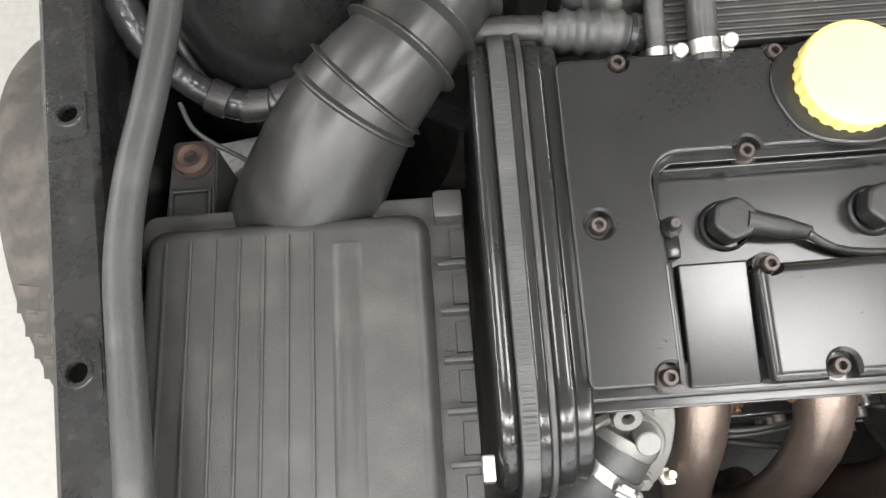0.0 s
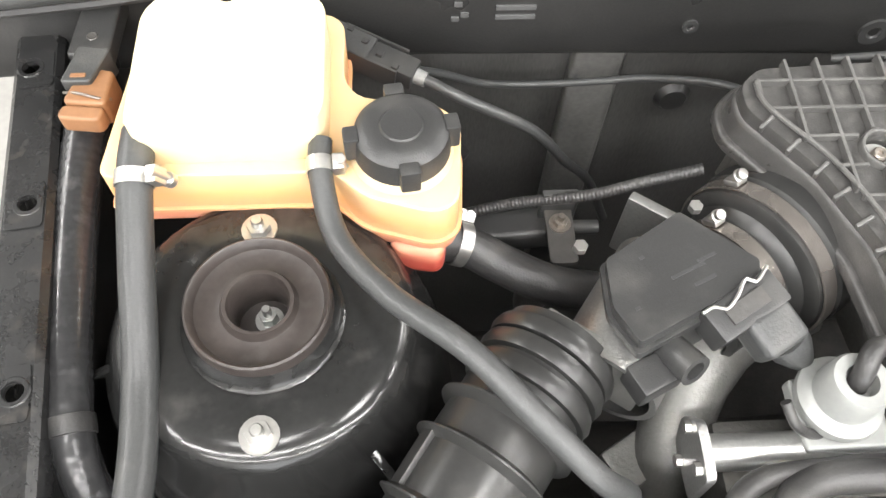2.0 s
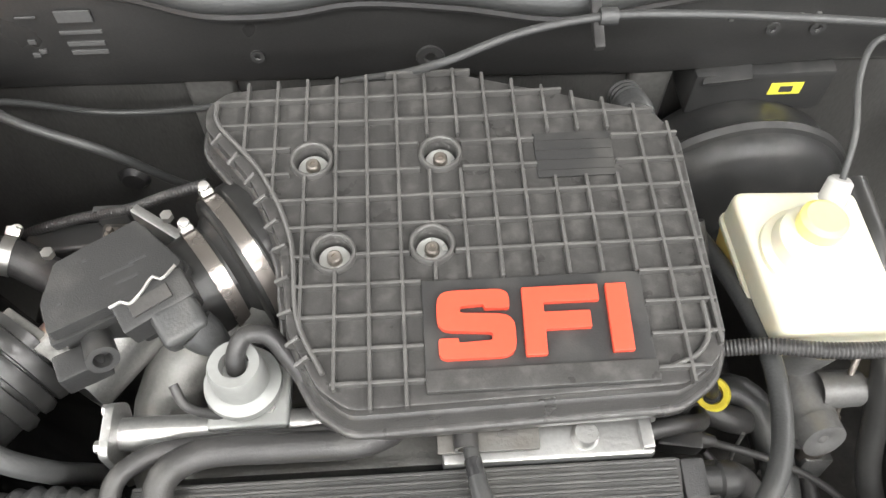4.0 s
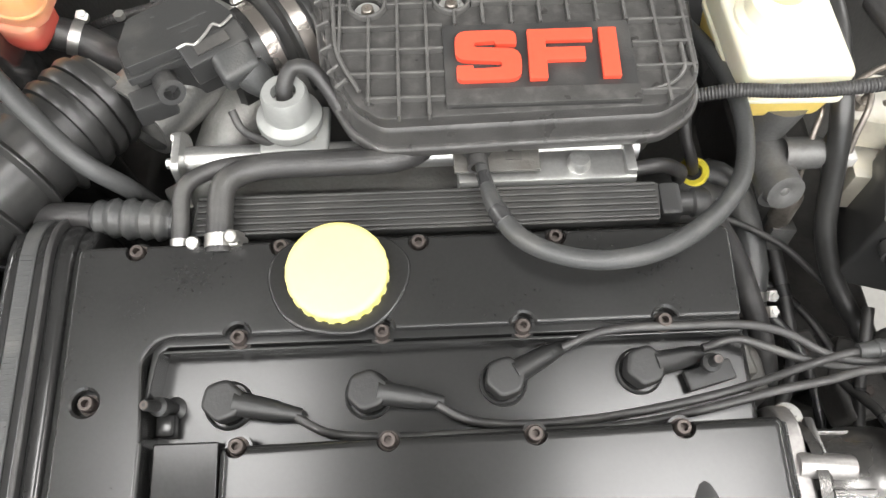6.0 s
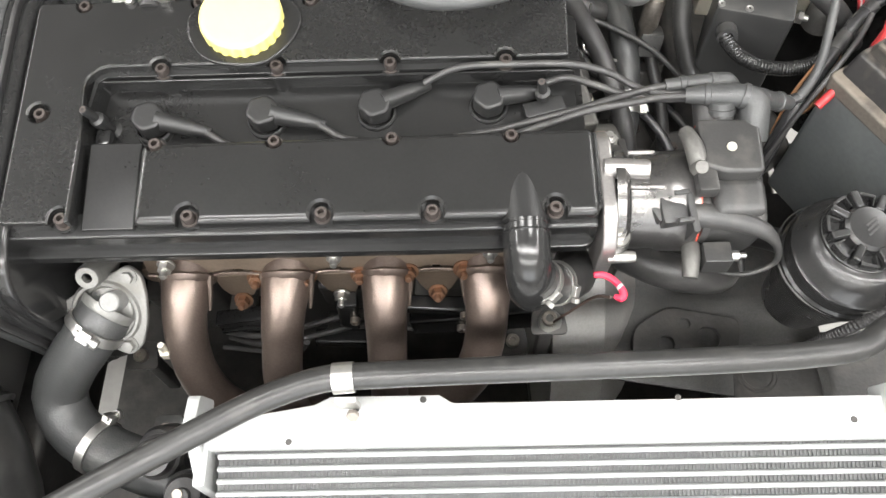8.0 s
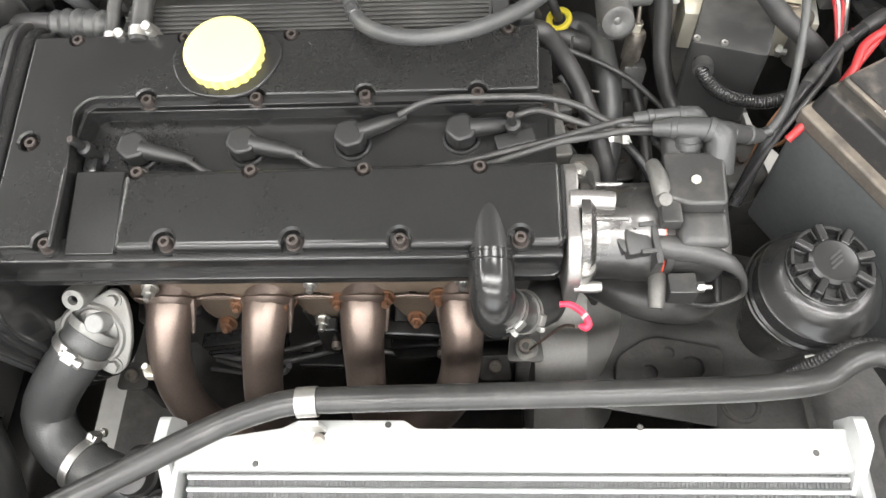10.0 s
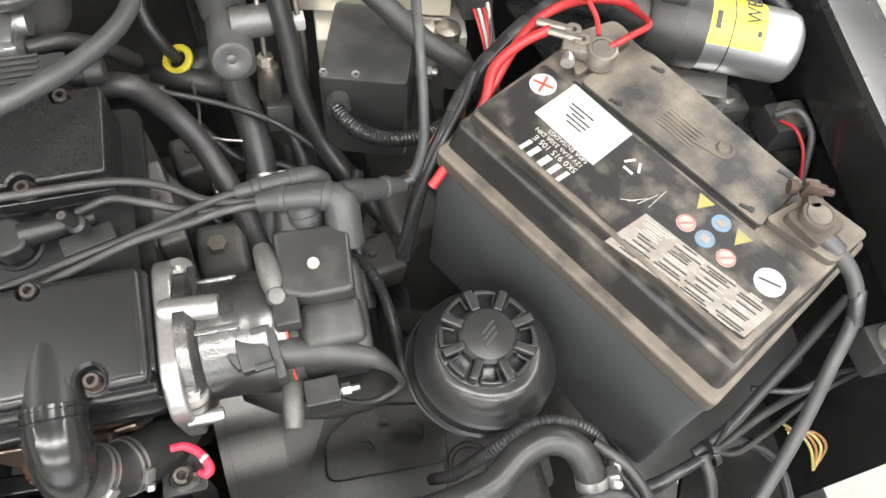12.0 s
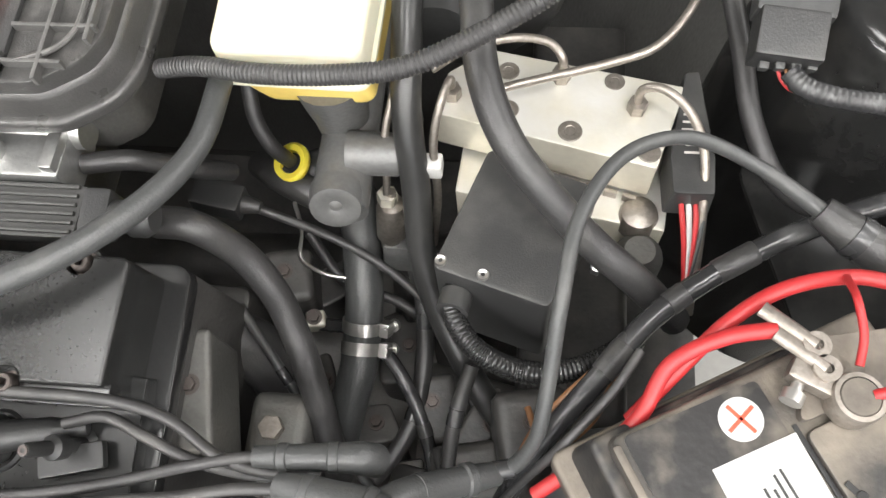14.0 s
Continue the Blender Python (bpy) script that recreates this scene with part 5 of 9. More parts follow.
def loom_connector():
    t = thing("loom_connector", pose(-0.55, 0.378, 0.888) @ Matrix.Scale(0.8, 4), "orange and grey connector at the end of the wing loom", "connector")
    part("orange_body", prism(rounded([(-0.017, -0.012), (0.017, -0.016), (0.019, 0.02), (-0.008, 0.024)], 0.005), -0.014, 0.012, None, 0.003, segs=3), M_ORANGE, t)
    part("orange_seal", prism(rounded([(-0.02, -0.026), (0.014, -0.03), (0.017, -0.016), (-0.018, -0.012)], 0.006), -0.008, 0.009, None, 0.003, segs=3), M_ORANGE, t, "orange end seal")
    part("grey_lock", prism(rounded([(-0.02, 0.004), (0.004, 0.004), (0.014, 0.04), (-0.012, 0.044)], 0.004), -0.01, 0.017, None, 0.003, segs=3), M_HOSE, t)
    part("lock_window", box(0.012, 0.004, 0.002, pose(-0.006, 0.01, 0.017), 0.0005), M_ORANGE, t)
    part("wire_clip", tube([(-0.02, 0.002, 0.006), (-0.004, -0.006, 0.014), (0.012, -0.01, 0.012), (0.018, -0.004, 0.004)], 0.0012, 8), M_STEEL, t)
    part("bracket", prism(rounded([(-0.022, 0.036), (0.012, 0.036), (0.014, 0.12), (-0.018, 0.12)], 0.004), -0.004, 0.014, None, 0.004, segs=3), M_PLASTIC, t)
    # dark disc in place of the shaded hole
    part("bracket_hole", lathe([(0, 0.0003), (0.003, 0.0003), (0.0042, 0.0008), (0.005, 0.0)], pose(-0.004, 0.056, 0.0142), 14), M_DARK, t)
    return t


loom_connector()
clip = thing("cable_clip", pose(0.139, 0.42, 0.93), "black clip holding the thin cable", "clip")
part("stem", box(0.008, 0.06, 0.008, pose(0, -0.01, 0.012, 25), 0.002), M_RUBBER, clip)
part("loop", lathe([(0.0032, -0.006), (0.006, -0.006), (0.006, 0.006), (0.0032, 0.006)], pose(0, -0.04, 0.032, 0, 90), 16), M_HOSE, clip)
plate = thing("support_bracket", pose(-0.238, 0.3, 0.8), "black sheet bracket with a zinc bolt", "bracket")
part("strap", prism(rounded([(-0.01, -0.012), (0.01, -0.012), (0.01, 0.04), (-0.01, 0.04)], 0.004), 0.008, 0.012, None, 0.001), M_DARK, plate)
part("leg", box(0.026, 0.006, 0.12, pose(0, 0.035, -0.03), 0.002), M_SATIN, plate)
part("bolt", nut_on_stud(0.0055, 0.006, pose(0, 0.02, 0.012), 0.008), M_STEEL, plate)
vac = thing("vacuum_canister", pose(-0.27, 0.33, 0.79), "flat black plastic canister beside the coolant elbow", "canister")
part("shell", box(0.09, 0.026, 0.022, pose(0, 0, 0, 0, 0, 4), 0.005, segs=3), M_PLASTIC, vac)
part("spout", lathe([(0.006, 0), (0.0055, 0.02), (0, 0.02)], pose(0.045, 0, 0, 0, 90), 12), M_PLASTIC, vac)

# ---------------------------------------------------------------- engine
TILT = pose(0, 0, 0.85, 7.8)


def engine_block():
    t = thing("engine_block", pose(0, 0, 0.4), "dark grimy engine block and cylinder head", "engine")
    inv = pose(0, 0, -0.4)
    tl = inv @ TILT
    part("cylinder_head", prism([(-0.245, -0.112), (0.205, -0.112), (0.205, 0.072), (-0.245, 0.072)], -0.16, -0.048, tl, 0.004), M_DARK, t, "dark cylinder head")
    part("block", prism(rounded([(-0.24, -0.1), (0.2, -0.1), (0.2, 0.09), (-0.24, 0.09)], 0.01), -0.46, -0.16, tl, 0.006), M_DARK, t)
    for i in range(5):
        part("head_boss", lathe([(0, 0.014), (0.009, 0.014), (0.011, 0.0)], tl @ pose(-0.19 + 0.093 * i, -0.112, -0.07, 90), 18), M_GREYCAST, t)
    for i, (x, z, w, h) in enumerate(((-0.1, -0.2, 0.07, 0.05), (0.0, -0.24, 0.09, 0.06), (0.09, -0.2, 0.06, 0.04), (0.15, -0.3, 0.06, 0.09), (-0.19, -0.27, 0.07, 0.1))):
        part("casting_web", box(w, 0.03, h, tl @ pose(x, -0.112, z, 0, 0, 3 * i - 6), 0.006, segs=3), M_DARK, t)
    return t


def cam_cover():
    t = thing("cam_cover", TILT.copy(), "glossy black cam cover with bolts in round recesses", "engine cover")
    # flange and valley floor
    part("flange", prism(rounded([(-0.252, -0.148), (0.208, -0.148), (0.208, 0.074), (-0.252, 0.074)], 0.012), -0.052, -0.04, None, 0.002), M_GLOSS, t)
    part("valley_floor", prism([(-0.205, -0.09), (0.2, -0.09), (0.2, 0.01), (-0.205, 0.01)], -0.042, -0.028, pose(0, -0.04, -0.028, 2.5) @ pose(0, 0.04, 0.028), 0.001), M_COVER, t)
    # rear bank and left end in one piece
    rear = [(-0.25, -0.135), (-0.196, -0.135), (-0.196, -0.062), (-0.2, -0.012), (-0.19, 0.0015), (0.192, 0.0015), (0.194, 0.066), (-0.25, 0.066)]
    rear_bank = part("rear_bank", prism(rounded(rear, [0.006, 0.003, 0.004, 0.006, 0.01, 0.003, 0.006, 0.006], 4), -0.042, 0.003, None, 0.0026, segs=3), M_SMUDGED, t)
    lip = [(-0.202, -0.06), (-0.2, -0.06), (-0.192, -0.008), (-0.186, -0.0035), (0.193, -0.0035), (0.193, 0.004), (-0.195, 0.004)]
    part("rear_step", prism(lip, -0.042, -0.0045, None, 0.0009, segs=2), M_GLOSS, t)
    part("rear_lip", box(0.385, 0.0022, 0.012, pose(0.002, -0.0062, -0.0125), 0.0008), M_GLOSS, t)
    # front bank with its rounded leading edge
    front = [(-0.147, -0.138), (0.206, -0.138), (0.206, -0.065), (-0.147, -0.069)]
    front_bank = part("front_bank", prism(front, -0.044, 0.0035, None, 0.007, segs=6), M_COVER, t)
    apron = part("front_apron", prism([(-0.25, -0.142), (0.207, -0.142), (0.207, -0.12), (-0.25, -0.12)], -0.044, -0.012, None, 0.003, segs=3), M_GLOSS, t)
    part("smooth_plate", prism(rounded([(-0.19, -0.138), (-0.149, -0.138), (-0.149, -0.066), (-0.19, -0.066)], 0.002), -0.04, -0.0035, pose(0, 0, 0.006, 4.0, 0, 0), 0.0025, segs=3), M_GLOSS, t, "smooth glossy plate")
    part("end_ridge", box(0.004, 0.07, 0.01, pose(-0.1965, -0.1, -0.001), 0.0015), M_GLOSS, t)
    # bolts in recesses that open to the edge beside them
    cut_front, cut_rear, cut_apron = bmesh.new(), bmesh.new(), bmesh.new()
    for row, xs, out in ((-0.1305, (-0.203, -0.106, -0.004, 0.08, 0.173), -1), (0.0005, (-0.14, -0.046, 0.047, 0.141), -1), (-0.0695, (-0.137, -0.043, 0.049, 0.142), 1), (0.0625, (-0.211, -0.114, -0.02, 0.074, 0.168), 1), (-0.039, (-0.2335,), 0)):
        small = row in (-0.0695, 0.0625)
        for x in xs:
            notch(cut_front if row < -0.05 and x > -0.2 else cut_rear, x, row, out, 0.0068 if small else 0.0086, 0.0008 if small else 0.0022)
            if row < -0.1:
                notch(cut_apron, x, row, out, 0.0086, 0.0022, -0.008, -0.004)
            z = -0.005 if small else -0.0068
            bolt = part("cover_bolt", allen(0.0052, 0.0085, pose(x, row, z)), M_BOLT, t, "oil-darkened socket bolt")
            part("bolt_washer", lathe([(0, 0.001), (0.0066, 0.001), (0.0068, 0.0)], pose(x, row, z), 18), M_BOLT, bolt)
            if out:
                part("bolt_boss", lathe([(0, 0.0), (0.0085, 0.0), (0.0085, -0.034)], pose(x, row, z), 22), M_GLOSS, t)
    carve(rear_bank, cut_rear)
    carve(front_bank, cut_front)
    carve(apron, cut_apron)
    # studs in the valley
    for x, y in ((-0.187, -0.04), (0.172, -0.026)):
        stud = part("stud", lathe([(0, 0.036), (0.003, 0.036), (0.0036, 0.034), (0.0036, 0.02), (0.0062, 0.018), (0.0062, 0.01), (0.004, 0.008), (0.004, -0.004), (0.008, -0.006), (0.0, -0.006)], pose(x, y, -0.022, 6, -8), 14), M_BOOT, t, "black stud")
        part("stud_socket", lathe([(0.0012, 0.0365), (0.0026, 0.0365), (0.0028, 0.0355)], pose(x, y, -0.022, 6, -8), 10), M_BOLT, stud)
    part("stud_clip", box(0.034, 0.014, 0.006, pose(0.172, -0.033, -0.021, 0, 0, 14), 0.002), M_BOOT, t)
    part("stud_clip", box(0.012, 0.014, 0.012, pose(-0.188, -0.052, -0.022), 0.002), M_GLOSS, t)
    # oil filler seat and cap
    part("filler_seat", prism(rounded([(-0.122, 0.03), (-0.105, 0.002), (-0.06, -0.004), (-0.036, 0.012), (-0.022, 0.045), (-0.04, 0.068), (-0.1, 0.068), (-0.12, 0.055)], 0.02, 6), 0.0, 0.0055, None, 0.002, segs=3), M_GLOSS, t)
    scallop = lambda a, r, z: 1 - (0.045 * max(0, math.cos(a * 24)) ** 0.7 if r > 0.03 and z < 0.0155 and math.cos(a * 24) > 0 else 0)
    cap = part("oil_cap", lathe([(0.03, 0.004), (0.034, 0.005), (0.0342, 0.007), (0.0342, 0.0145), (0.0335, 0.0165), (0.032, 0.018), (0.029, 0.0185), (0, 0.0185)], pose(-0.074, 0.039, 0.0), 144, wobble=scallop), M_CAPTOP, t, "bright yellow scalloped oil cap")
    part("cap_skirt", lathe([(0.0305, 0.0), (0.033, 0.001), (0.033, 0.006), (0.0305, 0.007)], pose(-0.074, 0.039, 0.0005), 48), M_YELLOW, cap)
    # breather outlet
    part("breather_ridge", tube([(0.149, -0.074, -0.014), (0.149, -0.088, -0.0125), (0.149, -0.102, -0.0115), (0.149, -0.12, -0.0095), (0.15, -0.14, -0.007), (0.15, -0.15, -0.0065)], [0.0115, 0.0135, 0.0148, 0.0162, 0.0172, 0.0172], 28), M_BOOT, t)
    elbow = part("breather_elbow", tube([(0.15, -0.14, -0.003), (0.15, -0.156, -0.006), (0.151, -0.172, -0.014), (0.153, -0.181, -0.03), (0.156, -0.18, -0.05)], [0.0175, 0.018, 0.018, 0.0178, 0.017], 28), M_GLOSS, t, "glossy black breather elbow")
    for y in (-0.143, -0.149):
        part("bead", lathe([(0.0172, -0.0014), (0.0188, 0), (0.0172, 0.0014)], frame_to((0.15, y, -0.0045), (0, 1, 0.12)), 28), M_GLOSS, elbow)
    part("end_face", box(0.004, 0.064, 0.04, pose(0.2065, -0.1, -0.02), 0.002), M_GLOSS, t)
    return t


def belt_cover():
    t = thing("timing_belt_cover", pose(-0.27, -0.05, 0.7), "tall black timing belt cover with ribbed seal strips", "belt cover")
    inv = pose(0.27, 0.05, -0.7)
    m = inv @ TILT @ Matrix(((0, 0, 1, 0), (1, 0, 0, 0), (0, 1, 0, 0), (0, 0, 0, 1)))
    out = rounded([(-0.2, -0.3), (0.105, -0.3), (0.105, 0.004), (-0.2, 0.004)], [0.1, 0.1, 0.05, 0.075], 10)
    for nm, x0, x1, d, mat, bev in (("outer_shell", -0.303, -0.289, 0.007, M_GLOSS, 0.006), ("ribbed_seal", -0.29, -0.279, 0.0015, M_HOSE, 0.0015), ("middle_shell", -0.28, -0.272, 0.003, M_GLOSS, 0.002), ("inner_seal", -0.273, -0.269, 0.001, M_RUBBER, 0.0015), ("inner_shell", -0.27, -0.256, 0.006, M_GLOSS, 0.005), ("back_plate", -0.259, -0.246, 0.01, M_GLOSS, 0.004)):
        part(nm, prism(inset(out, d), x0, x1, m, bev, segs=3), mat, t)
    for k in range(64):
        y = -0.17 + k * 0.0037
        part("seal_rib", box(0.0085, 0.0011, 0.0007, m @ pose(y, 0.0026, -0.2845, 0, 0, 0) @ pose(0, 0, 0, 0, 90, 90), 0.0002), M_HOSE, t)
    return t


def exhaust():
    t = thing("exhaust_manifold", pose(-0.01, -0.13, 0.5), "bronze-tinted tubular exhaust manifold with copper nuts", "exhaust manifold")
    inv = pose(0.01, 0.13, -0.5)
    xs = (-0.148, -0.056, 0.034, 0.124)
    for x in xs:
        plate = rounded([(x - 0.042, -0.03), (x + 0.042, -0.03), (x + 0.042, 0.0), (x - 0.042, 0.0)], 0.01)
        part("flange", prism(plate, 0, 0.009, inv @ pose(0, -0.105, 0.716, 90), 0.002), M_EXFLANGE, t, "bronze-tinted flange")
    lower = [(-0.182 + 0.0058 * k, 0.0045 * math.cos(2 * math.pi * (-0.182 + 0.0058 * k + 0.012) / 0.0907)) for k in range(61)]
    strip = lower + [(0.166, 0.032), (-0.182, 0.032)]
    part("manifold_strip", prism(strip, -0.006, 0.006, inv @ pose(0, -0.112, 0.709, 74), 0.0015), M_EXFLANGE, t, "dusty bronze upper strip")
    part("strip_lip", tube([inv @ Vector((x, -0.1185, 0.7075 + z)) for x, z in lower[::4]], 0.0016, 8), M_EXHAUST, t)
    paths = [
        [(-0.148, -0.108, 0.705), (-0.149, -0.124, 0.701), (-0.151, -0.15, 0.69), (-0.153, -0.172, 0.66), (-0.15, -0.188, 0.625), (-0.138, -0.2, 0.59), (-0.115, -0.205, 0.56), (-0.08, -0.2, 0.535), (-0.06, -0.18, 0.48)],
        [(-0.056, -0.108, 0.705), (-0.058, -0.124, 0.701), (-0.061, -0.15, 0.69), (-0.066, -0.17, 0.662), (-0.071, -0.185, 0.63), (-0.075, -0.195, 0.59), (-0.076, -0.198, 0.52), (-0.06, -0.18, 0.42)],
        [(0.034, -0.108, 0.705), (0.033, -0.124, 0.701), (0.032, -0.148, 0.69), (0.031, -0.166, 0.66), (0.029, -0.18, 0.625), (0.027, -0.188, 0.58), (0.02, -0.185, 0.5), (0.01, -0.17, 0.42)],
        [(0.124, -0.108, 0.705), (0.124, -0.124, 0.701), (0.124, -0.148, 0.69), (0.122, -0.166, 0.66), (0.115, -0.18, 0.63), (0.1, -0.19, 0.595), (0.08, -0.192, 0.57), (0.05, -0.188, 0.545), (0.03, -0.18, 0.5)],
    ]
    for p in paths:
        part("pipe", tube([inv @ Vector(q) for q in p], [0.0235, 0.0225, 0.0198] + [0.0188] * (len(p) - 3), 28), M_EXHAUST, t)
        x = p[0][0]
        bm = lathe([(0.0215, -0.003), (0.0262, 0.0), (0.0245, 0.004), (0.021, 0.007)], frame_to(inv @ Vector((x, -0.117, 0.703)), (0, -1, -0.35)), 28, wobble=lambda a, r, z: 1 + 0.03 * math.sin(9 * a))
        weld = part("weld_bead", bm, M_EXHAUST, t)
        for sx in (-1, 1):
            part("weld_run", tube([inv @ Vector((x + sx * 0.0215, -0.12, 0.711)), inv @ Vector((x + sx * 0.0205, -0.131, 0.7)), inv @ Vector((x + sx * 0.019, -0.144, 0.688))], [0.0035, 0.003, 0.0015], 8), M_EXHAUST, weld)
    for x, z in ((-0.149, 0.698), (-0.085, 0.703), (-0.039, 0.705), (0.01, 0.707), (0.054, 0.71), (0.103, 0.713), (-0.109, 0.656), (0.079, 0.665)):
        bm = hexhead(0.0068, 0.008, inv @ pose(x, -0.119, z - 0.001, 66, 0, 20 * x), washer=0.0092)
        lathe([(0, 0.008), (0.0034, 0.008), (0.0034, 0.0125), (0.0026, 0.0135), (0, 0.0135)], inv @ pose(x, -0.119, z - 0.001, 66, 0, 20 * x), 12, bm)
        part("copper_nut", bm, M_COPPER, t, "copper-coloured nut")
    for x, y, z in ((-0.013, -0.119, 0.663), (-0.157, -0.12, 0.735), (-0.007, -0.12, 0.749), (0.126, -0.12, 0.752)):
        part("steel_nut", nut_on_stud(0.0066, 0.008, inv @ pose(x, y, z, 80), 0.008), M_ZINC, t, "bright steel nut")
    for x, dx in ((-0.1025, -0.007), (-0.012, 0.0), (0.079, 0.0)):
        part("flange_web", prism(rounded([(x - 0.024, 0.0), (x + 0.024, 0.0), (x + dx + 0.016, -0.03), (x + dx + 0.009, -0.046), (x + dx - 0.009, -0.046), (x + dx - 0.016, -0.03)], 0.008), 0, 0.009, inv @ pose(0, -0.107, 0.7, 90), 0.002), M_EXFLANGE, t, "bronze-tinted flange web")
    return t


def thermostat():
    t = thing("thermostat_housing", pose(-0.2, -0.12, 0.72), "pale cast aluminium thermostat housing with a three-eared flange", "thermostat housing")
    inv = pose(0.2, 0.12, -0.72)
    m = inv @ pose(-0.212, -0.151, 0.7085, 45)
    ears = [(-0.049, -0.003), (-0.038, -0.013), (-0.026, -0.012), (-0.018, -0.026), (0.004, -0.036), (0.015, -0.042), (0.027, -0.034), (0.035, -0.01), (0.037, 0.014), (0.035, 0.034), (0.024, 0.044), (0.012, 0.037), (-0.012, 0.028), (-0.032, 0.013), (-0.046, 0.007)]
    plate = part("flange", prism(rounded(ears, 0.007, 4), 0, 0.006, m, 0.002, segs=3), M_CASTLIGHT, t, "pale cast flange")
    part("lip", lathe([(0.024, 0.005), (0.0265, 0.0085), (0.029, 0.0085), (0.0315, 0.005)], m, 36), M_CASTLIGHT, plate)
    part("neck", lathe([(0.025, 0), (0.0235, 0.008), (0.0215, 0.012), (0.021, 0.03), (0.0, 0.03)], inv @ frame_to((-0.209, -0.148, 0.714), (-0.5, -0.75, -0.25)), 28), M_CASTLIGHT, t)
    part("dome", lathe([(0, 0.009), (0.012, 0.0085), (0.02, 0.006), (0.024, 0.0), (0.024, -0.012)], m @ pose(0.004, 0.004, 0.002), 32), M_CASTLIGHT, t)
    part("sender", lathe([(0, 0.012), (0.0078, 0.012), (0.0088, 0.011), (0.0092, 0.0), (0.0092, -0.012)], inv @ pose(-0.199, -0.151, 0.729, 32), 24), M_SLEEVE, t, "pale round sender")
    part("upper_boss", lathe([(0.004, 0.006), (0.0045, 0.012), (0.0095, 0.012), (0.0108, 0.009), (0.0115, -0.03)], inv @ pose(-0.214, -0.133, 0.747, 48), 24), M_CASTLIGHT, t)
    for x, y in ((-0.037, -0.003), (0.016, -0.031), (0.024, 0.033)):
        part("bolt", hexhead(0.0056, 0.0065, m @ pose(x, y, 0.006), washer=0.0078), M_CASTLIGHT, t)
    part("inlet_stub", box(0.034, 0.016, 0.03, inv @ pose(-0.172, -0.112, 0.752, 8), 0.004, segs=3), M_CASTLIGHT, t)
    return t


def distributor():
    t = thing("distributor", pose(0.28, -0.1, 0.8), "ignition distributor with worn alloy body and black cap", "distributor")
    inv = pose(-0.28, 0.1, -0.8)
    ax = Vector((1, -0.03, 0.02)).normalized()
    m = inv @ frame_to((0.222, -0.1, 0.79), ax)
    side = inv @ pose(0.209, -0.1, 0.79, 90, 0, 90)
    part("adapter_plate", prism(rounded([(-0.05, -0.04), (0.046, -0.04), (0.054, 0.0), (0.05, 0.03), (0.034, 0.042), (-0.034, 0.038), (-0.054, 0.016)], 0.01, 4), 0.0, 0.012, side, 0.0025, segs=3), M_ADAPTER, t, "pale cast alloy adapter plate")
    part("body", lathe([(0.046, 0.0), (0.046, 0.007), (0.043, 0.01), (0.039, 0.012), (0.0385, 0.016), (0.0385, 0.034), (0.04, 0.037), (0.0405, 0.044), (0.0405, 0.058), (0.0395, 0.06), (0.0395, 0.064), (0, 0.064)], m, 40), M_DISTALU, t, "worn cast alloy body")
    for k in range(2):
        a = 35 + 70 * k
        part("web", box(0.034, 0.0045, 0.008, m @ pose(0, 0, 0, 0, 0, a) @ pose(0.037, 0, 0.02, 0, 90, 0), 0.0015), M_DISTALU, t)
    for y, z in ((-0.057, 0.812), (-0.139, 0.803)):
        lug = part("clamp_lug", lathe([(0, 0.0), (0.0105, 0.0), (0.0105, -0.018), (0.008, -0.022), (0, -0.022)], inv @ pose(0.223, y, z), 20), M_DISTALU, t)
        part("lug_bolt", hexhead(0.0065, 0.0075, inv @ pose(0.223, y, z), washer=0.0095), M_ZINC, lug)
        part("stud_end", lathe([(0, 0.012), (0.003, 0.012), (0.0035, 0.0)], inv @ pose(0.223, y, z), 10), M_ZINC, lug)
    arm = part("slotted_arm", lathe([(0, -0.003), (0.007, -0.003), (0.008, 0.0), (0.008, 0.03), (0.0072, 0.032), (0, 0.032)], inv @ frame_to((0.216, -0.093, 0.829), (1, -0.08, 0)), 22), M_ADAPTER, t, "polished clamp boss")
    part("arm_root", box(0.02, 0.016, 0.014, inv @ pose(0.228, -0.093, 0.82), 0.003), M_DISTALU, arm)
    part("brace", box(0.006, 0.05, 0.006, inv @ pose(0.226, -0.116, 0.815, 14), 0.0015), M_GREYCAST, t)
    part("brace", box(0.006, 0.03, 0.006, inv @ pose(0.232, -0.075, 0.822, -14), 0.0015), M_DISTALU, t)
    part("lower_pin", lathe([(0, 0.022), (0.004, 0.022), (0.005, 0.018), (0.005, 0.0)], inv @ pose(0.216, -0.15, 0.788, 0, 90), 14), M_ZINC, t)
    for y, z, tip in ((-0.088, 0.836, 1), (-0.146, 0.785, -1)):
        clip = part("spring_clip", tube([inv @ Vector((0.279, y + 0.022 * tip, z + 0.0)), inv @ Vector((0.281, y + 0.008 * tip, z + 0.004)), inv @ Vector((0.283, y - 0.004 * tip, z + 0.002)), inv @ Vector((0.284, y - 0.012 * tip, z - 0.004))], [0.006, 0.0072, 0.0076, 0.006], 16), M_GREYCAST, t, "grey spring clip")
        part("clip_screw", lathe([(0, 0.008), (0.005, 0.007), (0.0065, 0.003), (0.0072, 0.0)], inv @ pose(0.284, y - 0.012 * tip, z, 25), 18), M_GREYCAST, clip)
    part("seal_ring", lathe([(0.0, 0.0), (0.0388, 0.0), (0.0388, 0.0014), (0.0, 0.0014)], m @ pose(0, 0, 0.064), 36), M_RED, t, "red sealing ring")
    capm = m @ pose(0, 0, 0, 0, 0, 8)
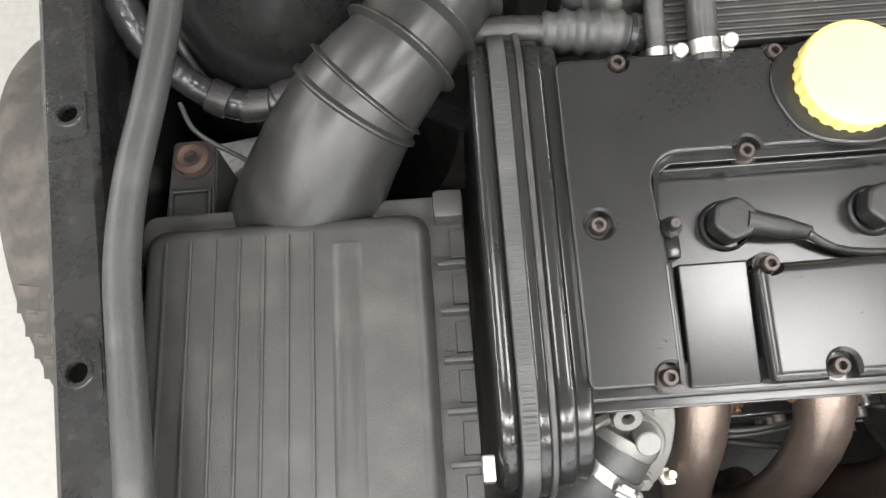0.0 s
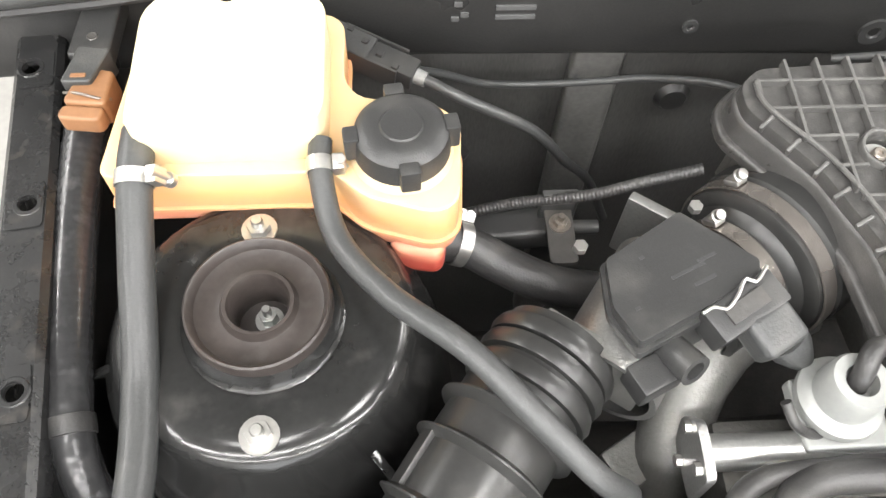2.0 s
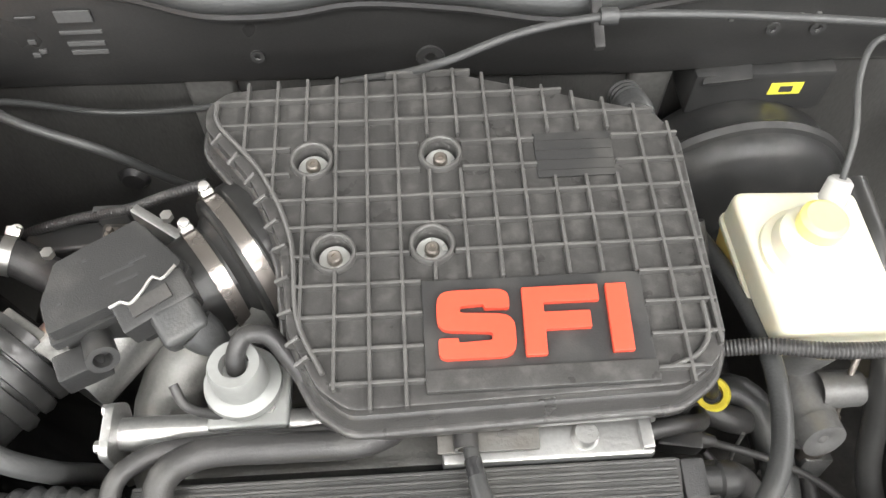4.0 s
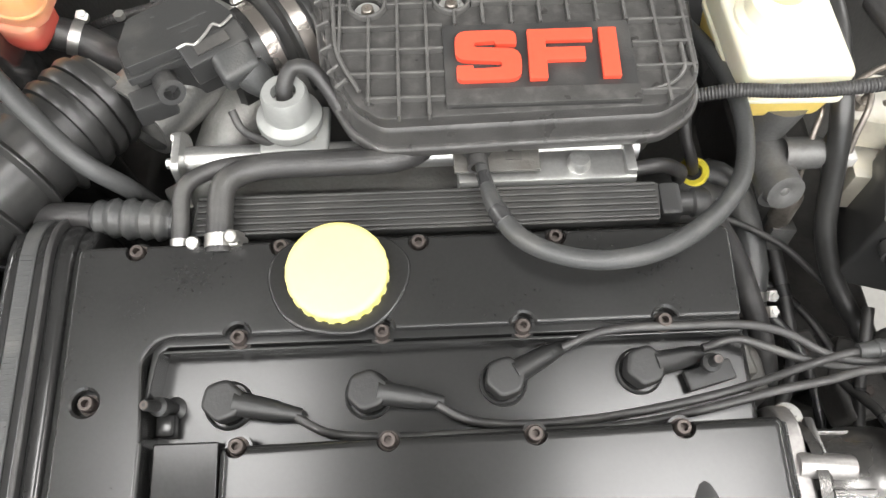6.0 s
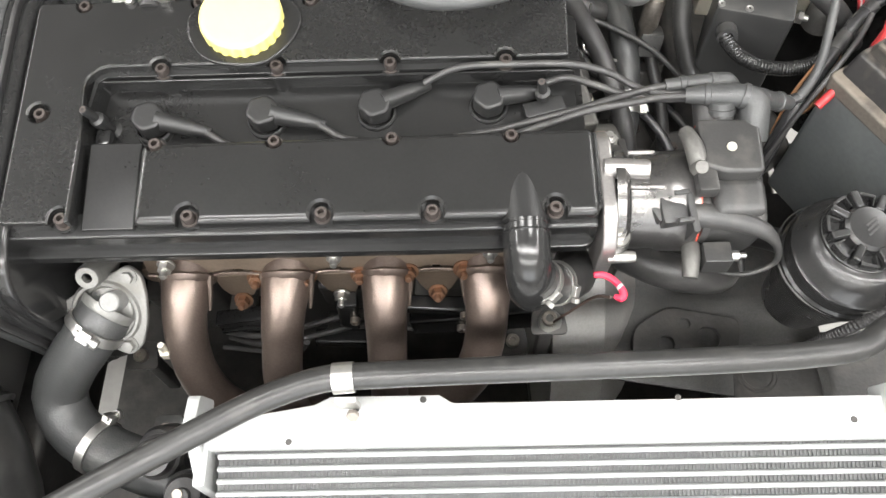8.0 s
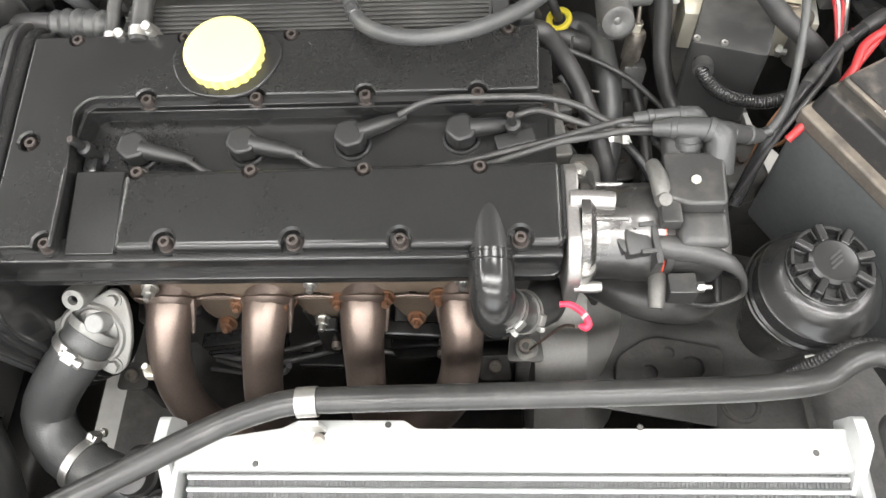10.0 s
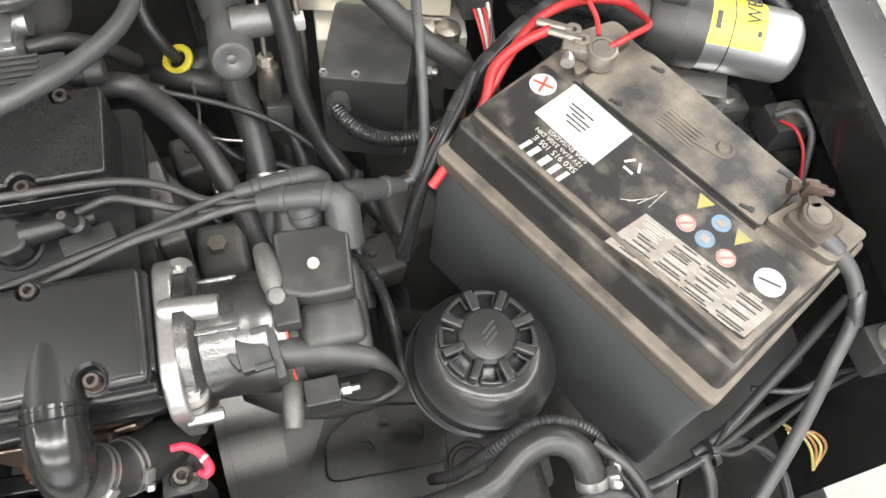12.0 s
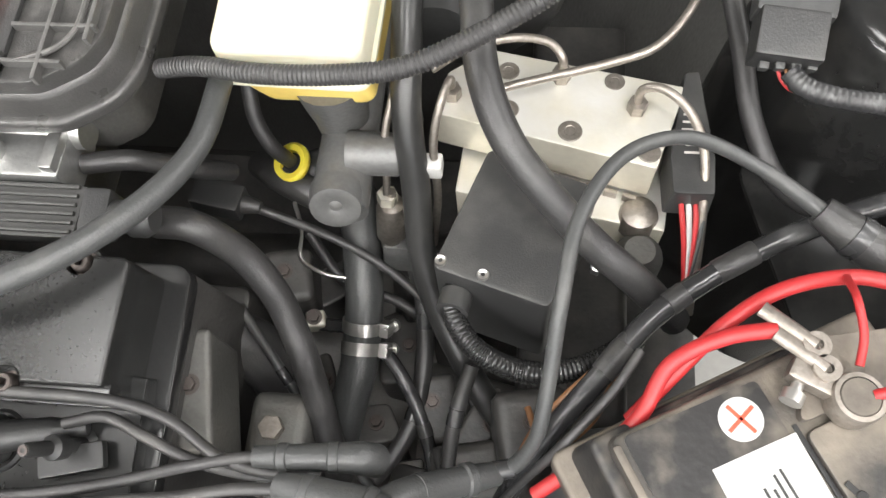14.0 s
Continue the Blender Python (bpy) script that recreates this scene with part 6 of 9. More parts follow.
    out = rounded([(-0.034, -0.036), (0.034, -0.036), (0.037, 0.0), (0.034, 0.032), (-0.034, 0.032), (-0.037, 0.0)], 0.014, 4)
    cap = part("cap", prism(out, 0.066, 0.116, capm, 0.009, segs=4), M_CAPBLACK, t, "dusty black distributor cap")
    part("cap_rim", prism(inset(out, -0.002), 0.0655, 0.072, capm, 0.0015), M_CAPBLACK, cap)
    part("cap_block", prism(rounded([(-0.022, -0.012), (-0.006, -0.018), (0.022, -0.018), (0.026, 0.03), (-0.022, 0.032)], 0.005), -0.012, 0.014, inv @ pose(0.309, -0.09, 0.829), 0.0045, segs=3), M_CAPBLACK, cap)
    part("cap_step", box(0.016, 0.044, 0.012, inv @ pose(0.288, -0.1, 0.834), 0.003), M_CAPBLACK, cap)
    part("cap_shoulder", box(0.04, 0.03, 0.03, inv @ pose(0.314, -0.118, 0.815, 10), 0.008, segs=3), M_CAPBLACK, cap)
    part("cap_screw", lathe([(0, 0.002), (0.0034, 0.002), (0.004, 0.0)], inv @ pose(0.309, -0.086, 0.8432), 12), M_GOLD, cap)
    for x in (0.301, 0.33):
        part("tower", lathe([(0, -0.014), (0.0112, -0.014), (0.011, 0.016), (0.009, 0.018), (0, 0.018)], inv @ pose(x, -0.05, 0.828, -74, 0, 0), 20), M_CAPBLACK, cap)
        part("tower_ring", lathe([(0.0108, -0.0006), (0.0116, 0), (0.0108, 0.0006)], inv @ pose(x, -0.055, 0.828, -74), 20), M_RED, cap)
    plug = part("sensor_plug", box(0.02, 0.022, 0.02, inv @ pose(0.264, -0.126, 0.814, 12, 0, 6), 0.003), M_PLASTIC, t, "black sensor plug")
    part("plug_wedge", box(0.01, 0.016, 0.014, inv @ pose(0.253, -0.126, 0.813, 12, 0, 30), 0.003), M_PLASTIC, plug)
    part("plug_frame", box(0.006, 0.034, 0.028, inv @ pose(0.277, -0.128, 0.812, 12, 0, 6), 0.002), M_PLASTIC, plug)
    for dy in (-0.012, 0.012):
        part("plug_hook", box(0.012, 0.004, 0.006, inv @ pose(0.27, -0.128 + dy, 0.827, 12, 0, 6), 0.001), M_PLASTIC, plug)
    part("lead_boot", tube([inv @ Vector(p) for p in ((0.28, -0.128, 0.814), (0.297, -0.131, 0.815), (0.317, -0.136, 0.814), (0.334, -0.142, 0.81), (0.345, -0.148, 0.8), (0.351, -0.152, 0.775), (0.33, -0.154, 0.76), (0.309, -0.143, 0.75), (0.29, -0.12, 0.75))], [0.0108, 0.01, 0.0086, 0.0066, 0.0034, 0.0021, 0.002, 0.002, 0.002], 16), M_CAPBLACK, t)
    low = part("lower_block", box(0.022, 0.018, 0.02, inv @ pose(0.3, -0.152, 0.788), 0.002), M_CAPBLACK, t)
    part("lower_screw", nut_on_stud(0.0045, 0.007, inv @ pose(0.311, -0.152, 0.79, 0, 90)), M_ZINC, low)
    return t


def plug_boot(m, ex):
    """A spark plug boot; ex: which way its lead leaves, in the boot's own plane."""
    t = thing("spark_plug_boot", m, "black rubber spark plug boot with a hexagonal top", "spark plug boot", "spark plug boots along the valley")
    a = [(0.0145 * math.cos(k * math.pi / 3 + 0.3), 0.0145 * math.sin(k * math.pi / 3 + 0.3)) for k in range(6)]
    part("top", prism(rounded(a, 0.004, 3), -0.012, 0.005, None, 0.003, segs=3), M_BOOT, t)
    part("grommet", lathe([(0.0145, -0.012), (0.016, -0.0135), (0.0165, -0.018), (0, -0.018)], None, 28), M_BOOT, t)
    d = Vector((math.cos(radians(ex)), math.sin(radians(ex)), -0.2))
    part("lead_neck", tube([d * 0.006, d * 0.02, d * 0.034, d * 0.036, d * 0.05], [0.0085, 0.0075, 0.0068, 0.0062, 0.0045], 16), M_BOOT, t)
    return t


def ribbed_cover():
    t = thing("injector_wiring_cover", pose(-0.01, 0.095, 0.84), "long dark grey ribbed plastic wiring cover", "wiring cover")
    part("base", prism(rounded([(-0.17, -0.016), (0.163, -0.016), (0.166, 0.014), (-0.167, 0.014)], 0.003), 0.0, 0.012, pose(0, 0, 0, 6), 0.002), M_AIRBOX, t)
    for k in range(6):
        part("rib", box(0.328, 0.0026, 0.004, pose(-0.002, 0, 0, 6) @ pose(0, -0.0125 + k * 0.005, 0.0122), 0.001), M_AIRBOX, t)
    part("end_cap", box(0.016, 0.026, 0.02, pose(0.172, 0.0, 0.004, 6), 0.004), M_PLASTIC, t)
    part("end_stub", lathe([(0.0, 0), (0.009, 0), (0.009, 0.01), (0.011, 0.012), (0.011, 0.02), (0.008, 0.024), (0, 0.024)], pose(0.178, 0, 0.004, 0, 90), 18), M_PLASTIC, t)
    return t


def fuel_rail():
    t = thing("fuel_rail", pose(-0.02, 0.142, 0.852), "bright aluminium fuel rail on the intake ports", "fuel rail")
    part("rail", lathe([(0, -0.168), (0.0105, -0.168), (0.0105, 0.165), (0, 0.165)], pose(0, 0, 0, 0, 90), 20), M_RAIL, t)
    part("left_flange", prism(rounded([(-0.018, -0.022), (0.02, -0.02), (0.022, 0.012), (0.0, 0.022), (-0.02, 0.012)], 0.006), 0, 0.006, pose(-0.168, 0, 0, 0, -90), 0.0015), M_ALU, t)
    for y, z in ((0.012, 0.012), (-0.012, 0.014), (0.0, -0.014)):
        part("flange_bolt", hexhead(0.004, 0.005, pose(-0.173, y, z, 0, -90)), M_ZINC, t)
    part("injector_block", box(0.13, 0.03, 0.018, pose(0.095, -0.018, -0.002), 0.003), M_RAIL, t, "cast alloy injector block")
    part("bracket", box(0.062, 0.028, 0.003, pose(0.058, -0.014, 0.014, 8), 0.001), M_GREYCAST, t, "grey steel bracket")
    # slot shown by a dark slab, its shade put into the colour
    part("bracket_slot", box(0.012, 0.012, 0.001, pose(0.07, -0.014, 0.0162, 8), 0.0002), M_DARK, t)
    part("end_cap", box(0.008, 0.034, 0.034, pose(0.155, -0.014, -0.004), 0.002), M_RAIL, t)
    part("port_bolt", lathe([(0, 0.008), (0.007, 0.008), (0.008, 0.006), (0.009, 0)], pose(0.118, -0.02, 0.007), 16), M_ALU, t)
    part("lower_web", box(0.3, 0.05, 0.05, pose(0.0, 0.0, -0.045), 0.006), M_GREYCAST, t)
    return t


def pressure_regulator():
    t = thing("fuel_pressure_regulator", pose(-0.111, 0.164, 0.866), "silver round fuel pressure regulator", "pressure regulator")
    part("can", lathe([(0, 0.026), (0.0082, 0.026), (0.009, 0.034), (0.0152, 0.0345), (0.0168, 0.031), (0.0174, 0.013), (0.0195, 0.0105), (0.0238, 0.009), (0.0245, 0.006), (0.0235, 0.002), (0.016, -0.002), (0, -0.002)], None, 36), M_REGULATOR, t)
    part("base", box(0.05, 0.042, 0.011, pose(0.003, -0.006, -0.006), 0.003, segs=3), M_REGULATOR, t)
    for x in (-0.016, 0.016):
        part("screw", hexhead(0.0035, 0.004, pose(x, -0.015, -0.003)), M_ZINC, t)
    return t


def throttle_body():
    t = thing("throttle_casting", pose(-0.16, 0.2, 0.8), "grey cast alloy intake elbow under the air flow meter", "intake casting")
    inv = pose(0.16, -0.2, -0.8)
    part("elbow", tube([inv @ Vector(p) for p in ((-0.1, 0.26, 0.83), (-0.14, 0.24, 0.82), (-0.17, 0.2, 0.81), (-0.185, 0.16, 0.79), (-0.188, 0.13, 0.74), (-0.185, 0.12, 0.66))], [0.04, 0.034, 0.026, 0.021, 0.02, 0.02], 24), M_CASTLIGHT, t)
    part("flange", box(0.05, 0.03, 0.03, inv @ pose(-0.2, 0.16, 0.775, 0, 0, 30), 0.004), M_CASTLIGHT, t)
    return t


engine_block()
cam_cover()
belt_cover()
exhaust()
thermostat()
distributor()
ribbed_cover()
fuel_rail()
pressure_regulator()
throttle_body()
for bx, by, bz, ex in ((-0.15, -0.037, 0.834, -11), (-0.057, -0.034, 0.834, -9), (0.034, -0.029, 0.834, 28), (0.127, -0.025, 0.834, 12)):
    plug_boot(Matrix.Translation((bx, by, bz)) @ pose(0, 0, 0, 7.8), ex)

# ignition leads
LEADS = "ignition leads to the distributor"
hose("ignition_lead", "thin grey ignition lead lying in the valley", [(-0.104, -0.047, 0.826), (-0.085, -0.056, 0.8195), (-0.05, -0.0605, 0.8185), (0.0, -0.061, 0.8185), (0.08, -0.061, 0.8185), (0.13, -0.058, 0.821), (0.17, -0.054, 0.834), (0.205, -0.049, 0.845), (0.24, -0.044, 0.847), (0.262, -0.039, 0.846), (0.29, -0.0365, 0.8435)], 0.0029, M_RUBBER, "ignition lead", group=LEADS)
hose("ignition_lead", "grey ignition lead leaving the second plug", [(-0.012, -0.043, 0.827), (0.008, -0.052, 0.82), (0.04, -0.056, 0.819), (0.09, -0.055, 0.82), (0.13, -0.051, 0.824), (0.165, -0.047, 0.832), (0.2, -0.04, 0.836), (0.235, -0.03, 0.838), (0.265, -0.0235, 0.84), (0.285, -0.0225, 0.84)], 0.0029, M_RUBBER, "ignition lead", group=LEADS)
hose("ignition_lead", "grey ignition lead leaving the third plug", [(0.074, -0.01, 0.836), (0.1, -0.004, 0.846), (0.15, -0.003, 0.848), (0.2, -0.004, 0.846), (0.225, -0.01, 0.842), (0.25, -0.024, 0.838), (0.28, -0.03, 0.838), (0.3, -0.028, 0.836)], 0.0029, M_RUBBER, "ignition lead", group=LEADS)
hose("ignition_lead", "grey ignition lead leaving the fourth plug", [(0.168, -0.014, 0.834), (0.19, -0.01, 0.838), (0.21, -0.017, 0.838), (0.235, -0.026, 0.835), (0.26, -0.03, 0.833), (0.3, -0.03, 0.832)], 0.0029, M_RUBBER, "ignition lead", group=LEADS)
for pts, rad in (([(0.3095, -0.062, 0.822), (0.3095, -0.052, 0.831), (0.309, -0.0445, 0.84), (0.3085, -0.041, 0.845)], [0.0104, 0.0106, 0.0104, 0.008]),
                 ([(0.333, -0.068, 0.826), (0.333, -0.056, 0.838), (0.3325, -0.047, 0.8465), (0.325, -0.0425, 0.849), (0.31, -0.04, 0.848), (0.296, -0.0375, 0.846), (0.282, -0.0355, 0.843)], [0.0115, 0.0118, 0.0115, 0.0094, 0.0088, 0.0082, 0.0062]),
                 ([(0.324, -0.019, 0.83), (0.318, -0.0195, 0.839), (0.306, -0.0205, 0.841), (0.288, -0.0218, 0.841), (0.268, -0.023, 0.84)], [0.008, 0.0078, 0.0068, 0.0062, 0.0052]),
                 ([(0.328, -0.044, 0.843), (0.338, -0.036, 0.838), (0.356, -0.027, 0.823), (0.381, -0.017, 0.8065)], [0.0092, 0.0086, 0.0078, 0.006])):
    boot = hose("lead_boot", "grey rubber elbow boot on the distributor", pts, rad, M_HOSE, "lead boot", group="distributor lead boots", seg=20)
    o = Vector(pts[0])
    for u, k in ((0.5, rad[len(rad) // 2] * 1.04), (0.82, rad[-2] * 1.02)):
        part("collar", lathe([(k * 0.9, -0.003), (k * 1.06, -0.002), (k * 1.06, 0.002), (k * 0.9, 0.003)], along([Vector(p) - o for p in pts], u), 20), M_HOSE, boot)
hose("coil_lead", "long grey coil lead arching over the hoses", [(0.378, -0.0165, 0.808), (0.388, -0.014, 0.81), (0.398, -0.004, 0.828), (0.402, 0.015, 0.855), (0.405, 0.045, 0.885), (0.412, 0.085, 0.893), (0.432, 0.118, 0.892), (0.462, 0.133, 0.885), (0.5, 0.128, 0.868), (0.532, 0.1125, 0.855), (0.565, 0.092, 0.848)], [0.0046, 0.0042, 0.0038, 0.0036, 0.0036, 0.0036, 0.0036, 0.0036, 0.0036, 0.0045, 0.009], M_HOSE, "ignition lead", bands=[(0.05, 0.006)])

# hoses over the cover
hose("heater_hose", "black rubber hose clamped to the cover", [(-0.184, 0.06, 0.852), (-0.184, 0.082, 0.86), (-0.182, 0.108, 0.868), (-0.165, 0.122, 0.867), (-0.12, 0.127, 0.869), (-0.06, 0.13, 0.869), (-0.035, 0.142, 0.866), (-0.02, 0.17, 0.855)], 0.0062, M_RUBBER, clamps=[(0.05, 180)])
hose("heater_hose", "thick black rubber hose clamped to the cover", [(-0.156, 0.06, 0.857), (-0.156, 0.082, 0.864), (-0.153, 0.108, 0.871), (-0.135, 0.12, 0.87), (-0.08, 0.121, 0.872), (-0.035, 0.122, 0.873), (-0.017, 0.133, 0.868), (-0.01, 0.165, 0.855)], 0.0092, M_RUBBER, clamps=[(0.05, 165)])
hose("breather_hose", "grey convoluted rubber breather bellow beside the belt cover", [(-0.252, 0.102, 0.842), (-0.24, 0.101, 0.842), (-0.222, 0.099, 0.842), (-0.205, 0.097, 0.842), (-0.19, 0.095, 0.84)], [0.0115, 0.0135, 0.0145, 0.014, 0.0125], M_HOSE, rib=0.0012, pitch=0.0115, bands=[(0.97, 0.005)])
hose("breather_pipe", "smooth grey rubber pipe behind the belt cover", [(-0.33, 0.108, 0.82), (-0.3, 0.107, 0.836), (-0.275, 0.105, 0.841), (-0.248, 0.102, 0.842)], 0.0098, M_RUBBER, "pipe", bands=[(0.97, 0.004)])
hose("vacuum_hose", "thick grey hose looping over the cam cover", [(0.026, 0.128, 0.868), (0.028, 0.102, 0.872), (0.034, 0.075, 0.876), (0.05, 0.048, 0.88), (0.085, 0.03, 0.885), (0.125, 0.03, 0.888), (0.165, 0.05, 0.885), (0.2, 0.085, 0.878), (0.218, 0.125, 0.87), (0.222, 0.165, 0.87), (0.218, 0.22, 0.86), (0.21, 0.28, 0.84)], [0.0045, 0.005, 0.0066, 0.0066, 0.0066, 0.0066, 0.0066, 0.0066, 0.0066, 0.0066, 0.0066, 0.0066], M_HOSE, bands=[(0.09, 0.006), (0.2, 0.007)])
hose("vacuum_hose", "black vacuum hose from the pressure regulator", [(-0.111, 0.164, 0.892), (-0.11, 0.168, 0.902), (-0.104, 0.178, 0.908), (-0.092, 0.18, 0.904), (-0.08, 0.17, 0.893), (-0.067, 0.155, 0.88), (-0.048, 0.143, 0.872), (-0.02, 0.136, 0.864)], 0.0058, M_RUBBER)
b = thing("idle_valve_plug", pose(0.024, 0.134, 0.87), "black round plug on the injector bracket", "connector")
part("body", lathe([(0, 0.012), (0.008, 0.012), (0.012, 0.008), (0.0125, 0.0), (0.01, -0.008), (0, -0.008)], None, 22), M_PLASTIC, b)
part("collar", lathe([(0.005, 0.0), (0.0075, 0.0), (0.0075, 0.012), (0.005, 0.012)], pose(0, -0.008, 0, 90), 16), M_RUBBER, b)

# hoses at the front
hose("radiator_hose", "thick grey radiator hose clamped to the thermostat", [(-0.213, -0.155, 0.712), (-0.222, -0.167, 0.707), (-0.237, -0.18, 0.694), (-0.257, -0.193, 0.672), (-0.271, -0.209, 0.65), (-0.263, -0.232, 0.636), (-0.24, -0.25, 0.631), (-0.205, -0.266, 0.631), (-0.15, -0.285, 0.632)], 0.0238, M_HOSE, clamps=[(0.12, 60), (0.77, 30)], seg=26)
knob = thing("bleed_knob", pose(-0.172, -0.268, 0.66), "black bleed knob with an open socket beside the radiator hose", "bleed knob")
part("collar", lathe([(0.024, -0.03), (0.024, -0.012), (0.021, -0.006), (0.012, -0.003), (0, -0.003)], pose(0, 0, 0, 20, -18), 28), M_RUBBER, knob)
part("stem", lathe([(0.0035, 0.008), (0.004, 0.016), (0.0068, 0.0165), (0.0075, 0.012), (0.0078, -0.004)], pose(0, 0, 0, 20, -18), 20), M_PLASTIC, knob)
hose("coolant_pipe", "black rubber coolant pipe running across the radiator", [(-0.25, -0.375, 0.79), (-0.16, -0.325, 0.8), (-0.109, -0.299, 0.803), (-0.074, -0.281, 0.805), (-0.037, -0.264, 0.808), (0.002, -0.2525, 0.81), (0.04, -0.251, 0.812), (0.163, -0.249, 0.815), (0.283, -0.245, 0.812), (0.35, -0.24, 0.806), (0.388, -0.233, 0.803), (0.41, -0.22, 0.806), (0.428, -0.216, 0.808), (0.442, -0.222, 0.806), (0.45, -0.236, 0.796), (0.452, -0.25, 0.782)], 0.0095, M_DUCT, clamps=[(0.965, 20)], seg=18)
hose("breather_hose", "black rubber breather hose below the elbow", [(0.1565, -0.173, 0.805), (0.165, -0.172, 0.79), (0.178, -0.165, 0.775), (0.195, -0.15, 0.755), (0.2, -0.12, 0.72)], 0.017, M_DUCT, wires=[(0.15, 150), (0.46, 150)], seg=20)
dip = thing("red_handle", pose(0.184, -0.149, 0.655), "dipstick with an open red strap handle", "dipstick")
part("plug", lathe([(0, 0.003), (0.0025, 0.0034), (0.0105, 0.003), (0.0115, 0.0), (0.0105, -0.012)], pose(0, 0, 0.0, 30, 8), 24), M_CASTLIGHT, dip, "round pale plug")
part("rod", tube([(0.001, -0.002, 0.0), (0.014, -0.01, 0.05), (0.026, -0.02, 0.1), (0.032, -0.034, 0.13)], 0.0012, 8), M_RUST, dip, "thin dark rod")
grip = part("handle", tube([(0.02, -0.016, 0.133), (0.027, -0.016, 0.133), (0.032, -0.0185, 0.133), (0.0365, -0.0225, 0.133), (0.04, -0.028, 0.133), (0.0415, -0.033, 0.132), (0.039, -0.0355, 0.131), (0.035, -0.033, 0.13)], [0.0024, 0.0026, 0.0028, 0.0027, 0.0028, 0.0034, 0.0032, 0.002], 14), M_STRAP, dip, "bright red rubber grip")
part("pale_band", lathe([(0.0027, -0.0012), (0.0031, -0.0012), (0.0031, 0.0012), (0.0027, 0.0012)], frame_to((0.0393, -0.0268, 0.133), (0.6, -0.8, 0)), 16), M_WHITE, grip)


def radiator():
    t = thing("radiator", pose(0.165, -0.28, 0.4), "bright aluminium radiator with a flat top tank", "radiator")
    inv = pose(-0.165, 0.28, -0.4)
    top = [(-0.092, -0.2895), (0.412, -0.2895), (0.412, -0.2585), (0.092, -0.2585), (0.082, -0.252), (0.0, -0.252), (-0.012, -0.258), (-0.075, -0.268), (-0.092, -0.275)]
    part("top_plate", prism(top, 0.752, 0.768, inv, 0.0025), M_BRIGHT, t, "bright aluminium top plate")
    part("core", box(0.5, 0.03, 0.36, inv @ pose(0.163, -0.277, 0.575), 0.002), M_FIN, t, "aluminium fin core")
    core = part("fin_bank", box(0.492, 0.056, 0.008, inv @ pose(0.163, -0.315, 0.7465, 14), 0.001), M_FIN, t, "fine-ribbed aluminium fins")
    for k in range(6):
        part("core_tube", lathe([(0, -0.246), (0.0021, -0.246), (0.0021, 0.246), (0, 0.246)], inv @ pose(0.163, -0.2935 - 0.0086 * k, 0.757 - 0.0021 * k, 0, 90), 10), M_TUBE, t)
    for k in range(160):
        part("fin", box(0.0009, 0.052, 0.0016, inv @ pose(-0.078 + 0.00303 * k, -0.315, 0.7512, 14), 0.0), M_FIN, core)
    for x, w in ((0.418, 0.01), (-0.094, 0.01)):
        part("end_tank", box(w, 0.056, 0.38, inv @ pose(x, -0.288, 0.573), 0.003), M_BRIGHT, t)
        part("end_tab", prism(rounded([(-0.031, 0), (0.027, 0), (0.021, 0.034), (-0.002, 0.038), (-0.018, 0.016)], 0.005), -0.0045, 0.0045, inv @ pose(x - 0.004, -0.275, 0.75, 90, 0, 90), 0.001), M_BRIGHT, t)
    # holes shown as dark discs, their shade put into the colour
    for x, y in ((-0.029, -0.286), (0.385, -0.277), (0.02, -0.262), (0.07, -0.256), (0.26, -0.258)):
        part("plate_hole", lathe([(0, 0.0004), (0.0022, 0.0004), (0.0026, 0.0)], inv @ pose(x, y, 0.7682), 10), M_DARK, t)
    part("lower_frame", box(0.54, 0.01, 0.014, inv @ pose(0.165, -0.338, 0.735), 0.003), M_SATIN, t)
    return t


radiator()
sad = thing("pipe_clip", pose(0.016, -0.252, 0.768), "bright steel saddle clip round the coolant pipe", "pipe clip")
part("band", lathe([(0.0098, -0.0075), (0.0112, -0.0075), (0.0112, 0.0075), (0.0098, 0.0075)], frame_to((0.0, 0.0, 0.0425), (1, 0.06, 0.03)), 28), M_ZINC, sad)
part("foot", box(0.015, 0.004, 0.034, pose(0.0, -0.0105, 0.017, 8), 0.001), M_ZINC, sad)
part("bolt", hexhead(0.005, 0.005, pose(0.002, -0.0135, 0.002, 60)), M_STEEL, sad)
mnt = thing("radiator_mount", pose(0.45, -0.29, 0.74), "black rubber radiator mount in a pressed bracket", "radiator mount")
part("bracket", prism(rounded([(-0.024, -0.05), (0.024, -0.05), (0.024, 0.03), (0.014, 0.04), (-0.014, 0.04), (-0.024, 0.03)], 0.008), 0.04, 0.056, None, 0.004, segs=3), M_SATIN, mnt)
part("bush", lathe([(0.0, 0.009), (0.0034, 0.009), (0.0038, 0.0145), (0.0058, 0.0145), (0.0078, 0.01), (0.0095, 0.0045), (0.0125, 0.004), (0.0135, 0.0)], pose(0.001, 0.019, 0.056), 32), M_RUBBER, mnt)
# black disc coloured for the shade down the bush
part("bush_hole", lathe([(0, 0.0002), (0.0034, 0.0002), (0.0034, 0.0)], pose(0.001, 0.019, 0.0652), 16), M_BOOT, mnt)
for k in range(2):
    part("wavy_ridge", tube([(-0.012, 0.0 - 0.0035 * k, 0.0564), (-0.007, 0.0015 - 0.0035 * k, 0.0566), (0.0, -0.001 - 0.0035 * k, 0.0566), (0.006, 0.001 - 0.0035 * k, 0.0566), (0.011, 0.002 - 0.0035 * k, 0.0564)], 0.0009, 8), M_RESERVOIR, mnt)
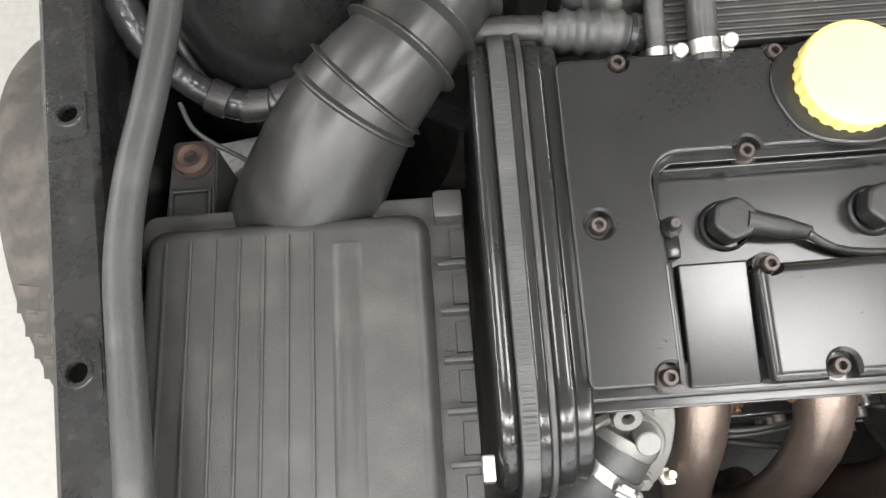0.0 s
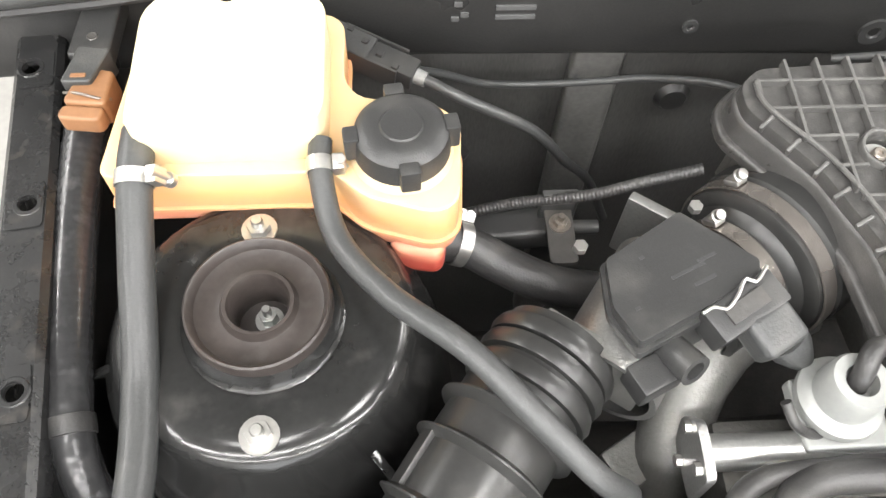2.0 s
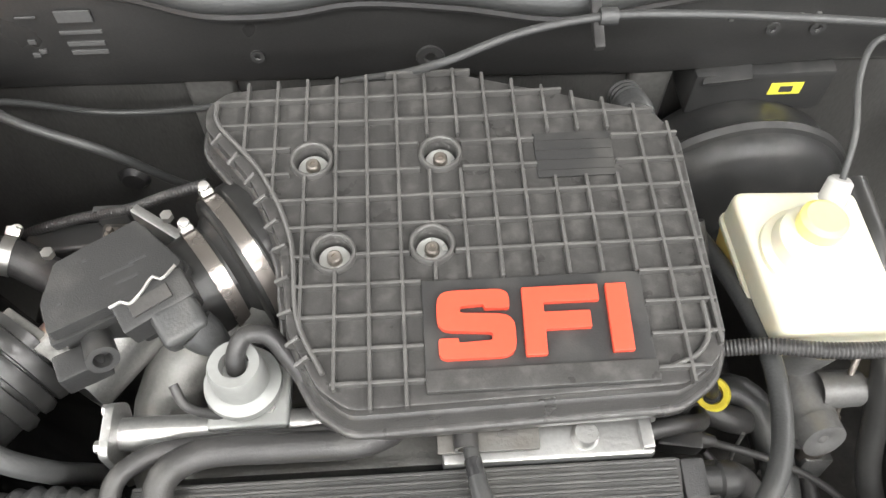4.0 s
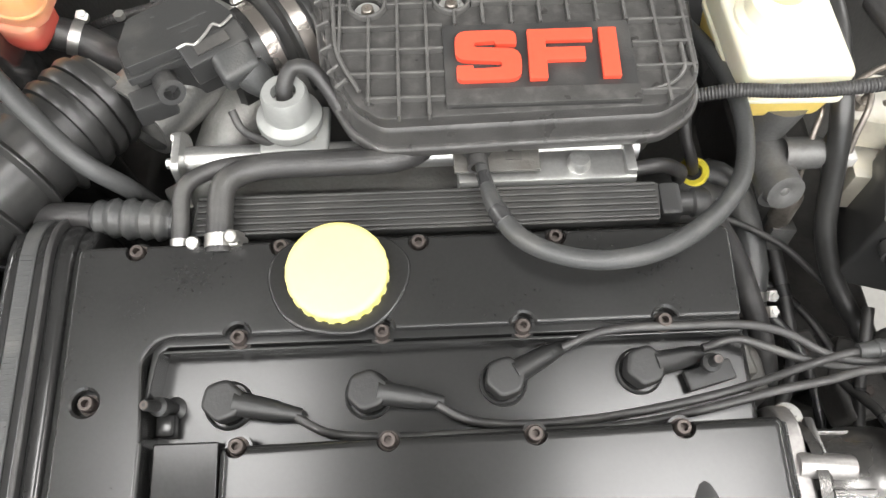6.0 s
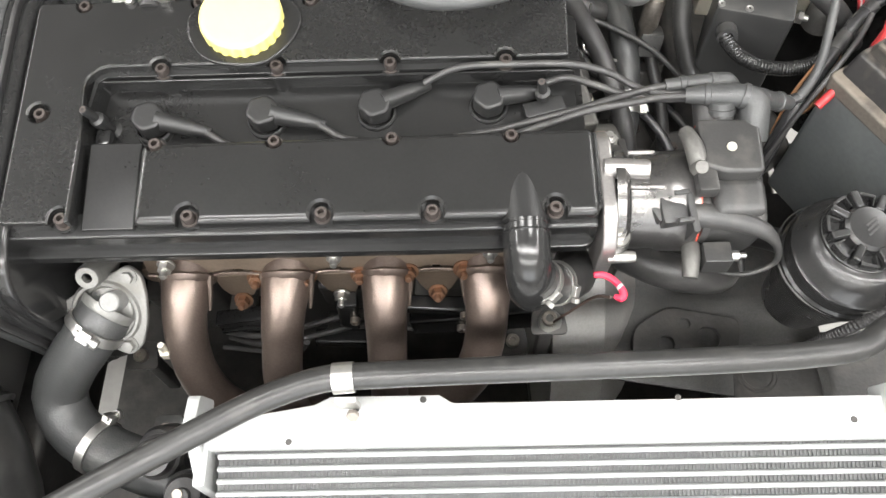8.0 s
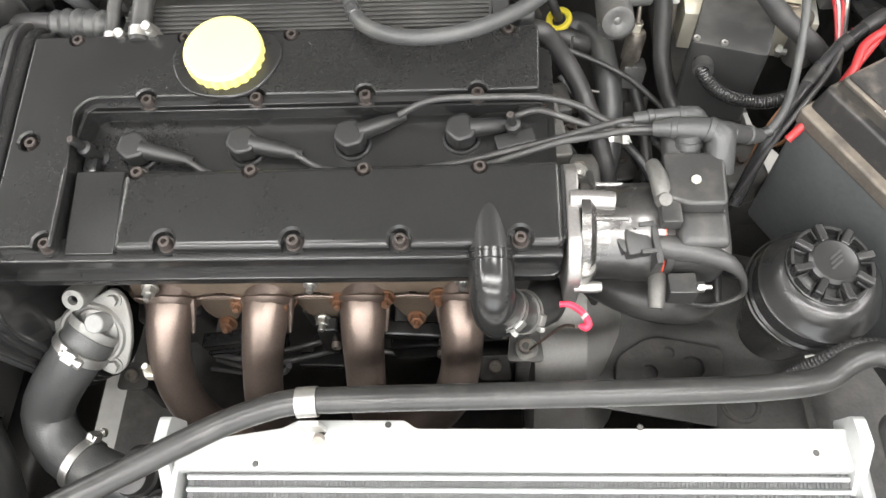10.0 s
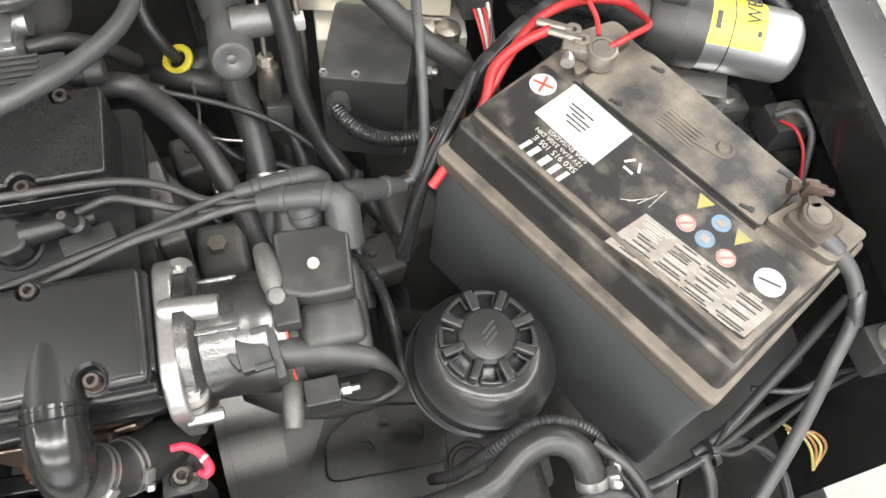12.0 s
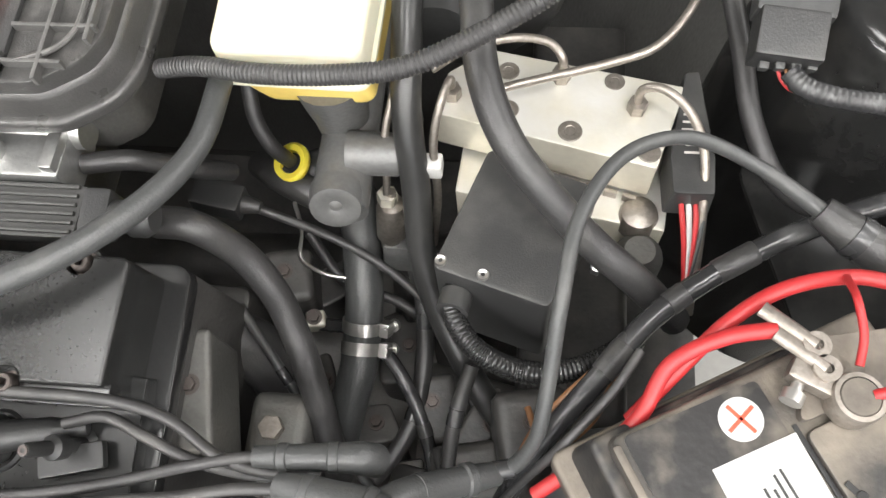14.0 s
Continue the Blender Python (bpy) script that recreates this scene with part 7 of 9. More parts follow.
part("pale_tab", box(0.02, 0.0042, 0.0012, pose(-0.001, -0.0105, 0.0564), 0.0004), M_BRIGHT, mnt, "pale metal tab")
part("nut", nut_on_stud(0.005, 0.005, pose(0.0, -0.038, 0.056)), M_ZINC, mnt)
part("leg", box(0.04, 0.02, 0.14, pose(0, -0.03, -0.03), 0.004), M_SATIN, mnt)
for px_, py_, lab in ((-0.16, -0.275, "black sensor plug beside the radiator hose"), (-0.13, -0.305, "round black connector by the radiator")):
    c = thing("sensor", pose(px_, py_, 0.68), lab, "sensor")
    part("shell", lathe([(0, 0.03), (0.006, 0.03), (0.0065, 0.022), (0.014, 0.02), (0.016, 0.012), (0.016, 0.0), (0.019, -0.002), (0.019, -0.02), (0, -0.02)], pose(0, 0, 0, 15, 10), 22), M_RUBBER, c)
    part("core", lathe([(0, 0.002), (0.004, 0.002), (0.0045, 0)], pose(0.003, -0.006, 0.03, 15, 10), 10), M_STEEL, c)
snorkel = thing("cold_air_pipe", pose(-0.378, -0.255, 0.59), "wide black plastic cold air pipe in front of the filter box", "air pipe")
part("pipe", tube([(-0.02, 0.07, 0.12), (0.02, 0.03, 0.11), (0.05, -0.02, 0.08), (0.06, -0.08, 0.04), (0.06, -0.16, 0.02)], 0.05, 28), M_DUCT, snorkel)
part("ring", lathe([(0.05, -0.004), (0.054, 0), (0.05, 0.004)], frame_to((0.04, 0.005, 0.097), (0.5, -0.7, -0.35)), 32), M_DUCT, snorkel)

# small hardware in front of the block
for i, (x, y, z, pts) in enumerate(((-0.14, -0.13, 0.6, ((0, 0, 0), (0.04, -0.01, 0.012), (0.1, -0.005, 0.03), (0.15, 0.01, 0.03))), (-0.14, -0.13, 0.585, ((0, 0, 0), (0.04, -0.012, 0.008), (0.1, -0.008, 0.024), (0.16, 0.01, 0.02))), (-0.15, -0.135, 0.57, ((0, 0, 0), (0.05, -0.01, 0.012), (0.09, -0.02, 0.04), (0.1, -0.02, 0.06))), (0.0, -0.12, 0.6, ((0, 0, 0), (0.05, -0.01, 0.0), (0.1, -0.005, -0.01), (0.15, 0.0, -0.03))))):
    hose("cable", "thin black cable behind the exhaust pipes", [(x + a, y + b_, z + c_) for a, b_, c_ in pts], 0.003, M_RUBBER, "cable")
for x, y, z in ((-0.2, -0.22, 0.56), (-0.12, -0.2, 0.52), (-0.12, -0.24, 0.56), (0.156, -0.124, 0.54), (0.183, -0.147, 0.655), (-0.24, -0.14, 0.56)):
    c = thing("bolt_on_bracket", pose(x, y, z), "steel bolt on a small dark bracket", "bolt")
    part("bracket", prism(rounded([(-0.018, -0.014), (0.018, -0.014), (0.014, 0.016), (-0.014, 0.016)], 0.006), -0.006, 0.0, pose(0, 0, 0, 10), 0.0015), M_DARK, c)
    part("bolt", allen(0.0075, 0.008, pose(0, 0, 0, 10)), M_STEEL, c)
    part("stem", box(0.014, 0.014, 0.1, pose(0, 0.004, -0.056), 0.003), M_DARK, c)
sen = thing("brass_sender", pose(-0.172, -0.175, 0.66), "small brass temperature sender", "sender")
part("hex", hexhead(0.007, 0.01, pose(0, 0, 0)), M_GOLD, sen)
part("tip", lathe([(0, 0.022), (0.003, 0.022), (0.004, 0.01), (0.005, 0.0)], None, 12), M_GOLD, sen)
gb = thing("gearbox", pose(0.25, -0.05, 0.4), "dusty grey cast gearbox housing beside the engine", "gearbox")
part("bell_housing", lathe([(0, -0.05), (0.2, -0.05), (0.208, -0.044), (0.208, 0.004), (0.2, 0.012), (0.186, 0.026), (0.16, 0.046), (0.12, 0.058), (0.1, 0.15), (0, 0.15)], pose(0, 0.07, 0.005, 0, 90, 0), 72), M_BELL, gb, "smooth grey cast bell housing")
part("bell_rim", lathe([(0.2, -0.052), (0.2115, -0.052), (0.2115, -0.044), (0.2, -0.044)], pose(0, 0.07, 0.005, 0, 90, 0), 72), M_BELL, gb)
part("top_lug", box(0.04, 0.05, 0.14, pose(-0.01, 0.06, 0.25), 0.01, segs=3), M_GREYCAST, gb)
part("lug_bolt", hexhead(0.008, 0.008, pose(-0.012, 0.06, 0.32)), M_STEEL, gb)


# ---------------------------------------------------------------- battery
def lettering(name, words, size, m, mat, parent):
    cu = bpy.data.curves.new(name, "FONT")
    cu.body, cu.size, cu.extrude = words, size, 0.00015
    tmp = bpy.data.objects.new(name, cu)
    me = bpy.data.meshes.new_from_object(tmp)
    bpy.data.objects.remove(tmp)
    me.transform(m)
    me.materials.clear()
    me.materials.append(mat)
    ob = new(name, me)
    ob.parent = parent
    return ob


def post_clamp(parent, m, mat, jaw, bolt=None):
    part("terminal_post", lathe([(0, 0.0165), (0.0076, 0.0165), (0.0082, 0.0158), (0.0092, 0.0), (0, 0)], m, 28), M_BATTDIRT, parent, "dust-caked lead post")
    ring = part("terminal_clamp", lathe([(0.0084, 0.004), (0.0112, 0.004), (0.0108, 0.0145), (0.0102, 0.016), (0.0083, 0.0162)], m, 32), mat, parent, "battery terminal clamp")
    k = m @ pose(0, 0, 0, 0, 0, jaw)
    part("jaw", box(0.02, 0.01, 0.009, k @ pose(0.018, 0, 0.0095), 0.002), mat, ring)
    part("jaw_bolt", lathe([(0, 0.014), (0.0026, 0.014), (0.0026, -0.009), (0.0048, -0.009), (0.0048, -0.014), (0, -0.014)], k @ pose(0.022, 0, 0.0095, 90), 12), bolt or M_ZINC, ring)
    return ring


def battery():
    t = thing("car_battery", pose(0.425, -0.006, 0.865, 0, 0, -61), "dusty black car battery with worn stickers on its lid", "battery")
    part("case", prism(rounded([(-0.004, -0.019), (0.238, -0.019), (0.238, 0.148), (-0.004, 0.148)], 0.006), -0.19, -0.036, None, 0.003), M_CASE, t, "dark grey battery case")
    part("ledge", prism(rounded([(-0.006, -0.02), (0.24, -0.02), (0.24, 0.15), (-0.006, 0.15)], 0.006), -0.046, -0.03, None, 0.003, segs=3), M_BATTDIRT, t, "dust-caked ledge")
    low = [(-0.004, -0.012), (0.236, -0.012), (0.238, 0.1), (-0.004, 0.1)]
    part("lid_skirt", prism(rounded(low, 0.006), -0.032, -0.01, None, 0.003, segs=3, top=rounded([(-0.002, -0.004), (0.233, -0.004), (0.235, 0.1), (-0.002, 0.1)], 0.006)), M_FILM, t, "black sloping skirt")
    lid = [(-0.001, 0.0), (0.232, 0.0), (0.236, 0.082), (0.238, 0.13), (0.19, 0.134), (0.03, 0.142), (0.012, 0.142), (-0.001, 0.1)]
    lidp = part("lid", prism(rounded(lid, [0.006, 0.006, 0.004, 0.008, 0.006, 0.006, 0.006, 0.006], 4), -0.034, 0.0, None, 0.003, segs=3, top=rounded(inset(lid, 0.003), 0.006, 4)), M_BATT, t, "dusty black lid")
    part("lid_edge", box(0.222, 0.004, 0.004, pose(0.117, 0.0035, 0.0005), 0.0015), M_BATTDIRT, lidp)
    part("rear_cover", prism(rounded([(0.034, 0.077), (0.186, 0.077), (0.186, 0.126), (0.05, 0.136), (0.034, 0.13)], 0.004), 0.0, 0.004, None, 0.0012), M_BATT, lidp)
    # groove, notches and vent holes: black pieces coloured for the shade in them
    part("groove", box(0.156, 0.0022, 0.0008, pose(0.107, 0.0757, 0.0006), 0.0002), M_BOOT, lidp)
    for a, b_ in ((0.061, 0.081), (0.061, 0.126), (0.171, 0.081), (0.172, 0.122)):
        part("vent_notch", box(0.008, 0.0026, 0.0012, pose(a, b_, 0.0042, 0, 0, 18), 0.0003), M_BOOT, lidp)
        part("vent_hole", lathe([(0, 0.0004), (0.0022, 0.0004), (0.0026, 0.0)], pose(a + 0.0036, b_ + 0.0012, 0.0047), 12), M_BOOT, lidp)
    part("eye_recess", prism(rounded([(0.117, 0.095), (0.142, 0.1), (0.142, 0.113), (0.122, 0.11)], 0.006), 0.004, 0.0046, None, 0.0002), M_BATTDIRT, lidp)
    part("eye", lathe([(0, 0.001), (0.0035, 0.001), (0.005, 0.0022), (0.0062, 0.0005)], pose(0.135, 0.107, 0.0044), 20), M_BATTDIRT, lidp)
    for k in range(6):
        part("print_bar", box(0.03, 0.0012, 0.0004, pose(0.105, 0.09 + k * 0.0032, 0.0043), 0.0001), M_BATTDIRT, lidp)
    part("post_block", prism(rounded([(0.0, 0.1), (0.03, 0.076), (0.032, 0.136), (0.012, 0.138)], 0.006), -0.002, 0.0055, None, 0.002), M_BATTDIRT, lidp)
    part("post_block", prism(rounded([(0.184, 0.082), (0.232, 0.088), (0.235, 0.124), (0.194, 0.122)], 0.006), -0.002, 0.006, None, 0.002), M_BATTDIRT, lidp)
    # stickers and print
    z = 0.0012
    part("black_sticker", prism(rounded([(0.004, 0.008), (0.225, 0.008), (0.226, 0.072), (0.006, 0.072)], 0.003), 0.0002, 0.0007, None, 0.0001), M_FILM, lidp)
    part("white_label", prism([(0.031, 0.035), (0.0855, 0.033), (0.086, 0.072), (0.032, 0.0745)], 0.0007, z, None, 0.0001), M_WHITE, lidp, "white paper label")
    for a, b_, w in ((0.052, 0.06, 0.02), (0.05, 0.0565, 0.014), (0.056, 0.0535, 0.016), (0.055, 0.05, 0.018), (0.056, 0.0465, 0.013)):
        part("print_bar", box(w, 0.0012, 0.0003, pose(a, b_, z + 0.0002), 0.0001), M_PLASTIC, lidp)
    part("plus_disc", lathe([(0, z), (0.0095, z), (0.0096, 0.0)], pose(0.018, 0.057, 0), 32), M_WHITE, lidp, "white disc with a red cross")
    for r in (0, 90):
        part("plus_bar", box(0.0155, 0.0017, 0.0004, pose(0.018, 0.057, z + 0.0002, 0, 0, r + 20), 0.0001), M_RED, lidp)
    part("minus_disc", lathe([(0, z), (0.0098, z), (0.0099, 0.0)], pose(0.213, 0.051, 0), 32), M_WHITE, lidp, "white disc with a dark bar")
    part("minus_bar", box(0.014, 0.0014, 0.0004, pose(0.213, 0.051, z + 0.0002, 0, 0, 20), 0.0001), M_DARK, lidp)
    for a, b_, w in ((0.0785, 0.0115, 0.006), (0.071, 0.0115, 0.0072), (0.0625, 0.0115, 0.008), (0.053, 0.0115, 0.0072), (0.0455, 0.0115, 0.006)):
        part("brand_block", prism([(a - w * 0.34, b_ - 0.005), (a + w * 0.34 - 0.001, b_ - 0.005), (a + w * 0.34, b_ + 0.005), (a - w * 0.34 + 0.001, b_ + 0.005)], 0.0004, z, None, 0.0001), M_WHITE, lidp)
    flip = lambda a, b_: pose(a, b_, z, 0, 0, 180)
    lettering("lettering", "5K0 915 105 E", 0.0062, flip(0.082, 0.0225), M_PRINT, lidp)
    lettering("lettering", "12V 61Ah 330A DIN", 0.0048, flip(0.082, 0.0278), M_PRINT, lidp)
    lettering("lettering", "540A EN/SAE/GS", 0.0048, flip(0.082, 0.033), M_PRINT, lidp)
    for k in range(3):
        ang = radians(120 * k + 30)
        part("recycle_arrow", box(0.0078, 0.0018, 0.0004, pose(0.103 + 0.0046 * math.cos(ang), 0.052 + 0.0046 * math.sin(ang), z, 0, 0, math.degrees(ang) + 90), 0.0001), M_PRINT, lidp)
    for k in range(4):
        part("scuff", box(0.01 + 0.003 * k, 0.0004, 0.0003, pose(0.118 + 0.004 * k, 0.03 + 0.005 * k, z, 0, 0, 40 + 17 * k), 0.0001), M_PRINT, lidp)
    stk = part("worn_sticker", prism([(0.128, -0.004), (0.224, 0.01), (0.226, 0.036), (0.132, 0.031)], 0.0006, 0.0014, None, 0.0001), M_WORNLABEL, lidp, "worn silver instruction sticker")
    rng = random.Random(4)
    for r in range(15):
        for c in range(4):
            w = rng.uniform(0.008, 0.021)
            part("print_bar", box(w, 0.0009, 0.0003, pose(0.144 + c * 0.0225 + rng.uniform(-0.002, 0.002), 0.0005 + r * 0.002 + c * 0.0025, 0.0016, 0, 0, 6), 0.0), M_WORNPRINT if rng.random() < 0.3 else M_PLASTIC, stk)
    for a, b_, kind in ((0.153, 0.045, "r"), (0.168, 0.062, "b"), (0.151, 0.065, "t"), (0.168, 0.045, "b"), (0.183, 0.062, "t"), (0.185, 0.044, "r")):
        if kind == "t":
            part("warning_triangle", prism([(a - 0.006, b_ + 0.005), (a + 0.006, b_ + 0.005), (a, b_ - 0.0065)], 0.0004, z, pose(0, 0, 0), 0.0001), M_DIRTYELLOW, lidp)
        else:
            part("warning_disc", lathe([(0, z), (0.0063, z), (0.0064, 0.0)], pose(a, b_, 0), 24), M_BLUE if kind == "b" else M_WORNPRINT, lidp)
            if kind == "r":
                part("warning_ring", lathe([(0.0048, z + 0.0002), (0.006, z + 0.0002)], pose(a, b_, 0.0002), 24), M_PINK, lidp)
                part("warning_bar", box(0.009, 0.0012, 0.0003, pose(a, b_, z + 0.0003, 0, 0, 50), 0.0001), M_PINK, lidp)
            else:
                part("warning_bar", box(0.006, 0.005, 0.0003, pose(a, b_, z + 0.0002, 0, 0, 180), 0.0001), M_WHITE if a < 0.16 else M_WORNLABEL, lidp)
    post_clamp(t, pose(0.031, 0.099, 0.002), M_STEEL, 215)
    post_clamp(t, pose(0.206, 0.101, 0.002), M_OXIDE, 130, M_RUST)
    part("clamp_body", prism(rounded([(0.192, 0.089), (0.218, 0.086), (0.222, 0.112), (0.196, 0.117)], 0.004), 0.0035, 0.0125, None, 0.0015), M_OXIDE, t, "oxidised brown clamp body")
    part("clamp_nut", hexhead(0.0052, 0.006, pose(0.199, 0.106, 0.0125)), M_OXIDE, t)
    part("rust_bracket", box(0.012, 0.004, 0.014, pose(0.194, 0.112, 0.018, 0, 0, 30), 0.001), M_RUST, t)
    return t


battery()
hose("battery_cable", "bright red positive battery cable", [(0.498, 0.043, 0.878), (0.478, 0.04, 0.872), (0.455, 0.028, 0.865), (0.443, 0.006, 0.855), (0.425, -0.01, 0.835), (0.412, -0.018, 0.822), (0.4, -0.026, 0.812)], 0.0037, M_REDWIRE, "cable")
hose("battery_cable", "bright red cable arching towards the coil", [(0.44, 0.006, 0.845), (0.462, 0.03, 0.86), (0.482, 0.05, 0.868), (0.504, 0.064, 0.872), (0.535, 0.072, 0.872), (0.562, 0.07, 0.868), (0.6, 0.085, 0.83), (0.62, 0.11, 0.8)], 0.0036, M_REDWIRE, "cable")
hose("battery_cable", "thin red wire near the positive post", [(0.53, 0.07, 0.876), (0.528, 0.055, 0.888), (0.53, 0.04, 0.885), (0.528, 0.028, 0.882)], 0.0018, M_REDWIRE, "cable")
hose("battery_cable", "red wire looping from the coil to the post", [(0.532, 0.016, 0.882), (0.548, 0.02, 0.886), (0.566, 0.03, 0.882), (0.572, 0.048, 0.872), (0.57, 0.07, 0.862)], 0.0024, M_REDWIRE, "cable")
hose("battery_cable", "thick grey earth cable on the negative post", [(0.612, -0.142, 0.872), (0.622, -0.156, 0.868), (0.632, -0.172, 0.858), (0.632, -0.19, 0.845), (0.615, -0.215, 0.82), (0.59, -0.25, 0.78), (0.55, -0.29, 0.74), (0.5, -0.33, 0.7)], [0.0062, 0.0056, 0.005, 0.0048, 0.0046, 0.0046, 0.0046, 0.0046], M_HOSE, "cable", bands=[(0.1, 0.008), (0.42, 0.012)])
for d, (a, b_) in enumerate((((0.497, 0.041, 0.879), (0.515, 0.026, 0.882)), ((0.492, 0.052, 0.878), (0.512, 0.036, 0.882)))):
    lug = thing("cable_lug", Matrix.Translation(a), "tinned crimp lug on the red cable", "cable lug")
    o = Vector(a)
    part("crimp", tube([Vector((0, 0, 0)), (Vector(b_) - o) * 0.6, Vector(b_) - o], [0.0038, 0.0034, 0.0027], 12, flat=0.7), M_STEEL, lug)
    part("eye", lathe([(0.0025, -0.001), (0.0058, -0.001), (0.0058, 0.001), (0.0025, 0.001)], Matrix.Translation(Vector(b_) - o), 16), M_STEEL, lug)
hose("wiring_loom", "black taped loom running behind the battery", [(0.38, -0.03, 0.72), (0.4, 0.0, 0.775), (0.428, 0.032, 0.805), (0.4541, 0.0645, 0.812), (0.4806, 0.0864, 0.817), (0.51, 0.104, 0.824), (0.55, 0.122, 0.832), (0.64, 0.15, 0.84), (0.72, 0.18, 0.83)], 0.0062, M_TAPE, "wiring loom", bands=[(0.3, 0.01), (0.45, 0.006), (0.58, 0.012)])
hose("wire", "brown wire beside the battery", [(0.4541, 0.0645, 0.815), (0.434, 0.045, 0.803), (0.414, 0.027, 0.79), (0.4, 0.012, 0.775), (0.39, -0.005, 0.745)], 0.0022, M_BROWN, "wire")
hose("wire", "brown wire looping under the loom", [(0.447, 0.057, 0.808), (0.439, 0.035, 0.79), (0.43, 0.018, 0.772), (0.415, 0.008, 0.76), (0.402, 0.014, 0.76), (0.396, 0.028, 0.755)], 0.002, M_BROWN, "wire")
hose("wire", "black wire beside the red cable", [(0.375, -0.035, 0.74), (0.39, -0.022, 0.79), (0.41, -0.006, 0.83), (0.432, 0.018, 0.845), (0.445, 0.038, 0.85)], 0.0024, M_RUBBER, "wire")
hose("wire", "red wire behind the coil", [(0.555, 0.074, 0.862), (0.575, 0.088, 0.869), (0.604, 0.0915, 0.871), (0.635, 0.09, 0.87), (0.665, 0.082, 0.866), (0.69, 0.072, 0.86), (0.72, 0.078, 0.85)], 0.0011, M_REDWIRE, "wire")


# ---------------------------------------------------------------- ignition coil
def coil():
    a, b_ = Vector((0.596, 0.084, 0.83)), Vector((0.705, 0.034, 0.828))
    ax = (b_ - a).normalized()
    t = thing("ignition_coil", Matrix.Translation(a), "silver ignition coil with black top and yellow label", "ignition coil")
    m = frame_to((0, 0, 0), ax)
    part("can", lathe([(0, 0.124), (0.02, 0.123), (0.026, 0.119), (0.0285, 0.113), (0.0285, 0.03), (0, 0.03)], m, 44), M_CAN, t, "silver can")
    part("top", lathe([(0, -0.012), (0.012, -0.012), (0.014, 0.0), (0.026, 0.003), (0.0298, 0.008), (0.0298, 0.034), (0, 0.034)], m, 40), M_PLASTIC, t, "black plastic top")
    part("strap", lathe([(0.0286, 0.03), (0.0302, 0.03), (0.0302, 0.048), (0.0286, 0.048)], m, 40), M_PLASTIC, t, "black mounting strap")
    # label wrapped round the can
    bm = bmesh.new()
    up = m.to_3x3().inverted() @ Vector((0, 0, 1))
    c0 = math.atan2(up.y, up.x)
    n = 14
    rows = []
    for i in range(n + 1):
        an = c0 + radians(-62 + 124 * i / n)
        rows.append([bm.verts.new((r * math.cos(an), r * math.sin(an), zz)) for r, zz in ((0.0286, 0.046), (0.02895, 0.0465), (0.02895, 0.0905), (0.0286, 0.091))])
    for p, q in zip(rows, rows[1:]):
        for j in range(3):
            bm.faces.new((p[j], p[j + 1], q[j + 1], q[j]))
    bm.transform(m)
    lab = part("label", bm, M_LABEL_Y, t, "yellow printed label")
    for an, zz, w, h in ((25, 0.054, 0.014, 0.004), (20, 0.062, 0.001, 0.0), (-34, 0.084, 0.008, 0.003), (36, 0.086, 0.004, 0.003)):
        if h:
            part("print_bar", box(0.0006, w, h, m @ pose(0, 0, 0, 0, 0, math.degrees(c0) + an) @ pose(0.0291, 0, zz), 0.0001), M_PLASTIC, lab)
    lettering("lettering", "WB", 0.017, m @ pose(0, 0, 0, 0, 0, math.degrees(c0)) @ Matrix(((0, 0, 1, 0.0292), (-1, 0, 0, 0.013), (0, -1, 0, 0.086), (0, 0, 0, 1))), M_PLASTIC, lab)
    part("label_line", lathe([(0.029, -0.0006), (0.0291, 0.0), (0.029, 0.0006)], m @ pose(0, 0, 0.066), 40), M_PLASTIC, lab)
    part("terminal", box(0.006, 0.012, 0.012, m @ pose(0, 0, 0, 0, 0, math.degrees(c0) - 70) @ pose(0.024, 0, 0.0), 0.001), M_ZINC, t)
    part("terminal", box(0.006, 0.01, 0.012, m @ pose(0, 0, 0, 0, 0, math.degrees(c0) - 40) @ pose(0.03, 0, 0.018), 0.001), M_ZINC, t)
    part("clip", box(0.008, 0.018, 0.02, m @ pose(0, 0, 0, 0, 0, math.degrees(c0)) @ pose(0.031, 0, 0.018), 0.003), M_PLASTIC, t)
    part("bracket", box(0.05, 0.05, 0.004, pose(0.05, -0.03, -0.035, 0, 0, -25), 0.001), M_ZINC, t, "bright steel bracket")
    part("bracket_leg", box(0.03, 0.03, 0.04, pose(0.05, -0.02, -0.052, 0, 0, -25), 0.004), M_SATIN, t)
    return t


coil()
for x, y, z, mat in ((0.672, 0.034, 0.776, M_ZINC), (0.707, -0.002, 0.79, M_STEEL), (0.69, -0.2, 0.79, M_ZINC)):
    b = thing("body_bolt", pose(x, y, z), "bolt with a wide washer on the wing", "bolt")
    part("head", hexhead(0.0065, 0.006, None, washer=0.012), mat, b)
    part("foot", box(0.034, 0.03, 0.03, pose(0, 0, -0.0152), 0.004), M_SATIN, b)
hose("earth_wire", "short black earth wire with a red sleeve", [(0.69, -0.004, 0.795), (0.705, -0.008, 0.802), (0.712, -0.025, 0.795), (0.705, -0.045, 0.78), (0.7, -0.07, 0.74)], 0.0028, M_HOSE, "wire")
hose("earth_wire", "short red wire at the earth bolt", [(0.692, -0.01, 0.795), (0.698, -0.022, 0.798), (0.7, -0.04, 0.79), (0.698, -0.06, 0.765)], 0.0015, M_REDWIRE, "wire")
sb = thing("bright_plate", pose(0.642, 0.044, 0.782), "bent bright metal plate beside the battery", "metal plate")
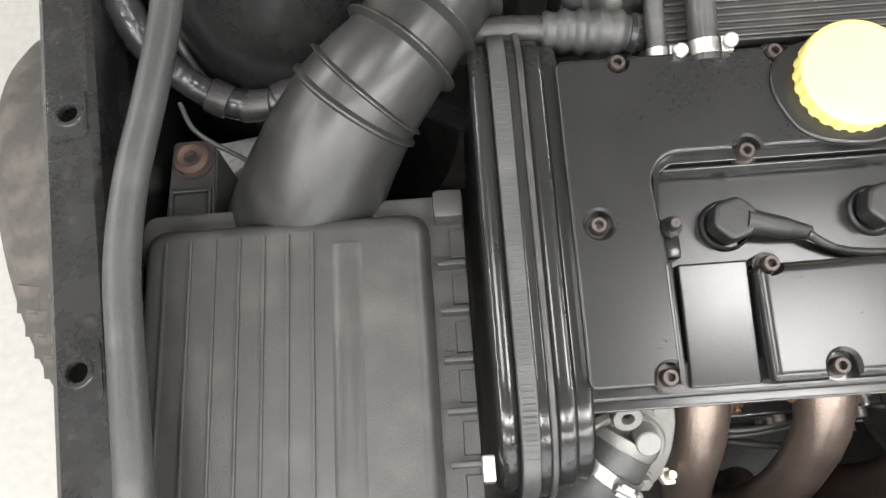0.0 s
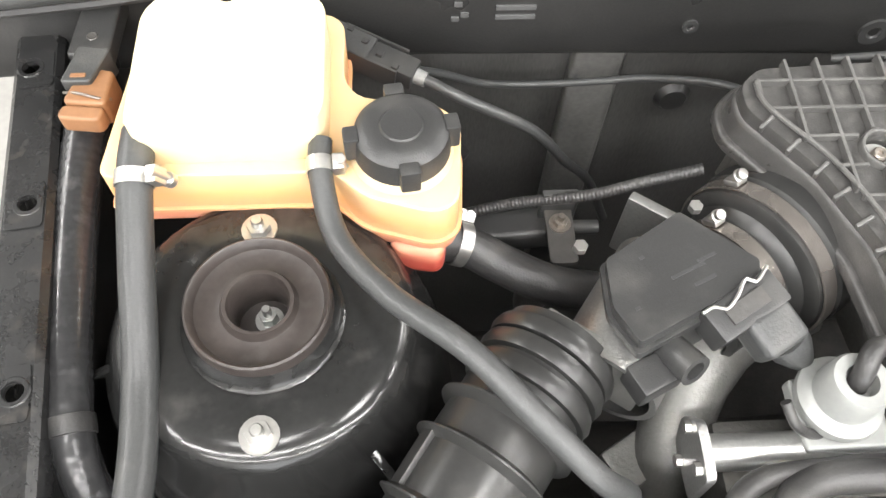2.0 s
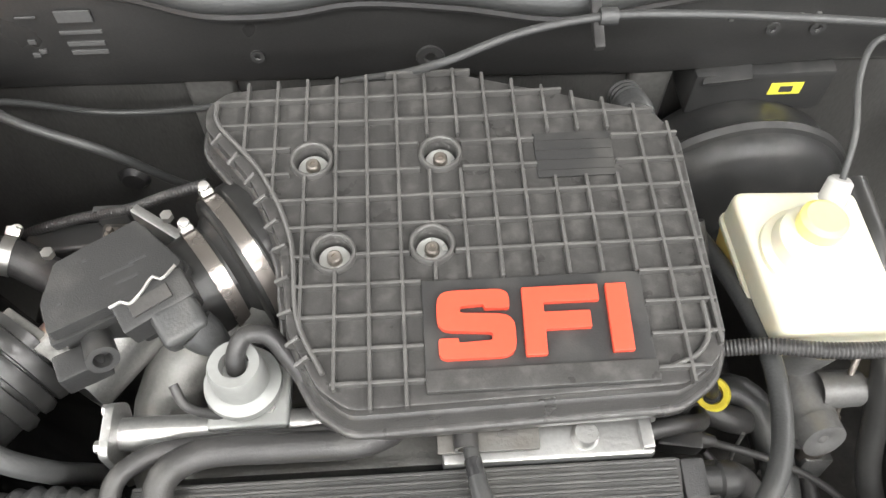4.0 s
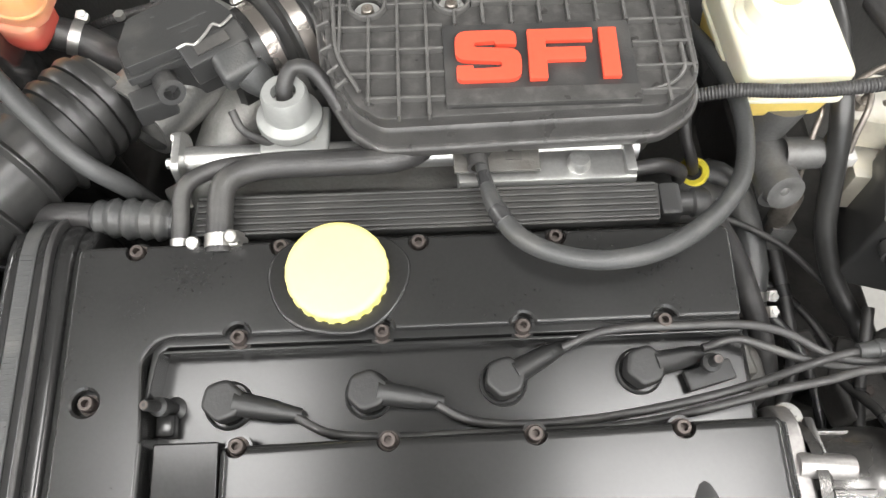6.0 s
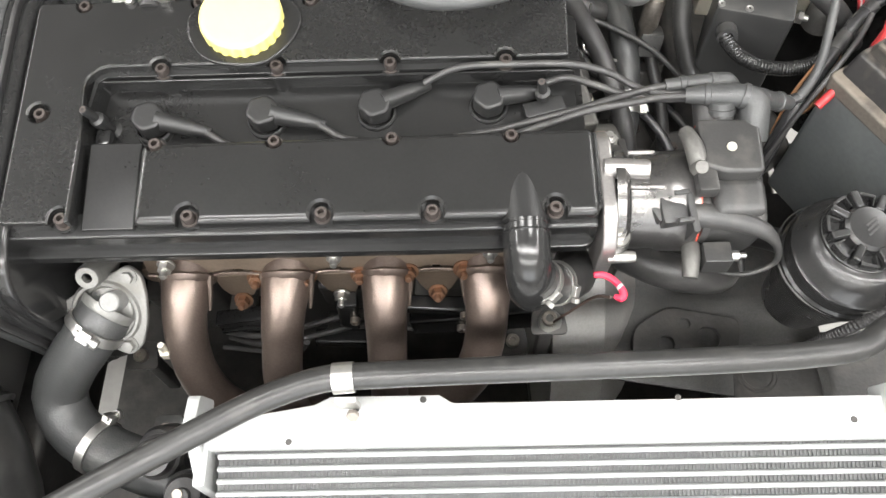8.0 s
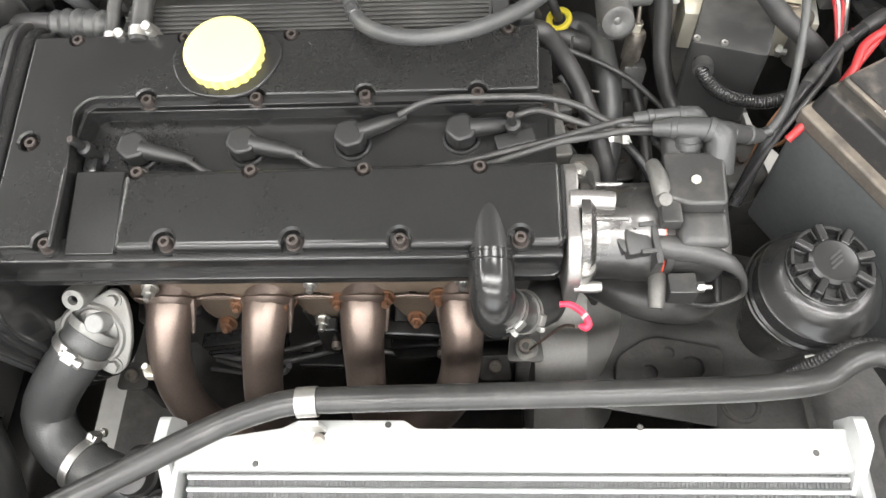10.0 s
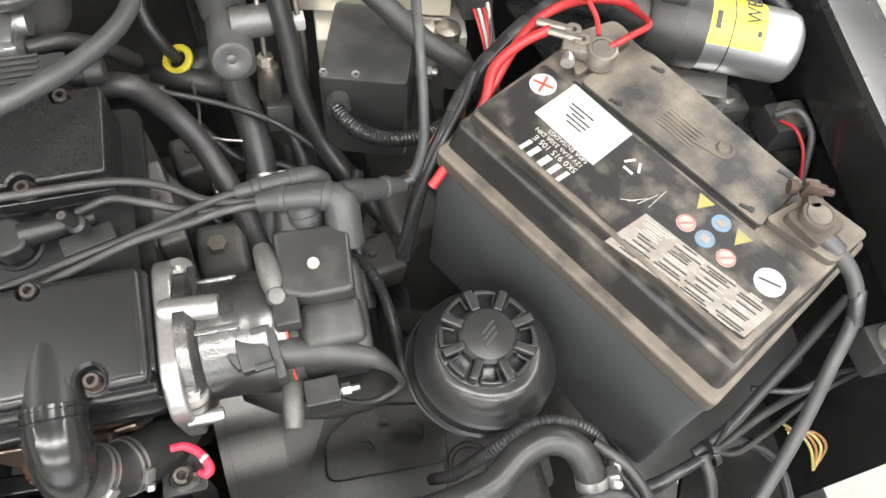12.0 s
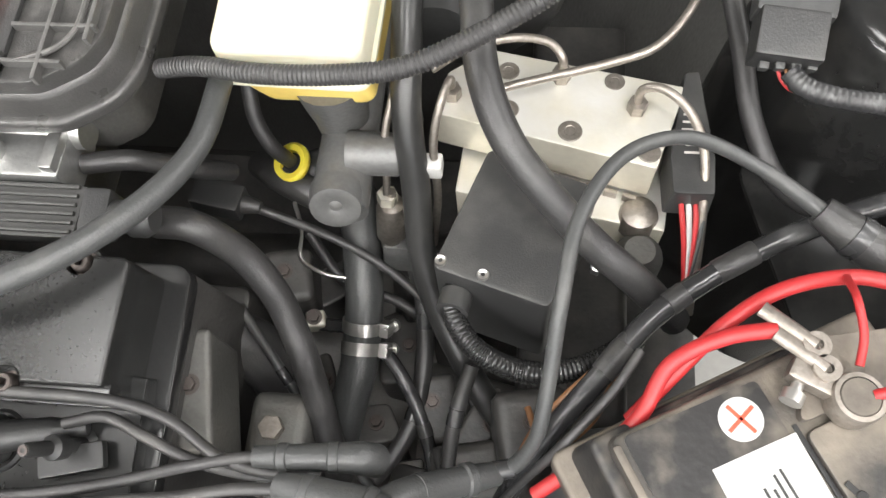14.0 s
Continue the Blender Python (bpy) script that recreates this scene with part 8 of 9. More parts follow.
part("sheet", prism(rounded([(-0.03, -0.02), (0.012, -0.03), (0.03, 0.0), (0.004, 0.018), (-0.02, 0.014)], 0.005), 0.0, 0.003, pose(0, 0, 0, 12, 8, 20), 0.0008), M_ZINC, sb)
part("fold", box(0.012, 0.004, 0.03, pose(0.01, -0.02, -0.012, 12, 8, 20), 0.001), M_ZINC, sb)
part("plug", box(0.022, 0.028, 0.014, pose(-0.026, 0.004, 0.008, 10, 6, 38), 0.002), M_PLASTIC, sb, "black plug on the plate")
part("tongue", prism(rounded([(-0.012, -0.05), (0.006, -0.052), (0.01, -0.02), (-0.008, -0.018)], 0.003), -0.004, -0.001, pose(0, 0, 0, 10, 4, 8), 0.0008), M_ZINC, sb)


# ---------------------------------------------------------------- power steering reservoir
def steering_reservoir():
    t = thing("power_steering_reservoir", pose(0.407, -0.146, 0.742), "round black power steering reservoir with a finned cap", "fluid reservoir")
    part("body", lathe([(0, -0.06), (0.03, -0.06), (0.036, -0.03), (0.043, 0.0), (0.047, 0.012), (0.048, 0.02), (0.05, 0.022), (0.05, 0.027), (0.048, 0.029), (0.0475, 0.04), (0.0488, 0.0415), (0.0484, 0.044), (0.0462, 0.046), (0.043, 0.056), (0.036, 0.064), (0.03, 0.067), (0, 0.067)], pose(0, 0, 0, 4, 3), 56), M_RESERVOIR, t)
    part("seam", lathe([(0.05, 0.0), (0.0512, 0.001), (0.05, 0.002)], pose(0, 0, 0.0235, 4, 3), 56), M_RUBBER, t)
    k = pose(0, 0, 0.066, 4, 3)
    cap = part("cap", lathe([(0.0322, 0.0), (0.0322, 0.0025), (0.031, 0.0035), (0.0195, 0.0045), (0.019, 0.0125), (0.0165, 0.015), (0, 0.0165)], k, 48), M_RESERVOIR, t, "black lugged cap")
    for i in range(8):
        an = 45 * i + 12
        part("spoke", box(0.0145, 0.0062, 0.012, k @ pose(0, 0, 0, 0, 0, an) @ pose(0.0245, 0, 0.0092), 0.0016, segs=3), M_RESERVOIR, cap)
        wall = [(0.0288 * math.cos(radians(q)), 0.0288 * math.sin(radians(q))) for q in (-14, -7, 0, 7, 14)] + [(0.0315 * math.cos(radians(q)), 0.0315 * math.sin(radians(q))) for q in (13, 6.5, 0, -6.5, -13)]
        part("lug_wall", prism(wall[::-1], 0.002, 0.0105, k @ pose(0, 0, 0, 0, 0, an + 22.5), 0.0008), M_RESERVOIR, cap)
        for q in (-15, 15):
            part("lug_side", box(0.009, 0.0014, 0.007, k @ pose(0, 0, 0, 0, 0, an + 22.5 + q * 0.8) @ pose(0.0258, 0, 0.0066), 0.0005), M_RESERVOIR, cap)
    for i in range(3):
        part("moulded_mark", box(0.012, 0.0016, 0.0006, k @ pose(0, 0.004 - 0.004 * i, 0.0165, 0, 0, 40), 0.0002), M_RUBBER, cap)
    part("outlet", tube([Vector((0.01, 0.03, -0.05)), Vector((0.0, 0.06, -0.06)), Vector((-0.03, 0.09, -0.09))], 0.012, 16), M_RUBBER, t)
    return t


steering_reservoir()
hose("corrugated_conduit", "corrugated conduit curling round the reservoir", [(0.37, -0.19, 0.64), (0.38, -0.202, 0.7), (0.389, -0.205, 0.74), (0.401, -0.206, 0.77), (0.424, -0.201, 0.789), (0.442, -0.203, 0.793), (0.463, -0.212, 0.784), (0.475, -0.23, 0.76), (0.49, -0.27, 0.72)], 0.0044, M_RUBBER, "conduit", rib=0.0003, pitch=0.003)
hose("pipe", "thick black return pipe under the distributor", [(0.25, -0.1, 0.7), (0.28, -0.12, 0.705), (0.31, -0.125, 0.7), (0.345, -0.11, 0.67), (0.37, -0.06, 0.62), (0.38, 0.0, 0.58)], 0.017, M_RUBBER)

# front corner looms
FRONT = "cables in the front corner"
for i, (pts, r) in enumerate((([(0.54, -0.235, 0.745), (0.565, -0.226, 0.752), (0.6, -0.206, 0.765), (0.635, -0.186, 0.775), (0.68, -0.16, 0.78)], 0.0038), ([(0.5, -0.25, 0.74), (0.55, -0.238, 0.745), (0.6, -0.22, 0.745), (0.66, -0.205, 0.74), (0.72, -0.19, 0.73)], 0.003), ([(0.47, -0.25, 0.745), (0.51, -0.247, 0.745), (0.55, -0.238, 0.745), (0.58, -0.232, 0.735), (0.62, -0.25, 0.7), (0.63, -0.3, 0.66)], 0.0042), ([(0.46, -0.22, 0.79), (0.478, -0.24, 0.785), (0.49, -0.27, 0.77), (0.49, -0.32, 0.74)], 0.0038), ([(0.47, -0.23, 0.78), (0.485, -0.26, 0.77), (0.5, -0.29, 0.76), (0.52, -0.34, 0.72)], 0.003), ([(0.6, -0.2, 0.745), (0.63, -0.21, 0.75), (0.66, -0.205, 0.75), (0.72, -0.2, 0.74)], 0.0024), ([(0.545, -0.236, 0.748), (0.548, -0.256, 0.735), (0.54, -0.29, 0.71), (0.53, -0.33, 0.68)], 0.0044), ([(0.55, -0.236, 0.75), (0.572, -0.24, 0.74), (0.6, -0.232, 0.735), (0.65, -0.214, 0.735), (0.71, -0.2, 0.73)], 0.0022))):
    hose("cable", "black cable in the front corner loom", pts, r, M_TAPE if i % 3 == 2 else M_RUBBER, "cable", group=FRONT)
tie = thing("cable_tie", pose(0.551, -0.237, 0.746), "black cable tie round the corner loom", "cable tie")
part("loop", lathe([(0.0085, -0.0022), (0.0097, -0.0022), (0.0097, 0.0022), (0.0085, 0.0022)], frame_to((0, 0, 0), (0.9, 0.3, 0.1)), 24), M_BOOT, tie)
part("tail", box(0.0035, 0.0014, 0.05, pose(-0.002, 0.004, 0.03, -8, -6), 0.0004), M_BOOT, tie)
part("buckle", box(0.006, 0.006, 0.006, pose(0, 0, 0.0105), 0.001), M_BOOT, tie)
for i in range(4):
    hose("wire", "bare brown and yellow wire ends", [(0.612, -0.23 - i * 0.003, 0.745), (0.618 + 0.003 * i, -0.24, 0.75), (0.625 + 0.004 * i, -0.25, 0.742), (0.63, -0.262, 0.725)], 0.0011, M_BROWN if i % 2 else M_DIRTYELLOW, "wire", group="loose wire ends")


# ---------------------------------------------------------------- brakes
def brake_reservoir():
    t = thing("brake_fluid_reservoir", pose(0.262, 0.22, 0.845), "cream plastic brake fluid reservoir", "brake reservoir")
    inv = pose(-0.262, -0.22, -0.845)
    lo = rounded([(0.236, 0.178), (0.3, 0.178), (0.302, 0.27), (0.222, 0.274)], 0.009)
    hi = rounded([(0.222, 0.168), (0.302, 0.166), (0.303, 0.272), (0.218, 0.276)], 0.009)
    part("bowl", prism(lo, 0.835, 0.868, inv, 0.005, segs=3, top=rounded([(0.222, 0.17), (0.301, 0.169), (0.303, 0.272), (0.218, 0.276)], 0.009)), M_FLUID, t, "yellow with fluid inside")
    part("upper", prism(hi, 0.868, 0.896, inv, 0.006, segs=4), M_CREAM, t)
    part("seam", prism(inset(hi, -0.0018), 0.866, 0.87, inv, 0.001), M_CREAM, t)
    part("neck", lathe([(0.034, 0.0), (0.033, 0.006), (0.028, 0.01), (0.026, 0.02), (0.022, 0.023), (0, 0.023)], inv @ pose(0.257, 0.224, 0.893), 36), M_CREAM, t)
    part("cap", lathe([(0.015, 0.0), (0.015, 0.012), (0.012, 0.015), (0, 0.015)], inv @ pose(0.256, 0.23, 0.913), 28), M_CAPTOP, t, "pale yellow cap")
    part("sensor_nozzle", lathe([(0.009, 0), (0.008, 0.014), (0.006, 0.016), (0, 0.016)], inv @ pose(0.268, 0.247, 0.92, -25, 12), 18), M_WHITE, t)
    return t


def master_cylinder():
    t = thing("brake_master_cylinder", pose(0.28, 0.2, 0.79), "dusty grey cast brake master cylinder", "master cylinder")
    inv = pose(-0.28, -0.2, -0.79)
    part("barrel", lathe([(0, -0.1), (0.014, -0.1), (0.017, -0.095), (0.018, 0.1), (0, 0.1)], inv @ pose(0.276, 0.232, 0.79, 90, 0, 0), 28), M_CYLINDER, t)
    part("neck", lathe([(0.0165, -0.004), (0.0175, 0.012), (0.0205, 0.03), (0.023, 0.05), (0, 0.05)], inv @ pose(0.272, 0.192, 0.795), 24), M_CYLINDER, t)
    part("end_plug", lathe([(0, 0.006), (0.004, 0.004), (0.011, 0.007), (0.0155, 0.006), (0.017, -0.008)], inv @ pose(0.2755, 0.134, 0.797, 70, 0, 6), 24), M_CYLINDER, t, "round end plug")
    part("side_port", lathe([(0.0138, 0), (0.0132, 0.03), (0.0118, 0.0325), (0.0068, 0.033), (0.0064, 0.046), (0, 0.046)], inv @ pose(0.28, 0.165, 0.802, 0, 90), 20), M_CYLINDER, t)
    part("port_plug", box(0.014, 0.012, 0.012, inv @ pose(0.331, 0.158, 0.803), 0.002), M_WHITE, t, "white plug")
    valve = part("limiter_valve", lathe([(0, 0.028), (0.003, 0.028), (0.004, 0.018), (0.0085, 0.016), (0.01, 0.012), (0.01, -0.016), (0.007, -0.02), (0.007, -0.03), (0, -0.03)], inv @ pose(0.301, 0.148, 0.748, -12, 6), 16), M_STEEL, t, "brass-grey brake valve")
    part("valve_nut", hexhead(0.007, 0.009, inv @ pose(0.3, 0.152, 0.764, -12, 6)), M_GOLD, valve)
    part("valve_body", box(0.024, 0.02, 0.028, inv @ pose(0.304, 0.142, 0.712, -12, 6), 0.003), M_CYLINDER, valve)
    return t


def brake_servo():
    t = thing("brake_servo", pose(0.31, 0.41, 0.703), "large round black brake servo on the bulkhead", "brake servo")
    m = pose(0, 0, 0, 90)
    part("shell", lathe([(0, 0.05), (0.03, 0.05), (0.06, 0.045), (0.095, 0.03), (0.104, 0.02), (0.105, 0.01), (0.109, 0.008), (0.109, 0.0), (0.105, -0.002), (0.1, -0.03), (0.08, -0.06), (0, -0.06)], m, 64), M_PLASTIC, t)
    part("seam", lathe([(0.109, -0.002), (0.1115, 0.002), (0.109, 0.008)], m, 64), M_SATIN, t)
    part("nose", lathe([(0.03, 0.05), (0.028, 0.07), (0.022, 0.072), (0, 0.072)], m, 28), M_SATIN, t)
    return t


def abs_unit():
    t = thing("abs_unit", pose(0.4, 0.15, 0.7), "anti-lock brake unit of yellow-passivated alloy blocks and a black box", "brake unit")
    inv = pose(-0.4, -0.15, -0.7)
    upper = [(0.332, 0.181), (0.459, 0.15), (0.477, 0.205), (0.362, 0.228), (0.338, 0.21)]
    blk = part("valve_block", prism(upper, 0.793, 0.825, inv, 0.0015), M_GOLD, t, "pale gold alloy valve block")
    part("lower_block", prism([(0.345, 0.15), (0.47, 0.13), (0.478, 0.195), (0.35, 0.215)], 0.74, 0.787, inv, 0.002), M_GOLD, t, "pale gold lower block")
    for i in range(8):
        part("joint_strip", box(0.008, 0.003, 0.006, inv @ pose(0.372 + i * 0.011, 0.1685 - i * 0.0027, 0.79, 0, 0, -13), 0.0006), M_STEEL, t)
    for x, y, r in ((0.411, 0.172, 0.0065), (0.455, 0.16, 0.006), (0.375, 0.185, 0.006), (0.436, 0.207, 0.0055), (0.374, 0.212, 0.006)):
        part("port", lathe([(0, 0.0003), (r * 0.5, 0.0003), (r * 0.55, 0.0006), (r, 0.0006), (r * 1.08, 0.0)], inv @ pose(x, y, 0.8252), 22), M_STEEL, blk)
    for x, y in ((0.448, 0.188), (0.405, 0.208), (0.342, 0.193)):
        part("pipe_union", hexhead(0.0058, 0.009, inv @ pose(x, y, 0.824)), M_STEEL, blk)
    part("damper", lathe([(0, 0.012), (0.009, 0.011), (0.014, 0.004), (0.015, 0.0), (0.015, -0.02)], inv @ pose(0.456, 0.118, 0.775), 24), M_GREYCAST, t, "round grey damper")
    part("damper", lathe([(0, 0.005), (0.006, 0.0044), (0.0105, 0.002), (0.012, -0.003), (0.012, -0.012)], inv @ pose(0.455, 0.14, 0.789), 24), M_STEEL, t)
    box_ = rounded([(0.338, 0.09), (0.404, 0.07), (0.43, 0.145), (0.365, 0.168)], 0.005)
    ecu = part("control_box", prism(box_, 0.715, 0.81, inv, 0.003), M_PLASTIC, t, "plain black control box")
    for x, y in ((0.343, 0.094), (0.367, 0.087)):
        part("box_screw", lathe([(0.0012, 0.0012), (0.003, 0.0018), (0.0036, 0)], inv @ pose(x, y, 0.81), 14), M_ZINC, ecu)
    part("plug_collar", lathe([(0.006, 0), (0.0095, 0.0), (0.0095, 0.012), (0.006, 0.012)], inv @ pose(0.352, 0.083, 0.788, 80, 0, -10), 20), M_PLASTIC, ecu)
    part("side_bolt", nut_on_stud(0.0065, 0.006, inv @ pose(0.43, 0.115, 0.77, 0, 90, -20)), M_ZINC, t)
    return t


brake_reservoir()
master_cylinder()
brake_servo()
abs_unit()
PIPES = "steel brake pipes on the valve block"
hose("brake_pipe", "bent steel brake pipe with a brown sheath", [(0.448, 0.188, 0.83), (0.449, 0.19, 0.842), (0.458, 0.187, 0.848), (0.472, 0.177, 0.845), (0.482, 0.16, 0.835), (0.486, 0.13, 0.81), (0.488, 0.09, 0.76)], 0.0026, M_STEEL, "brake pipe", group=PIPES)
hose("brake_pipe", "steel brake pipe rising over the block", [(0.405, 0.208, 0.83), (0.405, 0.21, 0.84), (0.398, 0.217, 0.845), (0.38, 0.22, 0.846), (0.35, 0.212, 0.845), (0.33, 0.2, 0.84)], 0.0026, M_STEEL, "brake pipe", group=PIPES)
hose("brake_pipe", "steel brake pipe crossing the block", [(0.355, 0.185, 0.838), (0.39, 0.194, 0.842), (0.43, 0.204, 0.846), (0.455, 0.213, 0.85), (0.472, 0.232, 0.856), (0.486, 0.262, 0.866)], 0.0026, M_STEEL, "brake pipe", group=PIPES)
hose("brake_pipe", "steel brake pipe dropping beside the cylinder", [(0.342, 0.193, 0.835), (0.342, 0.19, 0.845), (0.338, 0.178, 0.842), (0.333, 0.165, 0.82), (0.334, 0.15, 0.78), (0.33, 0.135, 0.74)], 0.0026, M_STEEL, "brake pipe", group=PIPES)
hose("brake_pipe", "steel brake pipe to the limiter valve", [(0.305, 0.2, 0.82), (0.308, 0.188, 0.832), (0.303, 0.172, 0.815), (0.302, 0.16, 0.79), (0.301, 0.152, 0.775)], 0.0024, M_STEEL, "brake pipe", group=PIPES)
hose("brake_pipe", "steel brake pipe by the bulkhead", [(0.36, 0.3, 0.85), (0.375, 0.275, 0.862), (0.4, 0.265, 0.86), (0.42, 0.28, 0.84), (0.43, 0.32, 0.8)], 0.0026, M_STEEL, "brake pipe", group=PIPES)
hose("corrugated_conduit", "glossy corrugated conduit from the control box", [(0.351, 0.088, 0.789), (0.349, 0.0755, 0.788), (0.361, 0.056, 0.783), (0.378, 0.046, 0.781), (0.399, 0.042, 0.78), (0.42, 0.046, 0.779), (0.437, 0.054, 0.779), (0.455, 0.066, 0.785)], 0.0066, M_GLOSS, "conduit", rib=0.0003, pitch=0.0026)
hose("corrugated_conduit", "grey corrugated conduit crossing below the reservoir", [(0.19, 0.168, 0.876), (0.214, 0.164, 0.885), (0.25, 0.155, 0.893), (0.29, 0.152, 0.898), (0.325, 0.153, 0.904), (0.355, 0.163, 0.912), (0.385, 0.177, 0.922), (0.42, 0.2, 0.93), (0.5, 0.25, 0.92)], 0.0052, M_RUBBER, "conduit", rib=0.0003, pitch=0.0024)
hose("heater_hose", "thick black hose sweeping past the brake unit", [(0.352, 0.26, 0.875), (0.356, 0.215, 0.88), (0.362, 0.175, 0.872), (0.376, 0.145, 0.858), (0.4, 0.123, 0.838), (0.425, 0.108, 0.815), (0.455, 0.092, 0.795), (0.48, 0.085, 0.76)], 0.0092, M_RUBBER)
hose("vacuum_hose", "brownish black hose hanging beside the brake unit", [(0.316, 0.29, 0.88), (0.316, 0.244, 0.875), (0.317, 0.209, 0.86), (0.318, 0.173, 0.835), (0.322, 0.148, 0.795), (0.325, 0.121, 0.755), (0.333, 0.1, 0.73), (0.345, 0.08, 0.71), (0.365, 0.052, 0.69), (0.382, 0.034, 0.67), (0.4, 0.015, 0.64)], 0.009, M_DUCT)
for pts, r, lab in (([(0.178, 0.106, 0.815), (0.198, 0.105, 0.815), (0.221, 0.1, 0.787), (0.237, 0.086, 0.765), (0.249, 0.066, 0.745), (0.26, 0.04, 0.725), (0.268, 0.015, 0.7), (0.272, -0.01, 0.66)], 0.0096, "black rubber coolant hose bending down beside the engine"),
                    ([(0.225, 0.185, 0.725), (0.248, 0.196, 0.732), (0.268, 0.18, 0.729), (0.2756, 0.148, 0.719), (0.28, 0.112, 0.7), (0.279, 0.09, 0.683), (0.278, 0.069, 0.673), (0.27, 0.04, 0.655), (0.262, 0.01, 0.63)], 0.0135, "grey rubber coolant hose with two clamps"),
                    ([(0.165, 0.066, 0.7), (0.195, 0.072, 0.7), (0.22, 0.058, 0.67), (0.234, 0.02, 0.62), (0.235, -0.02, 0.56)], 0.021, "fat black hose between block and gearbox"),
                    ([(0.14, 0.128, 0.84), (0.165, 0.133, 0.838), (0.185, 0.14, 0.82), (0.2, 0.16, 0.78)], 0.006, "short black hose at the rail end"),
                    ([(0.195, 0.2, 0.72), (0.22, 0.18, 0.735), (0.25, 0.17, 0.73), (0.27, 0.19, 0.7)], 0.011, "black hose running behind the dipstick"),
                    ([(0.2, 0.27, 0.87), (0.207, 0.24, 0.84), (0.2085, 0.215, 0.81), (0.211, 0.196, 0.788), (0.219, 0.186, 0.77), (0.2265, 0.187, 0.749)], 0.0052, "black dipstick tube hose")):
    hose("coolant_hose" if r > 0.007 else "hose", lab, pts, r, M_RUBBER if r != 0.0135 else M_HOSE, clamps=[(0.61, 10), (0.69, 10)] if r == 0.0135 else ())
hose("cable", "black cable with a square connector", [(0.203, 0.148, 0.759), (0.235, 0.142, 0.748), (0.266, 0.134, 0.738), (0.3, 0.12, 0.725), (0.34, 0.095, 0.7)], 0.003, M_RUBBER, "cable")
c = thing("connector", pose(0.187, 0.15, 0.76, 0, 4, -8), "dark grey square cable connector", "connector")
part("shell", box(0.034, 0.02, 0.018, None, 0.003), M_PLASTIC, c)
part("boot", lathe([(0, 0.012), (0.004, 0.012), (0.007, 0.0), (0, 0)], pose(0.017, 0, 0, 0, 90), 14), M_RUBBER, c)
ring = thing("dipstick", pose(0.227, 0.187, 0.747), "yellow ring collar on the oil dipstick tube", "dipstick")
tip = Vector((-0.3, -0.22, 0.85))
part("ring", lathe([(0.0072, -0.004), (0.0115, -0.0045), (0.0142, -0.001), (0.0142, 0.002), (0.0125, 0.004), (0.0085, 0.003), (0.0072, 0.0), (0.0072, -0.004)], frame_to((0, 0, 0), tip), 36), M_YELLOW, ring)
part("throat", lathe([(0, 0.001), (0.0072, 0.0005), (0.0072, -0.012), (0, -0.03)], frame_to((0, 0, 0), tip), 20), M_BOOT, ring, "black tube in the collar")
hose("wire", "bright bent rod behind the engine", [(0.238, 0.15, 0.76), (0.237, 0.143, 0.73), (0.235, 0.13, 0.715), (0.25, 0.12, 0.715), (0.27, 0.118, 0.71)], 0.0014, M_ZINC, "rod")
for x, y, z, sx, sy, sz, mat, lab in ((0.22, 0.125, 0.67, 0.035, 0.04, 0.06, M_DARK, "dark cast lug behind the engine"), (0.24, 0.1, 0.665, 0.014, 0.012, 0.02, M_GOLD, "small brass fitting behind the engine"), (0.33, 0.05, 0.6, 0.03, 0.05, 0.1, M_DARK, "dark cast engine mount bracket"), (0.4, 0.03, 0.68, 0.05, 0.05, 0.05, M_DARK, "dark bracket under the control box"), (0.206, 0.02, 0.752, 0.02, 0.07, 0.07, M_GREYCAST, "dusty cast end of the cylinder head"), (0.36, 0.0, 0.66, 0.05, 0.04, 0.04, M_DARK, "dark bracket beside the battery")):
    c = thing("casting", pose(x, y, z), lab, "casting")
    part("lump", box(sx, sy, sz, pose(0, 0, 0, 6, 4, 12), min(sx, sy) * 0.2, segs=3), mat, c)
    part("bolt", hexhead(0.0042, 0.005, pose(0, 0, sz / 2 - 0.001, 6, 4, 12), washer=0.006), M_BOLT, c)

# relay plugs and looms behind the brake unit
rp = thing("relay_plug", pose(0.48, 0.165, 0.815), "tapered black plug with red and white wires", "connector")
part("shell", prism(rounded([(-0.0145, -0.03), (0.0115, -0.03), (0.013, -0.006), (0.0055, 0.052), (-0.0045, 0.051), (-0.0155, -0.006)], 0.002), -0.014, 0.0105, None, 0.002, segs=2, top=rounded([(-0.0125, -0.0295), (0.0095, -0.0295), (0.0108, -0.006), (0.0045, 0.051), (-0.0035, 0.05), (-0.0135, -0.006)], 0.002)), M_PLASTIC, rp)
for i, mm in enumerate((M_REDWIRE, M_WHITE, M_REDWIRE, M_HOSE)):
    part("wire", tube([(-0.006 + 0.004 * i, -0.026, -0.002), (-0.005 + 0.0038 * i, -0.036, -0.005), (-0.002 + 0.0026 * i, -0.047, -0.016), (0.002, -0.07, -0.04)], 0.0016, 8), mm, rp)
for i in range(6):
    part("print_bar", box(0.01 - (i % 3) * 0.002, 0.0014, 0.0004, pose(-0.001 - 0.0003 * i, -0.004 + 0.005 * i, 0.0106), 0.0001), M_PRINT, rp)
fb = thing("fuse_plug", pose(0.518, 0.204, 0.87), "grey square multi-pin plug with bare wires", "connector")
part("shell", box(0.034, 0.026, 0.024, pose(0, 0, 0, 20, 0, -8), 0.002), M_PLASTIC, fb)
part("back", box(0.04, 0.03, 0.02, pose(0.004, 0.024, 0.008, 20, 0, -8), 0.003), M_SATIN, fb)
